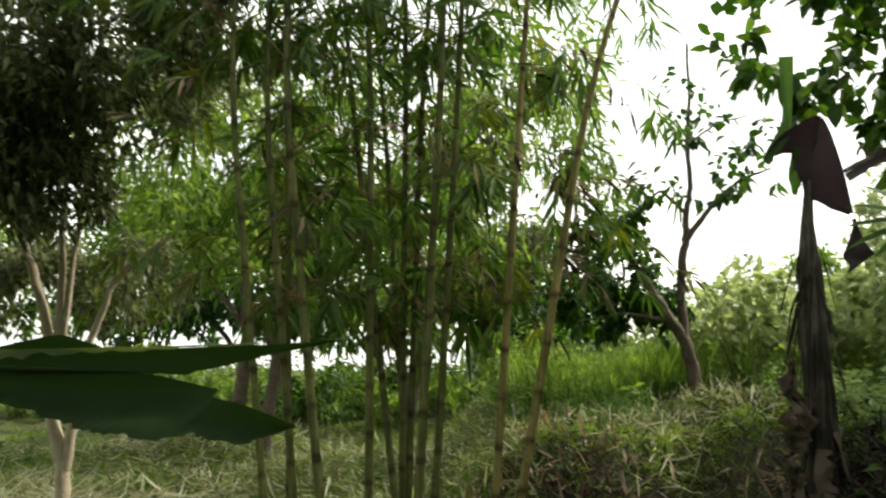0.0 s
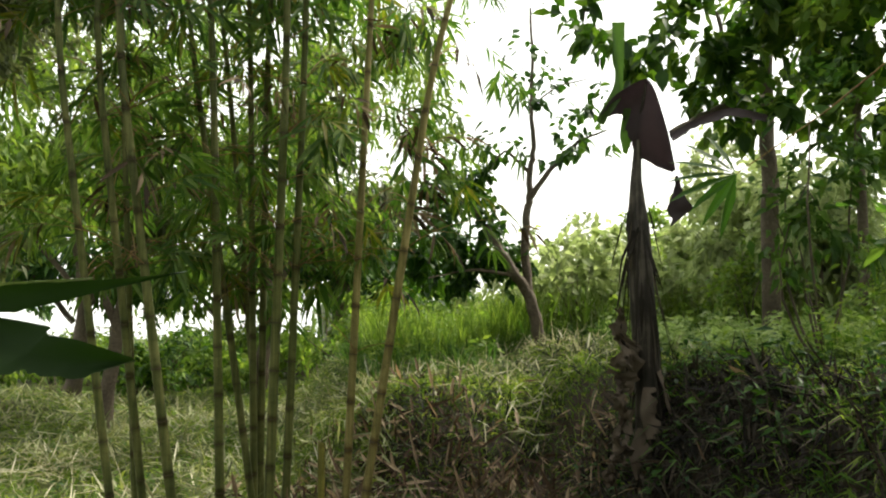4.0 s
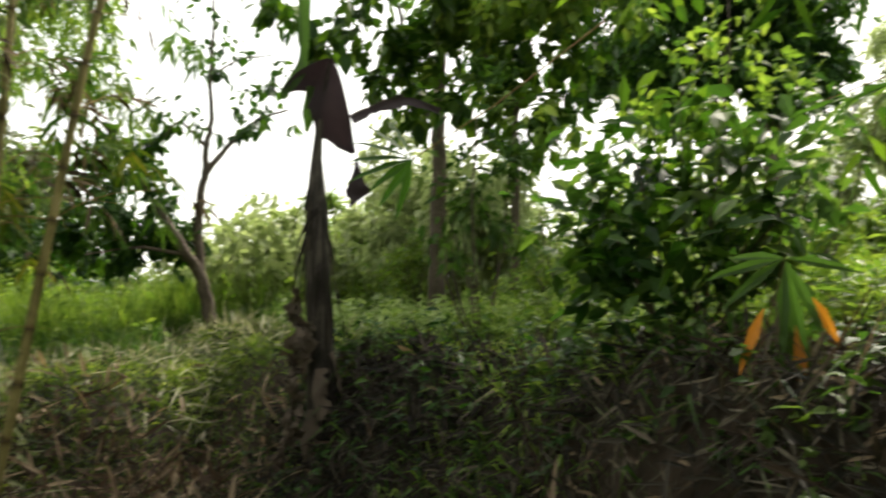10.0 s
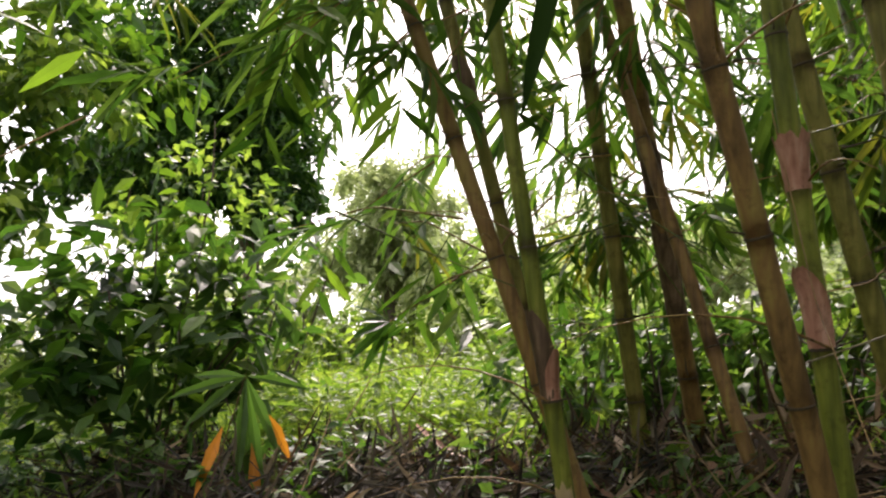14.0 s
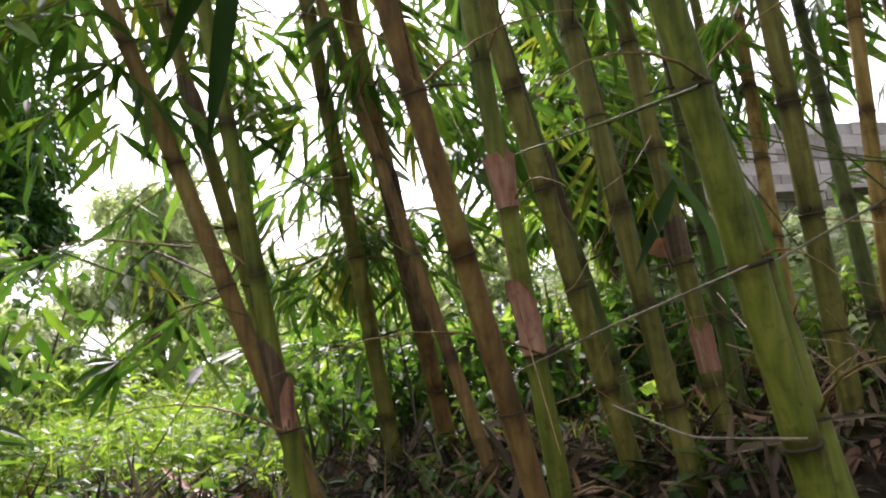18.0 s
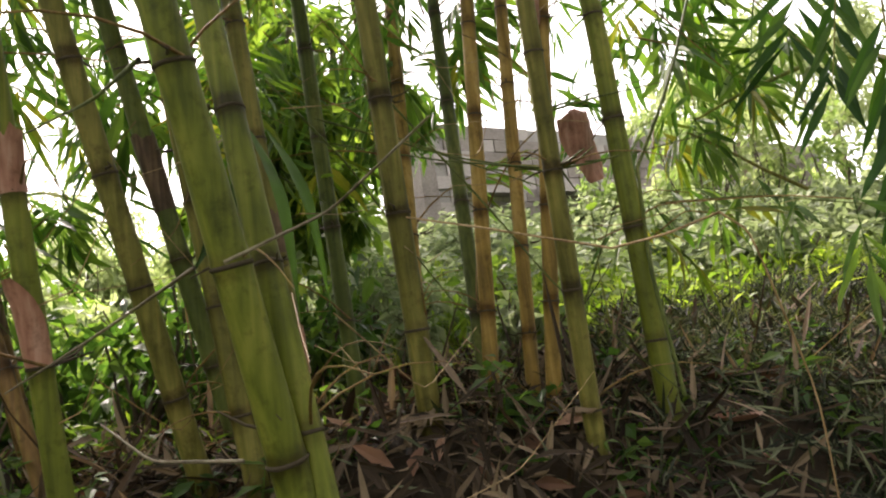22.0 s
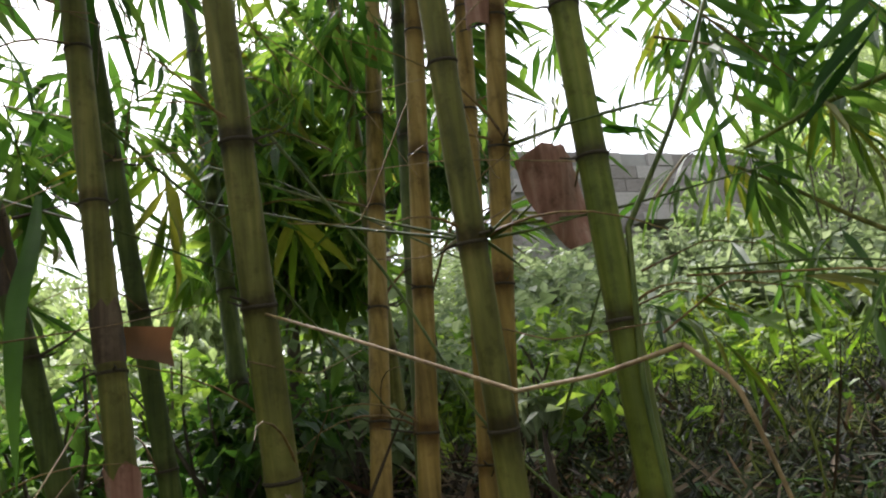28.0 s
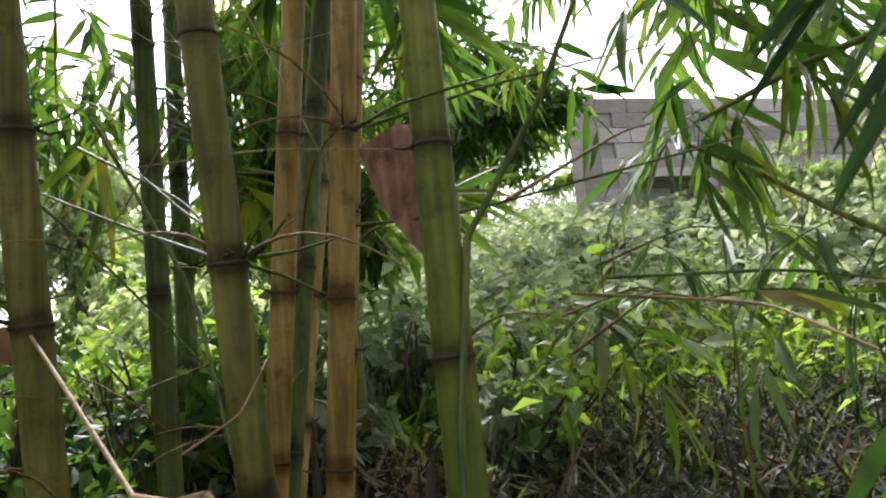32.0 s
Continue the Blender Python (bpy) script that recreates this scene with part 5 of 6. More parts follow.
for i, (a, b_, c) in enumerate([((1.958, 4.569, 1.933), (1.847, 4.535, 1.742), (1.816, 4.544, 1.538)), ((1.956, 4.540, 1.930), (1.872, 4.514, 1.707), (1.872, 4.520, 1.470)), ((2.003, 4.565, 1.933), (2.032, 4.518, 1.707), (2.073, 4.517, 1.572)), ((1.958, 4.520, 1.911), (1.921, 4.493, 1.537), (1.908, 4.504, 1.168)), ((1.982, 4.518, 1.911), (1.998, 4.488, 1.436), (2.035, 4.497, 0.966)), ((1.922, 4.543, 1.913), (1.847, 4.539, 1.606), (1.796, 4.550, 1.369))]):
    w = np.array([0.009, 0.003, 0])
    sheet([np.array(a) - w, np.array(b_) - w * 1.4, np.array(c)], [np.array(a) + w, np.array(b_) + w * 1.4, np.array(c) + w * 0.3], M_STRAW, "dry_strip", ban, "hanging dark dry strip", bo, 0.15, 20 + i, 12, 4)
for i, (ea, eb) in enumerate([([(1.789, 4.549, 1.420), (1.802, 4.533, 1.234), (1.788, 4.538, 1.082)], [(1.816, 4.546, 1.437), (1.915, 4.504, 1.127), (1.868, 4.512, 1.013)]), ([(1.775, 4.540, 1.066), (1.794, 4.522, 0.899), (1.781, 4.528, 0.731)], [(1.868, 4.511, 1.033), (1.848, 4.517, 0.899), (1.853, 4.502, 0.700)]), ([(1.787, 4.527, 0.731), (1.746, 4.516, 0.567), (1.678, 4.487, 0.375)], [(1.846, 4.501, 0.734), (1.826, 4.508, 0.550), (1.739, 4.501, 0.387)])]):
    flap = sheet(ea, eb, M_DRYTAN, "dry_leaf_strip", ban, "pale brown crumpled dry leaf", bo, 0.3, 31 + i, 22, 9)
    fg = np.random.default_rng(60 + i)
    for v_ in flap.data.vertices:
        v_.co += Vector(fg.normal(0, 0.011, 3)) + Vector((0.02 * math.sin(v_.co.z * 31), 0.03 * math.sin(v_.co.z * 23 + v_.co.x * 40), 0))
for i, (zt, a, L, w_) in enumerate([(1.25, 3.5, 0.34, 0.09), (0.95, 4.4, 0.3, 0.11), (0.8, 2.7, 0.36, 0.08), (1.05, 5.3, 0.26, 0.07), (0.7, 3.9, 0.3, 0.12)]):
    out = np.array([math.cos(a), math.sin(a), 0])
    tan = np.array([-math.sin(a), math.cos(a), 0])
    top_ = np.array([2.035, 4.635, zt]) + out * 0.08
    low_ = top_ + out * 0.07 - up3 * L
    sheet([top_ - tan * w_ * 0.3, (top_ + low_) / 2 - tan * w_ * 0.6 + out * 0.03, low_ - tan * w_ * 0.2], [top_ + tan * w_ * 0.3, (top_ + low_) / 2 + tan * w_ * 0.5, low_ + tan * w_ * 0.25], M_DRYTAN, "dry_leaf_strip", ban, "", bo, 0.3, 90 + i, 16, 6)

for i in range(44):
    g = np.random.default_rng(3000 + i)
    h = g.uniform(0.25, 0.98)
    at = np.array([np.interp(h, np.linspace(0, 1, len(stalk[:5])), np.array(stalk[:5])[:, a]) for a in range(3)])
    a = g.uniform(0, 6.28)
    r = 0.088 - 0.03 * h
    out = np.array([math.cos(a), math.sin(a), 0])
    L = min(g.uniform(0.15, 0.6), at[2] - 0.05)
    v, f = leaves((at + out * r)[None], (out * g.uniform(0.05, 0.35) - up3)[None], out[None], max(L, 0.05), g.uniform(0.012, 0.03), 0.05, 0.3, 0.3)
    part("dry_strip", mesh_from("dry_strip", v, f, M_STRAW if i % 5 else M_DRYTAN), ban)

# ---- rosette of pale cut strips on the ground
M_PALESTRIP = leaf_material("pale_cut_strip", (0.34, 0.38, 0.28), (0.46, 0.5, 0.38), (0.56, 0.6, 0.48), 0.3, 0.6, False, (1.1, 1.1, 0.8))
RO = (1.640, 3.989, 0.329)
ros = thing("cut_leaf_rosette", "pale cut leaf strips fanned on the ground", "dry leaves", "", (RO[0], RO[1], float(height(RO[0], RO[1])) + 0.15))
for i, a in enumerate(np.linspace(-0.15, 3.3, 9)):
    g = np.random.default_rng(2900 + i)
    d = np.array([math.cos(a) * 0.3, g.uniform(-0.2, -0.04), math.sin(a) * 0.22 + 0.05]) * g.uniform(0.75, 1.1)
    v, f = leaves(np.zeros((1, 3)), d[None], np.array([[0.1, -0.7, 0.7]]), np.linalg.norm(d), 0.022, 0.1, 0.2, 0.5)
    part("strip", mesh_from("strip", v, f, M_PALESTRIP), ros)

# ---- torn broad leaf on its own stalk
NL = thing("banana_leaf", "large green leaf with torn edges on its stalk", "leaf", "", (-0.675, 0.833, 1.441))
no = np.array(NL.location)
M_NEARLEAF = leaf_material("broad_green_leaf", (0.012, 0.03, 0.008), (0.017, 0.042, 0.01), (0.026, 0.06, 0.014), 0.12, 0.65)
# rolled rim of the blade; its greyish gloss is put into the pale colour
M_LEAFRIM = leaf_material("glossy_leaf_rim", (0.09, 0.13, 0.07), (0.14, 0.18, 0.11), (0.2, 0.24, 0.16), 0.2, 0.4)


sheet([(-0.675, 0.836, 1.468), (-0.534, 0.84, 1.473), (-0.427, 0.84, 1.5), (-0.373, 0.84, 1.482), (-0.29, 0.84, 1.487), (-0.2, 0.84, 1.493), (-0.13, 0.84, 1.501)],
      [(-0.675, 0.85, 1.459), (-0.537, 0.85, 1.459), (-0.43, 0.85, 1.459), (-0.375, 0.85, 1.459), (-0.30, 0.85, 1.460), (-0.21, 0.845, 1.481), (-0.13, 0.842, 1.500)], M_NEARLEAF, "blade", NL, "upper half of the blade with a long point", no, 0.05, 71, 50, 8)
sheet([(-0.675, 0.830, 1.474), (-0.534, 0.834, 1.478), (-0.427, 0.834, 1.483), (-0.33, 0.834, 1.488), (-0.22, 0.836, 1.494)], [(-0.675, 0.834, 1.467), (-0.534, 0.838, 1.470), (-0.427, 0.838, 1.477), (-0.33, 0.838, 1.484), (-0.22, 0.838, 1.493)], M_LEAFRIM, "rolled_edge", NL, "pale rolled upper edge", no, 0.3, 73, 40, 4)
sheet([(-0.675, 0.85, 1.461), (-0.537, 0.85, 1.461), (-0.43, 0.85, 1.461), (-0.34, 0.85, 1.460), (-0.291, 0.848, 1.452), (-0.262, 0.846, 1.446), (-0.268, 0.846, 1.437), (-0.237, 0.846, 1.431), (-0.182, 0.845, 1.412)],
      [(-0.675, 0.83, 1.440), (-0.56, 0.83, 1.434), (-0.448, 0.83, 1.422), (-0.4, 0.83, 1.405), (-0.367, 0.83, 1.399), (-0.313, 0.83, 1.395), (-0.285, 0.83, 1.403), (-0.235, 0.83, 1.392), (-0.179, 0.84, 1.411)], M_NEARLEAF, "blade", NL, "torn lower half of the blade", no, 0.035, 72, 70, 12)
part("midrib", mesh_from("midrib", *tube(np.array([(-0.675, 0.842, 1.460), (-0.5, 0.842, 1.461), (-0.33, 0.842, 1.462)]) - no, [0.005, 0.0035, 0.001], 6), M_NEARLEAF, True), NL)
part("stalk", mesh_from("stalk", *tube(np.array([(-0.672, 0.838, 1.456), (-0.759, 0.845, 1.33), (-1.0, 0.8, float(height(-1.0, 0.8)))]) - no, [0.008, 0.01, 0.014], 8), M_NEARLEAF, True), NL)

# ---- twigs and hanging leaf sprays of the clump on the bank


def frond_mesh(seed, n=16, span=0.45, long=0.2, wide=0.026, mat=None):
    """A drooping twig with long leaves hanging from both sides, along +x and down."""
    g = np.random.default_rng(seed)
    s = np.linspace(0.08, 1, n)
    base = np.stack([s * span, 0 * s, -0.25 * span * s ** 2], 1)
    side = np.where(np.arange(n) % 2, 1.0, -1.0) * g.uniform(0.4, 0.9, n)
    way = np.stack([g.uniform(0.4, 0.9, n), side * 1.2, g.uniform(-0.45, 0.15, n)], 1)
    face = np.stack([g.normal(0, 0.3, n), side * 0.4, np.ones(n)], 1)
    lv = leaves(base, way, face, long * g.uniform(0.65, 1.15, n), wide * g.uniform(0.8, 1.2, n), 0.2, 0.1, 0.38)
    ss = np.linspace(0, 1, 7)
    tv, tq = tube(np.stack([ss * span, 0 * ss, -0.25 * span * ss ** 2], 1), np.linspace(0.003, 0.001, 7), 4)
    tt = np.concatenate([tq[:, [0, 1, 2]], tq[:, [0, 2, 3]]])
    return mesh_from("leaf_spray", *joined([lv, (tv, tt)]), mat or M_BAMBOO_LEAF)


FRONDS = [frond_mesh(400 + i, 6 + i % 3, 0.24 + 0.05 * (i % 4), 0.19 + 0.02 * (i % 3), 0.032, (M_MID_LEAF, M_BAMBOO_LEAF, M_DARK_LEAF, M_MID_LEAF, M_BAMBOO_LEAF, M_YELLOW_LEAF, M_MID_LEAF)[i]) for i in range(7)]
LONG_FRONDS = [frond_mesh(420 + i, 16, 0.5, 0.24, 0.04, M_DARK_LEAF) for i in range(3)]


def twig(root, pts, r0=0.004, r1=0.0015, sprays=(), mat=None, label=""):
    """A twig of a culm through the given places; sprays: (share of its length, way, size, mesh)."""
    o = np.array(root.location)
    p = np.array(pts, float) - o
    k = np.linspace(0, 1, len(p))
    kk = np.linspace(0, 1, 5 * len(p))
    q = np.stack([np.interp(kk, k, p[:, a]) for a in range(3)], 1)
    q[1:-1] = (q[:-2] + 2 * q[1:-1] + q[2:]) / 4
    b = part("branch", mesh_from("branch", *tube(q, r0 + (r1 - r0) * kk, 6), mat or M_BROWNCULM, True), root, label)
    for at, way, size, me in sprays:
        c = np.array([np.interp(at, kk, q[:, a]) for a in range(3)])
        part("leaf_spray", me, b, m=Matrix.Translation(c) @ frame_to(way, (0.1, 0.1, 1)) @ Matrix.Scale(size, 4))
    return b


def hanging(root, seed, a, b, count, size=1.0, spread=0.7, pool=None, r=0.004):
    """A long twig from a to b with sprays hanging from it."""
    g = np.random.default_rng(seed)
    a, b = np.array(a, float), np.array(b, float)
    mid = (a + b) / 2 + np.array([0, 0, 0.06]) + g.normal(0, 0.02, 3)
    pool = pool or FRONDS + SPRAYS
    sp = []
    for i in range(count):
        w = unit((b - a)[None])[0] * 0.6 + g.normal(0, spread, 3) * np.array([1, 1, 0.6]) + np.array([0, 0, -0.12])
        sp.append((g.uniform(0.15, 1.0), tuple(w), size * g.uniform(0.75, 1.2), pool[int(g.integers(len(pool)))]))
    return twig(root, [a, mid, b], r, 0.0012, sp)


# over the shrub, between banana and clump
hanging(C_A, 1, (2.044, 0.838, 2.634), (1.643, 1.483, 2.270), 5, 0.95)
hanging(C_A, 2, (1.819, 0.845, 2.585), (1.679, 1.199, 2.273), 4, 0.9)
hanging(C_B, 3, (1.876, 0.745, 2.555), (1.757, 1.405, 2.544), 6, 1.0)
hanging(C_B, 4, (2.036, 1.005, 2.853), (1.722, 1.873, 2.646), 7, 1.0)
hanging(C_A, 5, (2.081, 0.786, 2.570), (1.853, 1.097, 2.237), 4, 0.8)
hanging(C_A, 6, (2.602, 1.078, 2.311), (2.275, 1.381, 1.942), 2, 0.8)
hanging(C_A, 7, (2.150, 0.828, 1.972), (2.009, 1.318, 1.950), 2, 0.8, 0.5)
hanging(C_A, 8, (2.113, 0.724, 1.828), (2.094, 1.016, 1.691), 2, 0.9, 0.4)
hanging(C_B, 9, (1.994, 0.678, 2.738), (2.127, 1.191, 2.451), 3, 0.85)
hanging(C_C, 10, (2.407, 0.570, 2.931), (2.635, 0.877, 2.493), 5, 0.8)
hanging(C_C, 11, (2.596, 0.473, 2.253), (2.663, 0.724, 2.113), 3, 0.7)
hanging(C_D, 12, (2.726, 0.416, 2.226), (2.932, 0.664, 1.956), 3, 0.7)
hanging(C_B, 13, (2.191, 0.816, 2.572), (2.133, 1.122, 2.208), 4, 0.8)
hanging(C_A, 14, (2.191, 0.981, 2.622), (2.133, 1.271, 2.360), 3, 0.8)
hanging(C_C, 15, (3.029, 0.477, 2.787), (3.011, 0.743, 2.311), 5, 0.8)
hanging(C_D, 16, (3.235, 0.407, 2.474), (3.193, 0.714, 1.945), 7, 0.7)
hanging(C_E, 17, (2.232, 0.127, 2.857), (2.460, 0.370, 2.504), 7, 0.75)
hanging(C_D, 18, (2.754, 0.343, 2.647), (2.887, 0.584, 2.241), 7, 0.7)
# clump tops against the sky
for i, (r, a, b) in enumerate([(C_C, (2.753, 0.528, 3.115), (2.936, 0.885, 2.719)), (C_D, (2.855, 0.411, 3.114), (3.139, 0.220, 2.711)), (C_A, (2.386, 1.027, 2.922), (2.959, 0.983, 2.607)), (C_B, (2.294, 0.746, 2.865), (2.914, 0.744, 2.825)),
                               (C_C, (2.793, 0.551, 2.407), (3.043, 0.912, 2.184)), (C_D, (3.038, 0.341, 2.195), (3.279, 0.716, 2.022)), (C_G2, (2.952, -0.286, 3.123), (3.445, -0.473, 2.690)), (C_H, (3.007, -0.467, 2.843), (3.407, -0.234, 2.377)),
                               (C_L, (2.969, -1.145, 3.014), (3.447, -1.015, 2.670)), (C_M, (2.970, -1.580, 3.002), (3.435, -1.368, 2.722)), (C_U, (3.734, -0.678, 3.227), (3.968, -0.826, 2.799)), (C_N, (3.571, -1.276, 3.261), (3.810, -1.063, 2.737)),
                               (C_A, (2.516, 0.902, 2.273), (2.442, 1.242, 2.140)), (C_A, (2.285, 0.799, 1.892), (2.459, 1.219, 2.055))]):
    hanging(r, 60 + i, a, b, 5 if i not in (4, 5, 12, 13) else 2, 0.8)
for i, (r, a, b) in enumerate([(C_L, (3.150, -1.541, 3.120), (3.344, -1.280, 2.669)), (C_N, (3.249, -1.940, 3.127), (3.443, -1.757, 2.673)), (C_T, (3.641, -2.362, 3.195), (3.842, -2.159, 2.706))]):
    hanging(r, 80 + i, a, b, 6, 0.8)
# leafy twigs filling the heart of the clump, seen between the stems
HEART = [C_C, C_D, C_D2, C_G2, C_W, C_U]
for i in range(15):
    g = np.random.default_rng(7100 + i)
    a = np.array([g.uniform(3.05, 3.6), g.uniform(0.1, 0.8), g.uniform(1.75, 2.9)])
    b = a + np.array([g.uniform(-0.1, 0.25), g.uniform(-0.15, 0.4), g.uniform(-0.35, 0.1)])
    hanging(HEART[i % 6], 7200 + i, a, b, 5, 0.85, 0.9)
for i in range(2):
    g = np.random.default_rng(7300 + i)
    a = np.array([g.uniform(3.2, 3.8), g.uniform(-1.0, -0.4), g.uniform(2.35, 3.2)])
    hanging((C_U, C_L, C_T)[i % 3], 7400 + i, a, a + np.array([0.15, g.uniform(-0.3, 0.3), -0.15]), 5, 0.85, 0.9)
for i in range(6):
    g = np.random.default_rng(7700 + i)
    a = np.array([g.uniform(3.2, 3.7), g.uniform(-0.4, 0.1), g.uniform(2.55, 3.1)])
    hanging((C_U, C_W)[i % 2], 7800 + i, a, a + np.array([0.1, g.uniform(-0.2, 0.3), -0.12]), 5, 0.85, 0.9)
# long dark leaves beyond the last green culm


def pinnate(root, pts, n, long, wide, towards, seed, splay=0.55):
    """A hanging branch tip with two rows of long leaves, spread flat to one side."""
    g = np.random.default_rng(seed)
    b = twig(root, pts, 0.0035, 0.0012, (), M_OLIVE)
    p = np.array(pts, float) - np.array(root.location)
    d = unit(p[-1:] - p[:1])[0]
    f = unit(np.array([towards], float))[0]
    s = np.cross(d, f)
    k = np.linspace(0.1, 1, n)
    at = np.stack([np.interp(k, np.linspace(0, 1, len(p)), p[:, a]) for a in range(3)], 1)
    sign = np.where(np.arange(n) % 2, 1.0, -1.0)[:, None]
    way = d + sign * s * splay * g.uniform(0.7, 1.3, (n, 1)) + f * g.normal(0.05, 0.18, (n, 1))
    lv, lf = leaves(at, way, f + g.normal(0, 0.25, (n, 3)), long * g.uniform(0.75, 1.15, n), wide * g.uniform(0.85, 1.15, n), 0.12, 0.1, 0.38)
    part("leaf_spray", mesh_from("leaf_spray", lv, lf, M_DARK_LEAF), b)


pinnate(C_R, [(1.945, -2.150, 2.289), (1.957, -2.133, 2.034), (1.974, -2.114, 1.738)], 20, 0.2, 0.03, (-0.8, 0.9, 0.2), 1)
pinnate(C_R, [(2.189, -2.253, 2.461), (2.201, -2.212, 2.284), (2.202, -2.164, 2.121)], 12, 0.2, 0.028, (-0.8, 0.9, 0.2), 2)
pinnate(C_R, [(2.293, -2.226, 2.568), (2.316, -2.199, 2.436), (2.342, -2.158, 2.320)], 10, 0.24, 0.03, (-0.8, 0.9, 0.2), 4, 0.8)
twig(C_R, [(2.440, -1.690, 1.863), (2.210, -1.923, 1.807), (1.993, -1.962, 1.738)], 0.003, 0.002, [(1.0, (0.5, -0.4, -0.9), 0.9, SPRAYS[1]), (0.62, (-0.2, 0.5, -0.4), 0.5, SPRAYS[4])])
twig(C_R, [(2.652, -2.436, 2.350), (2.643, -2.201, 2.275), (2.639, -1.974, 2.180)], 0.01, 0.005, [(1.0, (-0.2, 0.8, -0.3), 0.75, SPRAYS[0]), (1.0, (0.1, -0.6, -0.6), 0.7, SPRAYS[2]), (0.98, (-0.3, 0.3, -0.9), 0.65, SPRAYS[5])], M_GREEN)
twig(C_R, [(2.693, -1.966, 2.155), (2.666, -2.092, 2.070), (2.638, -2.204, 1.980), (2.612, -2.336, 1.893)], 0.004, 0.007, [(0.7, (-0.1, 0.9, -0.15), 0.8, SPRAYS[1]), (0.85, (0.0, 0.6, -0.6), 0.8, SPRAYS[6])], M_OLIVE)
for pts in ([(2.154, -1.253, 1.929), (2.123, -1.320, 1.927), (2.101, -1.389, 1.935)], [(2.154, -1.253, 1.929), (2.122, -1.285, 1.939), (2.097, -1.320, 1.964)], [(2.156, -1.249, 1.921), (2.208, -1.285, 1.907), (2.252, -1.322, 1.884)], [(2.173, -1.194, 1.939), (2.363, -0.982, 2.034), (2.593, -0.651, 2.194)]):
    twig(C_Q, pts, 0.0035, 0.0018, (), M_DARKCULM)
hanging(C_R, 24, (2.531, -1.833, 2.541), (2.566, -2.138, 2.270), 4, 0.95)
hanging(C_R, 25, (2.624, -2.139, 2.709), (2.480, -2.381, 2.318), 5, 1.0)
hanging(C_R, 26, (2.649, -1.810, 2.499), (2.711, -2.027, 2.240), 3, 0.8)
hanging(C_R, 27, (3.008, -2.120, 3.090), (3.104, -2.326, 2.722), 4, 1.0)
hanging(C_R, 28, (3.052, -2.225, 2.921), (3.056, -2.436, 2.509), 4, 1.0)
hanging(C_R, 29, (3.142, -2.017, 2.897), (3.212, -2.304, 2.599), 3, 0.9)
hanging(C_R, 30, (3.089, -2.288, 2.730), (3.150, -2.596, 2.501), 4, 0.9)
for i in range(4):
    g = np.random.default_rng(7500 + i)
    a = np.array([g.uniform(2.7, 3.5), g.uniform(-2.5, -1.9), g.uniform(2.9, 3.2)])
    hanging(C_R, 7600 + i, a, a + np.array([0.1, -0.2, -0.25]), 4, 1.0)
hanging(C_R, 31, (3.001, -1.702, 1.856), (3.118, -2.101, 1.829), 3, 0.8)
hanging(C_R, 32, (3.075, -1.815, 1.978), (3.176, -2.308, 2.021), 3, 0.8)
hanging(C_R, 33, (2.660, -1.696, 1.767), (2.557, -1.991, 1.821), 3, 0.75, 0.4)
twig(C_R, [(2.292, -1.536, 1.947), (2.30, -1.66, 2.14), (2.289, -1.713, 2.25), (2.3, -1.85, 2.55)], 0.006, 0.004, (), M_DARKCULM)
twig(C_R, [(2.2, -1.5, 1.3), (2.26, -1.5, 1.65), (2.292, -1.536, 1.947)], 0.006, 0.006, (), M_DARKCULM)
twig(C_R, [(2.30, -1.6, 2.0), (2.7, -1.85, 2.2), (3.173, -2.118, 2.36)], 0.004, 0.002, [(1.0, (0.3, 0.7, -0.2), 0.9, SPRAYS[2]), (1.0, (0.3, -0.6, -0.4), 0.9, SPRAYS[3]), (0.98, (-0.2, 0.8, -0.5), 0.8, SPRAYS[4])])
# bent straw-coloured stick
M_GREYTWIG = culm_material("grey_twig", (0.08, 0.065, 0.04), (0.15, 0.125, 0.08), (0.22, 0.19, 0.13))
M_STICK = culm_material("dry_stick", (0.16, 0.1, 0.045), (0.28, 0.19, 0.09), (0.38, 0.28, 0.15))
twig(C_M, [(2.31, -0.837, 1.875), (2.15, -0.98, 1.80), (1.884, -1.218, 1.668)], 0.003, 0.0032, (), M_STICK, "bent straw-coloured dry branch")
twig(C_M, [(1.884, -1.218, 1.668), (1.79, -1.30, 1.672), (1.69, -1.371, 1.69)], 0.0032, 0.003, (), M_STICK)
twig(C_M, [(1.69, -1.371, 1.69), (1.66, -1.41, 1.64), (1.68, -1.5, 1.3), (1.72, -1.52, 0.9)], 0.003, 0.002, (), M_STICK)
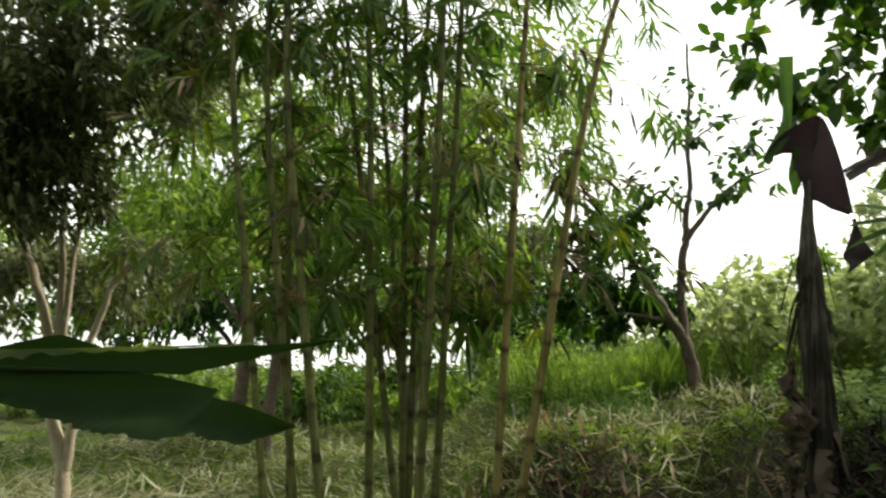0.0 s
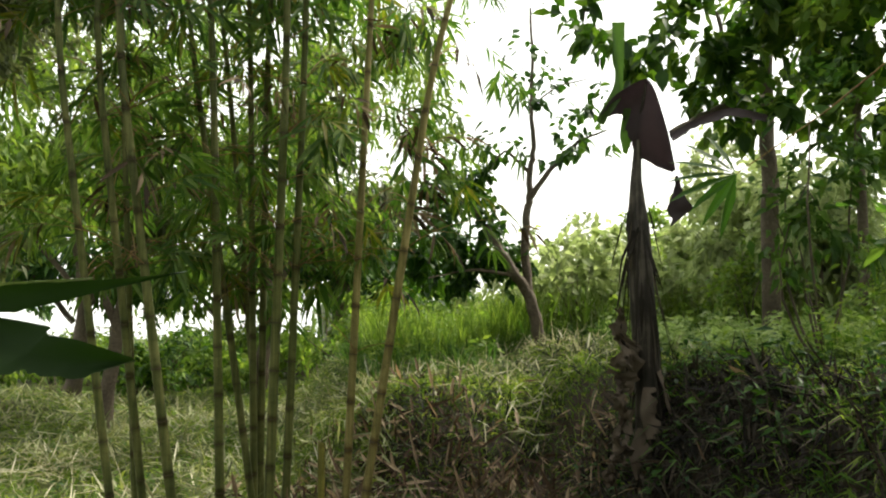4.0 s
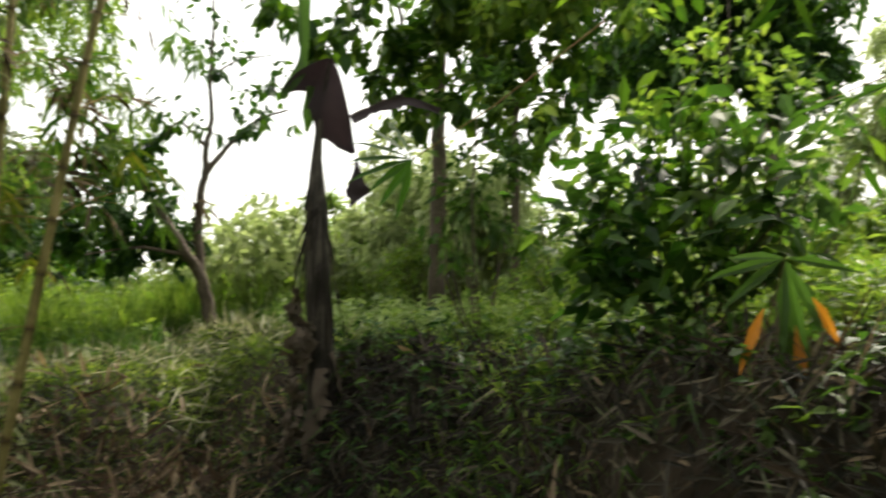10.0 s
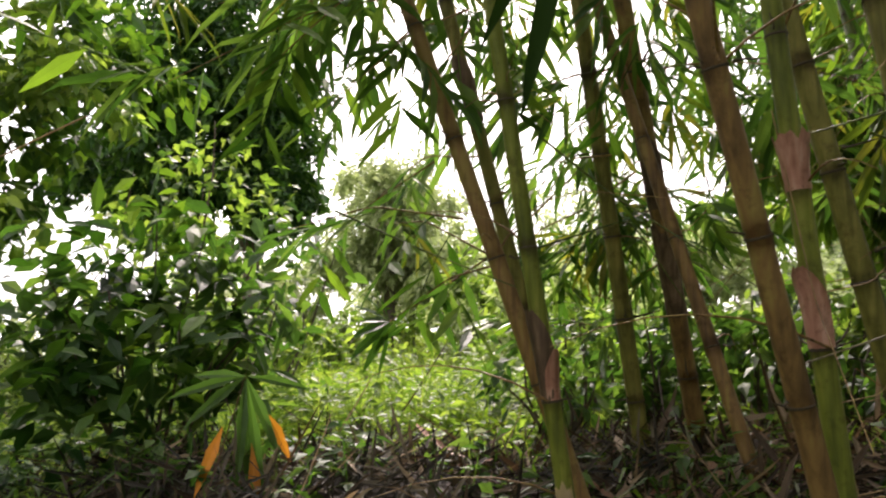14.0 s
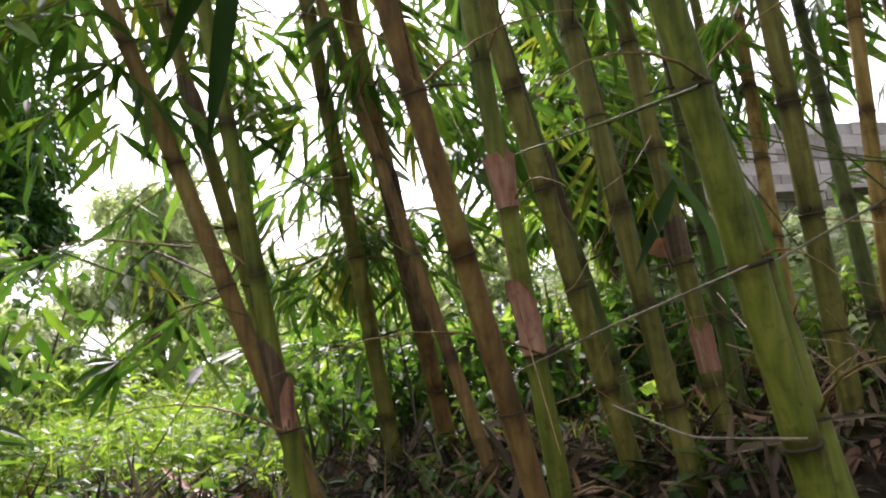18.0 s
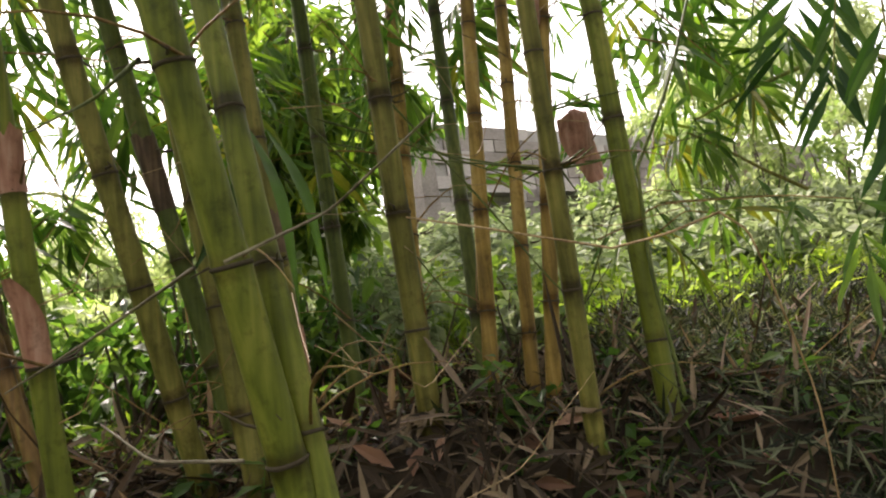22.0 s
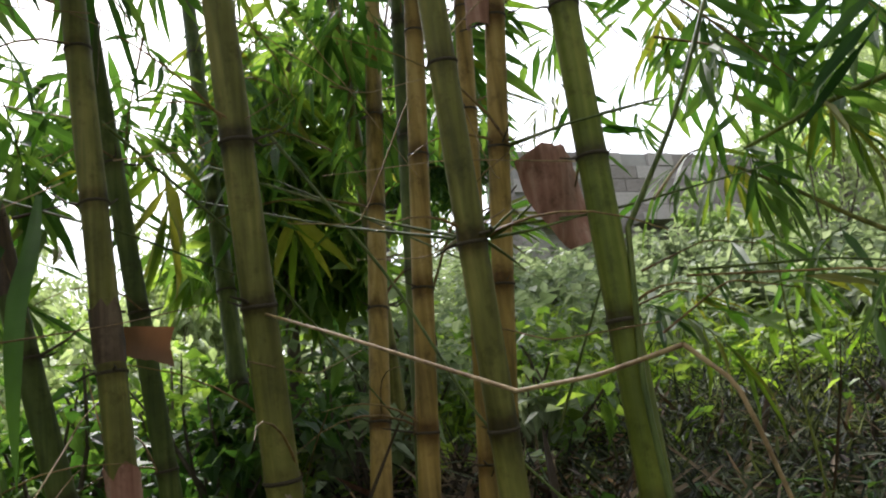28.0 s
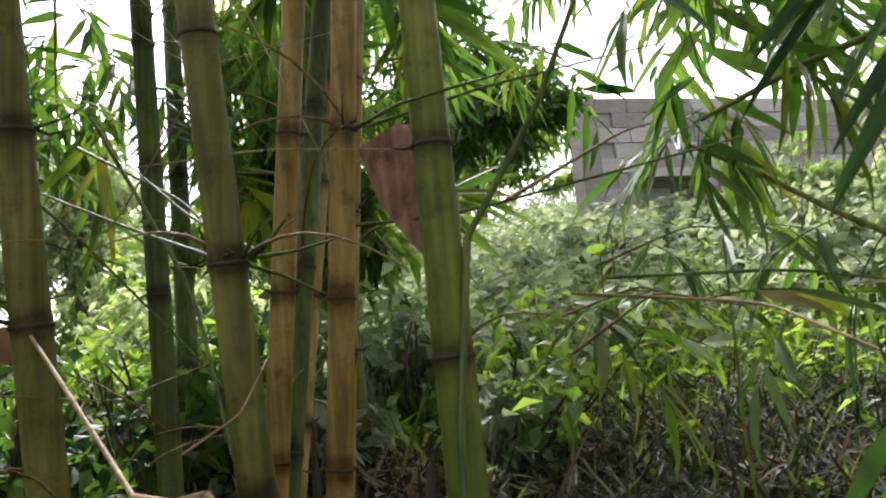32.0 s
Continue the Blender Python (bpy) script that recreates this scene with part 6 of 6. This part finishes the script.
# thin dark twigs crossing between the culms
for i, (r, pts) in enumerate([(C_J, [(1.355, -0.330, 1.927), (1.649, -0.217, 1.990), (1.946, -0.025, 2.041)]), (C_J, [(1.411, -0.411, 1.647), (1.436, -0.569, 1.712), (1.176, -0.675, 1.758)]), (C_J, [(1.412, -0.371, 1.644), (1.727, -0.177, 1.599), (1.946, 0.033, 1.533)]),
                              (C_J, [(1.414, -0.410, 1.376), (1.566, -0.273, 1.385), (1.757, -0.169, 1.450)]), (C_M, [(2.457, -0.866, 2.269), (2.370, -1.084, 1.914), (2.203, -1.206, 1.616), (2.141, -1.504, 1.274)]), (C_M, [(2.725, -0.683, 2.309), (2.535, -0.999, 2.115), (2.270, -1.228, 1.912)]),
                              (C_Q, [(2.160, -1.236, 1.926), (2.086, -1.289, 1.957)]), (C_R, [(2.410, -1.359, 2.174), (2.274, -1.453, 2.160), (2.220, -1.616, 2.169)]), (C_R, [(2.561, -1.265, 2.039), (2.377, -1.513, 2.001), (2.422, -1.990, 2.087)]),
                              (C_R, [(2.465, -1.381, 1.595), (2.426, -1.449, 1.750), (2.396, -1.500, 1.866)]), (C_R, [(2.621, -1.770, 1.900), (2.524, -2.072, 1.873), (2.425, -2.398, 1.787)]), (C_K, [(2.429, -0.531, 2.327), (2.563, -0.747, 2.104), (2.711, -0.950, 1.819), (2.743, -1.082, 1.622)]),
                              (C_C, [(2.027, 1.172, 1.998), (2.026, 0.912, 1.869), (2.025, 0.644, 1.751)]), (C_D, [(2.401, 0.679, 1.924), (2.558, 0.420, 2.029), (2.804, 0.224, 1.684)]), (C_E, [(2.243, 0.617, 2.213), (2.431, 0.452, 2.075), (2.191, 0.076, 1.747)]),
                              (C_L, [(2.571, -0.268, 2.228), (2.673, -0.506, 2.146), (2.882, -0.701, 2.065)]), (C_Q, [(2.253, -1.236, 1.951), (2.448, -1.045, 2.065), (2.632, -0.844, 2.230)]), (C_R, [(2.495, -1.368, 2.204), (2.582, -1.582, 2.283), (2.766, -1.961, 2.399)])]):
    twig(r, pts, 0.003 if i in (1, 2, 3) else 0.004, 0.0018, (), M_GREYTWIG if i in (1, 2, 3) else M_DARKCULM)
STRAW_OF = [C_E, C_G, C_J, C_H, C_K, C_M, C_Q, C_R, C_D, C_F]
for i in range(46):
    g = np.random.default_rng(5200 + i)
    r = STRAW_OF[i % len(STRAW_OF)]
    o = np.array(r.location)
    a = o + np.array([g.normal(0, 0.05), g.normal(0, 0.05), g.uniform(0.25, 1.5)])
    a[:2] += (np.array([g.uniform(-0.05, 0.05), g.uniform(-0.05, 0.05)]))
    ang = g.uniform(0, 6.28)
    L = g.uniform(0.25, 0.75)
    e = a + np.array([math.cos(ang) * L * 0.8, math.sin(ang) * L * 0.8, g.normal(-0.1, 0.22)])
    if e[0] < 1.35:
        e[0] = a[0] + abs(e[0] - a[0])
    twig(r, [a, (a + e) / 2 + np.array([0, 0, g.normal(-0.05, 0.06)]), e], 0.0016, 0.0009, (), M_STICK if i % 3 else M_BROWNCULM)
litter("bank_twigs", 420, (1.3, 3.6, -3.6, 2.4), 816, (0.25, 0.6), 0.008, M_DRY, "dry twigs lying across the litter", None, 0.06, 0.5)

# ---- culm sheaths


def sheath(root, foot, axis, radius, long, open_to, mat, label, flare=1.25, arc=4.2, seed=0, point=0.85):
    """A papery sheath wrapped round a stem at foot, curling away towards its top."""
    g = np.random.default_rng(seed)
    o = np.array(root.location)
    z = unit(np.array([axis], float))[0]
    x = unit(np.array([open_to], float) - z * (np.array(open_to) @ z))[0]
    y = np.cross(z, x)
    n, m = 12, 12
    k, s = np.linspace(0, 1, n), np.linspace(-0.5, 0.5, m)
    rad = radius * (1.04 + (flare - 1.04) * k ** 2)
    ang = s[None] * arc * (1 - point * k[:, None] ** 2.5)
    rag = 1 + 0.07 * np.sin(s * 17 + seed) * (1 - point) + 0.05 * g.normal(size=m) * (1 - point)
    p = (np.array(foot) - o) + z * (k[:, None] * long * (1 + (rag[None] - 1) * k[:, None] ** 3))[..., None] + (x * np.cos(ang)[..., None] + y * np.sin(ang)[..., None]) * rad[:, None, None]
    p = p + g.normal(0, radius * 0.02, p.shape)
    i, j = np.meshgrid(np.arange(n - 1), np.arange(m - 1), indexing="ij")
    q = np.stack([i * m + j, (i + 1) * m + j, (i + 1) * m + j + 1, i * m + j + 1], -1).reshape(-1, 4)
    return part("culm_sheath", mesh_from("culm_sheath", p.reshape(-1, 3), q, mat, True), root, label)


M_PAPER = leaf_material("pale_sheath", (0.3, 0.22, 0.13), (0.36, 0.27, 0.17), (0.42, 0.33, 0.22), 0.3, 0.7, islands=False)
M_BROWNSHEATH = leaf_material("brown_sheath", (0.09, 0.055, 0.032), (0.135, 0.083, 0.05), (0.19, 0.122, 0.078), 0.3, 0.7, False, (1.3, 1.0, 0.7))
M_SHEATH = culm_material("pink_sheath", (0.17, 0.075, 0.045), (0.3, 0.15, 0.1), (0.42, 0.26, 0.19))
M_DARKSHEATH = culm_material("dark_sheath", (0.035, 0.024, 0.014), (0.08, 0.05, 0.029), (0.16, 0.11, 0.066))
# sheaths are set by the stem's own line: place at a height on it


def on_line(x, y, lean, z):
    return (x + lean[0] * (z - 1.6), y + lean[1] * (z - 1.6), z)


for root, line, r, z, long, way, mat, label, fl, arc in [
    (C_F, (1.923, -0.035, (-0.102, 0.059)), 0.0258, 1.905, 0.12, (-1, 0.6, 0), M_SHEATH, "reddish brown open sheath", 1.5, 4.4),
    (C_F, (1.923, -0.035, (-0.102, 0.059)), 0.0258, 1.575, 0.17, (-1, 0.9, 0), M_SHEATH, "reddish brown open sheath", 1.7, 4.0),
    (C_K, (2.474, -0.527, (0.027, 0.066)), 0.0302, 1.5, 0.13, (-1, 0, 0), M_SHEATH, "pinkish sheath at a node", 1.15, 5.0),
    (C_K, (2.474, -0.527, (0.027, 0.066)), 0.0302, 1.835, 0.12, (-1, 0.3, 0), M_DARKSHEATH, "dark withered sheath", 1.12, 4.0),
    (C_B, (1.997, 0.572, (-0.113, 0.103)), 0.0234, 1.47, 0.22, (-1, 0.6, 0), M_DARKSHEATH, "dark brown sheath clasping the stem", 1.5, 4.6),
    (C_B, (1.997, 0.572, (-0.113, 0.103)), 0.0234, 1.47, 0.12, (-0.6, -1, 0), M_SHEATH, "pale brown sheath edge", 1.7, 2.4),
    (C_B, (1.997, 0.572, (-0.113, 0.103)), 0.0234, 1.14, 0.13, (-1, 0, 0), M_PAPER, "pale papery sheath at the stem's foot", 1.12, 2.2),
    (C_B2, (2.455, 0.705, (-0.144, 0.204)), 0.0251, 2.33, 0.22, (-1, 0.2, 0), M_DARKSHEATH, "brown sheath high on the stem", 1.35, 5.0),
    (C_D, (2.911, 0.302, (-0.311, 0.092)), 0.0334, 1.75, 0.3, (-1, 0, 0), M_DARKSHEATH, "brown fibrous sheath", 1.15, 5.2),
    (C_D, (2.911, 0.302, (-0.311, 0.092)), 0.0334, 2.1, 0.26, (-1, 0.5, 0), M_DARKSHEATH, "brown fibrous sheath", 1.2, 5.2),
    (C_G2, (2.76, -0.292, (-0.061, 0.194)), 0.0319, 2.05, 0.24, (-1, 0.2, 0), M_DARKSHEATH, "brown fibrous sheath", 1.15, 5.2),
    (C_Q2, (2.434, -1.254, (-0.067, -0.088)), 0.0243, 2.43, 0.22, (-1, 0.3, 0), M_SHEATH, "pinkish sheath high on the stem", 1.6, 4.4),
]:
    sheath(root, on_line(line[0], line[1], line[2], z), (line[2][0], line[2][1], 1), r, long, way, mat, label, fl, arc, int(z * 100), 0.2 if fl < 1.2 or z in (1.905, 2.43) else 0.85)
# broad papery sheath beside the slender green culm, and the dry piece held between two culms
SR = C_R
so = np.array(SR.location)
sheet([(2.411, -1.360, 2.135), (2.421, -1.378, 2.083), (2.431, -1.395, 2.030), (2.440, -1.433, 1.970), (2.443, -1.464, 1.948)], [(2.418, -1.430, 2.178), (2.437, -1.474, 2.168), (2.464, -1.508, 2.126), (2.482, -1.521, 2.037), (2.477, -1.511, 1.963)], M_SHEATH, "culm_sheath", SR, "broad pinkish brown papery sheath", so, 0.02, 2, 20, 10)
bk = C_K
sheet([(2.581, -0.445, 1.923), (2.616, -0.515, 1.927), (2.714, -0.579, 1.929)], [(2.591, -0.445, 1.875), (2.631, -0.513, 1.857), (2.732, -0.565, 1.844)], M_BROWNSHEATH, "culm_sheath", bk, "brown dry sheath standing out sideways", np.array(bk.location), 0.03, 4, 12, 8)

# big hanging blades
for i, (pts, w) in enumerate([(((1.06, 0.30, 2.16), (1.104, 0.33, 2.05), (1.16, 0.37, 1.97), (1.204, 0.407, 1.88)), 0.034), (((1.08, 0.31, 2.10), (1.14, 0.40, 2.07), (1.2, 0.47, 2.0)), 0.03), (((2.145, -0.465, 2.006), (2.14, -0.4, 1.9), (2.132, -0.313, 1.755)), 0.05)]):
    c = np.array(pts)
    side = np.array([-0.25, 0.95, 0.15]) if i < 2 else np.array([-0.2, 0.6, 0.7])
    prof = np.sin(np.linspace(0.25, np.pi - 0.02, len(c))) * w / 2
    r = (C_A, C_A, C_H)[i]
    sheet(c - side * prof[:, None], c + side * prof[:, None], M_NEARLEAF, "broad_leaf", r, "large dark green blade", np.array(r.location), 0.02, 50 + i, 16, 6)
c = np.array([(2.13, -0.47, 2.08), (2.02, -0.5, 1.97), (1.9, -0.52, 1.85), (1.865, -0.524, 1.73), (1.855, -0.526, 1.6)])
prof = np.sin(np.linspace(0.3, np.pi - 0.02, 5)) * 0.014
for i, (off, turn) in enumerate([((0, 0, 0), 0.0), ((0.03, 0.045, -0.03), 0.5), ((0.05, -0.04, 0.02), -0.5)]):
    cc = c + np.array(off) + np.array([0, turn * 0.05, 0]) * np.linspace(0, 1, 5)[:, None]
    sd_ = np.array([-0.15 + 0.4 * turn, 0.95, 0.05])
    sheet(cc - sd_ * prof[:, None], cc + sd_ * prof[:, None], M_MID_LEAF, "broad_leaf", C_H, "large grey-green hanging blade", np.array(C_H.location), 0.02, 55 + i, 20, 6)
# drooping seedling with orange leaves
OR = (2.228, 1.583, 1.546)
orl = thing("drooping_bamboo_shoot", "drooping green bamboo leaves with withered orange tips", "bamboo", "", (OR[0], OR[1], float(height(OR[0], OR[1]))))
oo = np.array(orl.location)
M_ORANGE = leaf_material("orange_leaf", (0.42, 0.13, 0.02), (0.5, 0.19, 0.03), (0.55, 0.26, 0.05), 0.35, 0.6)
part("stem", mesh_from("stem", *tube(np.array([(oo[0], oo[1], oo[2]), (2.279, 1.588, 1.293), OR]) - oo, [0.008, 0.006, 0.004], 6), M_GREEN, True), orl)
for mat, tips in [(M_BAMBOO_LEAF, [(2.017, 1.697, 1.506), (2.062, 1.666, 1.427), (2.149, 1.542, 1.266), (2.220, 1.490, 1.180), (2.234, 1.548, 1.121), (2.388, 1.451, 1.531), (2.239, 1.461, 1.336), (2.191, 1.743, 1.567)]), (M_ORANGE, [(2.064, 1.614, 1.247), (2.188, 1.493, 1.145), (2.277, 1.456, 1.327)])]:
    for tip in tips:
        d = np.array(tip) - np.array(OR)
        st = np.array(OR) - oo if mat is M_BAMBOO_LEAF else np.array(OR) + d * 0.5 - oo
        L = np.linalg.norm(d) * (1 if mat is M_BAMBOO_LEAF else 0.55)
        v, f = leaves(st[None], d[None], np.array([[-0.75, -0.5, 0.4]]), L * 1.08, 0.036, 0.12, 0.15, 0.4)
        part("leaf", mesh_from("leaf", v, f, mat), orl)
# fans of leaves beside the dead banana
for i, c in enumerate([(1.970, 3.409, 2.075), (2.397, 1.167, 1.718)]):
    fan = thing("bamboo_leaf_fan", "fan of long green bamboo leaves on a thin twig", "bamboo", "", c)
    fan_o = np.array(c)
    part("twig", mesh_from("twig", *tube(np.array([c, c + np.array([0.3, -0.25, 0.25]), c + np.array([0.8, -0.5, 0.7])]) - fan_o, [0.003, 0.004, 0.005], 5), M_BROWNCULM, True), fan)
    g = np.random.default_rng(88 + i)
    for a in np.linspace(-1.1, 1.3, 8):
        d = np.array([-math.cos(a) * 0.85, 0.35 * math.cos(a), -math.sin(a) * 0.8])
        v, f = leaves(np.zeros((1, 3)), d[None], np.array([[0.2, -0.7, 0.7]]), 0.3 * g.uniform(0.7, 1.1) * (1.15 if i == 0 else 0.6), 0.05 if i == 0 else 0.035, 0.15, 0.15, 0.4)
        part("leaf", mesh_from("leaf", v, f, M_DARK_LEAF), fan)
# cut stump in the first clump
st_at = (0.042, 4.957, 0.098)
stump = thing("bamboo_stump", "short cut bamboo stump among the litter", "bamboo", "", (st_at[0], st_at[1], float(height(st_at[0], st_at[1])) - 0.03))
part("stem", mesh_from("stem", *tube([(0, 0, 0), (0, 0, 0.3), (0, 0, 0.62)], [0.025, 0.024, 0.023], 10), M_OLIVE, True), stump)

# small plants and fallen pieces on the bank by the clump
for i, (c, n, L) in enumerate([((2.497, -2.083, 1.104), 5, 0.09), ((2.644, -1.997, 1.971), 5, 0.08), ((3.316, -1.845, 2.099), 6, 0.09), ((3.753, -1.937, 2.177), 6, 0.08), ((3.028, -0.738, 2.269), 6, 0.08), ((2.011, 1.977, 1.030), 6, 0.08), ((2.043, 1.400, 1.132), 6, 0.1)]):
    z = float(height(c[0], c[1]))
    sd = thing("seedling", "small seedling with broad light green leaves on the bank", "plant", "", (c[0], c[1], z - 0.01))
    hgt = max(0.12, c[2] - z)
    part("stem", mesh_from("stem", *tube([(0, 0, 0), (0.01, 0.01, hgt * 0.5), (0, 0, hgt)], [0.004, 0.003, 0.002], 5), M_GREEN, True), sd)
    g = np.random.default_rng(4100 + i)
    for k in range(n):
        a = k * 2.4 + g.uniform(0, 0.6)
        lv, lf = leaves(np.array([[0, 0, hgt * (1 - 0.09 * k)]]), np.array([[math.cos(a), math.sin(a), g.uniform(-0.3, 0.4)]]), np.array([[-0.5, 0.3, 0.8]]), L * g.uniform(0.7, 1.2), L * 0.62, 0.15, 0.1, 0.42)
        part("leaf", mesh_from("leaf", lv, lf, M_LIGHT_LEAF), sd)
for i, (c, L, w_, a) in enumerate([((2.260, -1.672, 1.124), 0.16, 0.1, 0.3), ((3.292, -0.957, 1.405), 0.2, 0.09, 1.9), ((2.722, -0.789, 1.308), 0.22, 0.08, 1.2), ((2.767, -1.527, 1.284), 0.2, 0.07, 2.2), ((2.586, -1.481, 1.143), 0.22, 0.06, 0.8), ((2.817, 1.147, 1.383), 0.24, 0.05, 1.3), ((2.584, 0.974, 1.249), 0.22, 0.04, -0.6)]):
    z = float(height(c[0], c[1])) + 0.05
    fs = thing("fallen_sheath", "curled pinkish brown bamboo sheath fallen on the litter", "bamboo sheath", "fallen sheaths", (c[0], c[1], z))
    k, s = np.linspace(-1, 1, 9), np.linspace(-1, 1, 6)
    K, S = np.meshgrid(k, s, indexing="ij")
    wd = w_ / 2 * np.sqrt(np.clip(1.05 - K ** 2, 0.05, 1))
    P3 = np.stack([K * L / 2 * math.cos(a) - S * wd * math.sin(a), K * L / 2 * math.sin(a) + S * wd * math.cos(a), 0.35 * wd * S ** 2 + 0.1 * L * K ** 2 + (0.25 * L * (K + 1) if i in (1, 5) else 0)], -1)
    ii2, jj2 = np.meshgrid(np.arange(8), np.arange(5), indexing="ij")
    fq = np.stack([ii2 * 6 + jj2, (ii2 + 1) * 6 + jj2, (ii2 + 1) * 6 + jj2 + 1, ii2 * 6 + jj2 + 1], -1).reshape(-1, 4)
    part("blade", mesh_from("blade", P3.reshape(-1, 3), fq, M_SHEATH, True), fs)

# ---- concrete block wall on the hillside: courses of blocks
WA, WB = np.array((9.217, -2.636, 4.461)), np.array((10.023, -4.855, 4.413))
top = (WA[2] + WB[2]) / 2
base_z = min(float(height(WA[0], WA[1])), float(height(WB[0], WB[1]))) - 0.3
run = WB - WA
run[2] = 0
run = run / np.linalg.norm(run)
wide = float(np.linalg.norm((WB - WA)[:2])) + 6
wall = thing("concrete_wall", "weathered grey concrete block wall on the hillside", "wall", kind="structure", at=(WA[0], WA[1], base_z))
deep = np.array([run[1], -run[0], 0])


def slab(l, h, d):
    v = [(x, y, z) for x in (0, l) for y in (0, d) for z in (0, h)]
    q = [(0, 1, 3, 2), (4, 6, 7, 5), (0, 4, 5, 1), (2, 3, 7, 6), (0, 2, 6, 4), (1, 5, 7, 3)]
    return v, q


rot = Matrix(((run[0], -deep[0], 0, 0), (run[1], -deep[1], 0, 0), (0, 0, 1, 0), (0, 0, 0, 1)))
part("core", mesh_from("core", *slab(wide, top - base_z - 0.01, 0.1), M_MORTAR), wall, m=rot @ Matrix.Translation((0, 0.03, 0)))
BLOCKS = [mesh_from("block", *slab(0.382, 0.158, 0.17), mt) for mt in (M_WALL, M_WALL_DARK, M_WALL_DARK)]
for r_ in range(9):
    for c_ in range(int(wide / 0.4)):
        if r_ == 0 and rng.uniform() < 0.12:
            continue
        part("block", BLOCKS[int(rng.integers(3))], wall, m=rot @ Matrix.Translation((c_ * 0.39 + 0.195 * (r_ % 2), rng.uniform(-0.012, 0.012), top - base_z - 0.165 * (r_ + 1))) @ Matrix.Rotation(rng.normal(0, 0.006), 4, "Z"))
part("pier", mesh_from("pier", *slab(0.22, top - base_z + 0.03, 0.26), M_WALL_DARK), wall, "stained end pier", m=rot @ Matrix.Translation((-0.22, -0.03, 0)))
for j in range(6):
    part("ledge", mesh_from("ledge", *slab(0.9 + 0.2 * (j % 3), 0.09, 0.3), M_WALL), wall, "protruding concrete ledge", m=rot @ Matrix.Translation((0.3 + j * 1.25, -0.22, top - base_z - 0.93 + 0.02 * (j % 2))))
# pale sunlit trees behind the wall
for i, (c, s) in enumerate([((11.699, -7.285, 4.889), 1.1), ((10.972, -9.958, 5.394), 1.3), ((9.888, -10.410, 4.239), 1.2), ((10.693, -7.943, 4.797), 1.2), ((13.817, -10.483, 6.863), 1.2)]):
    z = float(height(c[0], c[1]))
    leafy_tree(180 + i, (c[0], c[1], z), [(((c[0], c[1], z), (c[0], c[1] + 0.1, (z + c[2]) / 2), c), 0.07, 0.03), (((c[0], c[1], (z + c[2]) / 2), (c[0] + 0.3, c[1] + 0.6, c[2])), 0.04, 0.015)],
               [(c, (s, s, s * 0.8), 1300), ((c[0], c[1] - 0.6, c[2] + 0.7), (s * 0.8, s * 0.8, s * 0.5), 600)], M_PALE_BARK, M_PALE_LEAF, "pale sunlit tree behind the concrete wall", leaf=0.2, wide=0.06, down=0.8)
for i, (c, s) in enumerate([((7.181, -4.819, 3.285), 0.45), ((6.842, -5.261, 3.107), 0.5), ((6.481, -5.772, 2.922), 0.5), ((6.272, -6.455, 2.773), 0.5), ((8.180, -4.365, 3.091), 0.35), ((7.976, -5.047, 3.049), 0.45)]):
    bush(860 + i, c[0], c[1], (s, s, max(0.2, c[2] - float(height(c[0], c[1])))), 600, 0.13, 0.05, M_PALE_LEAF if i % 2 else M_MEADOW, "pale sunlit bush growing before the concrete wall")
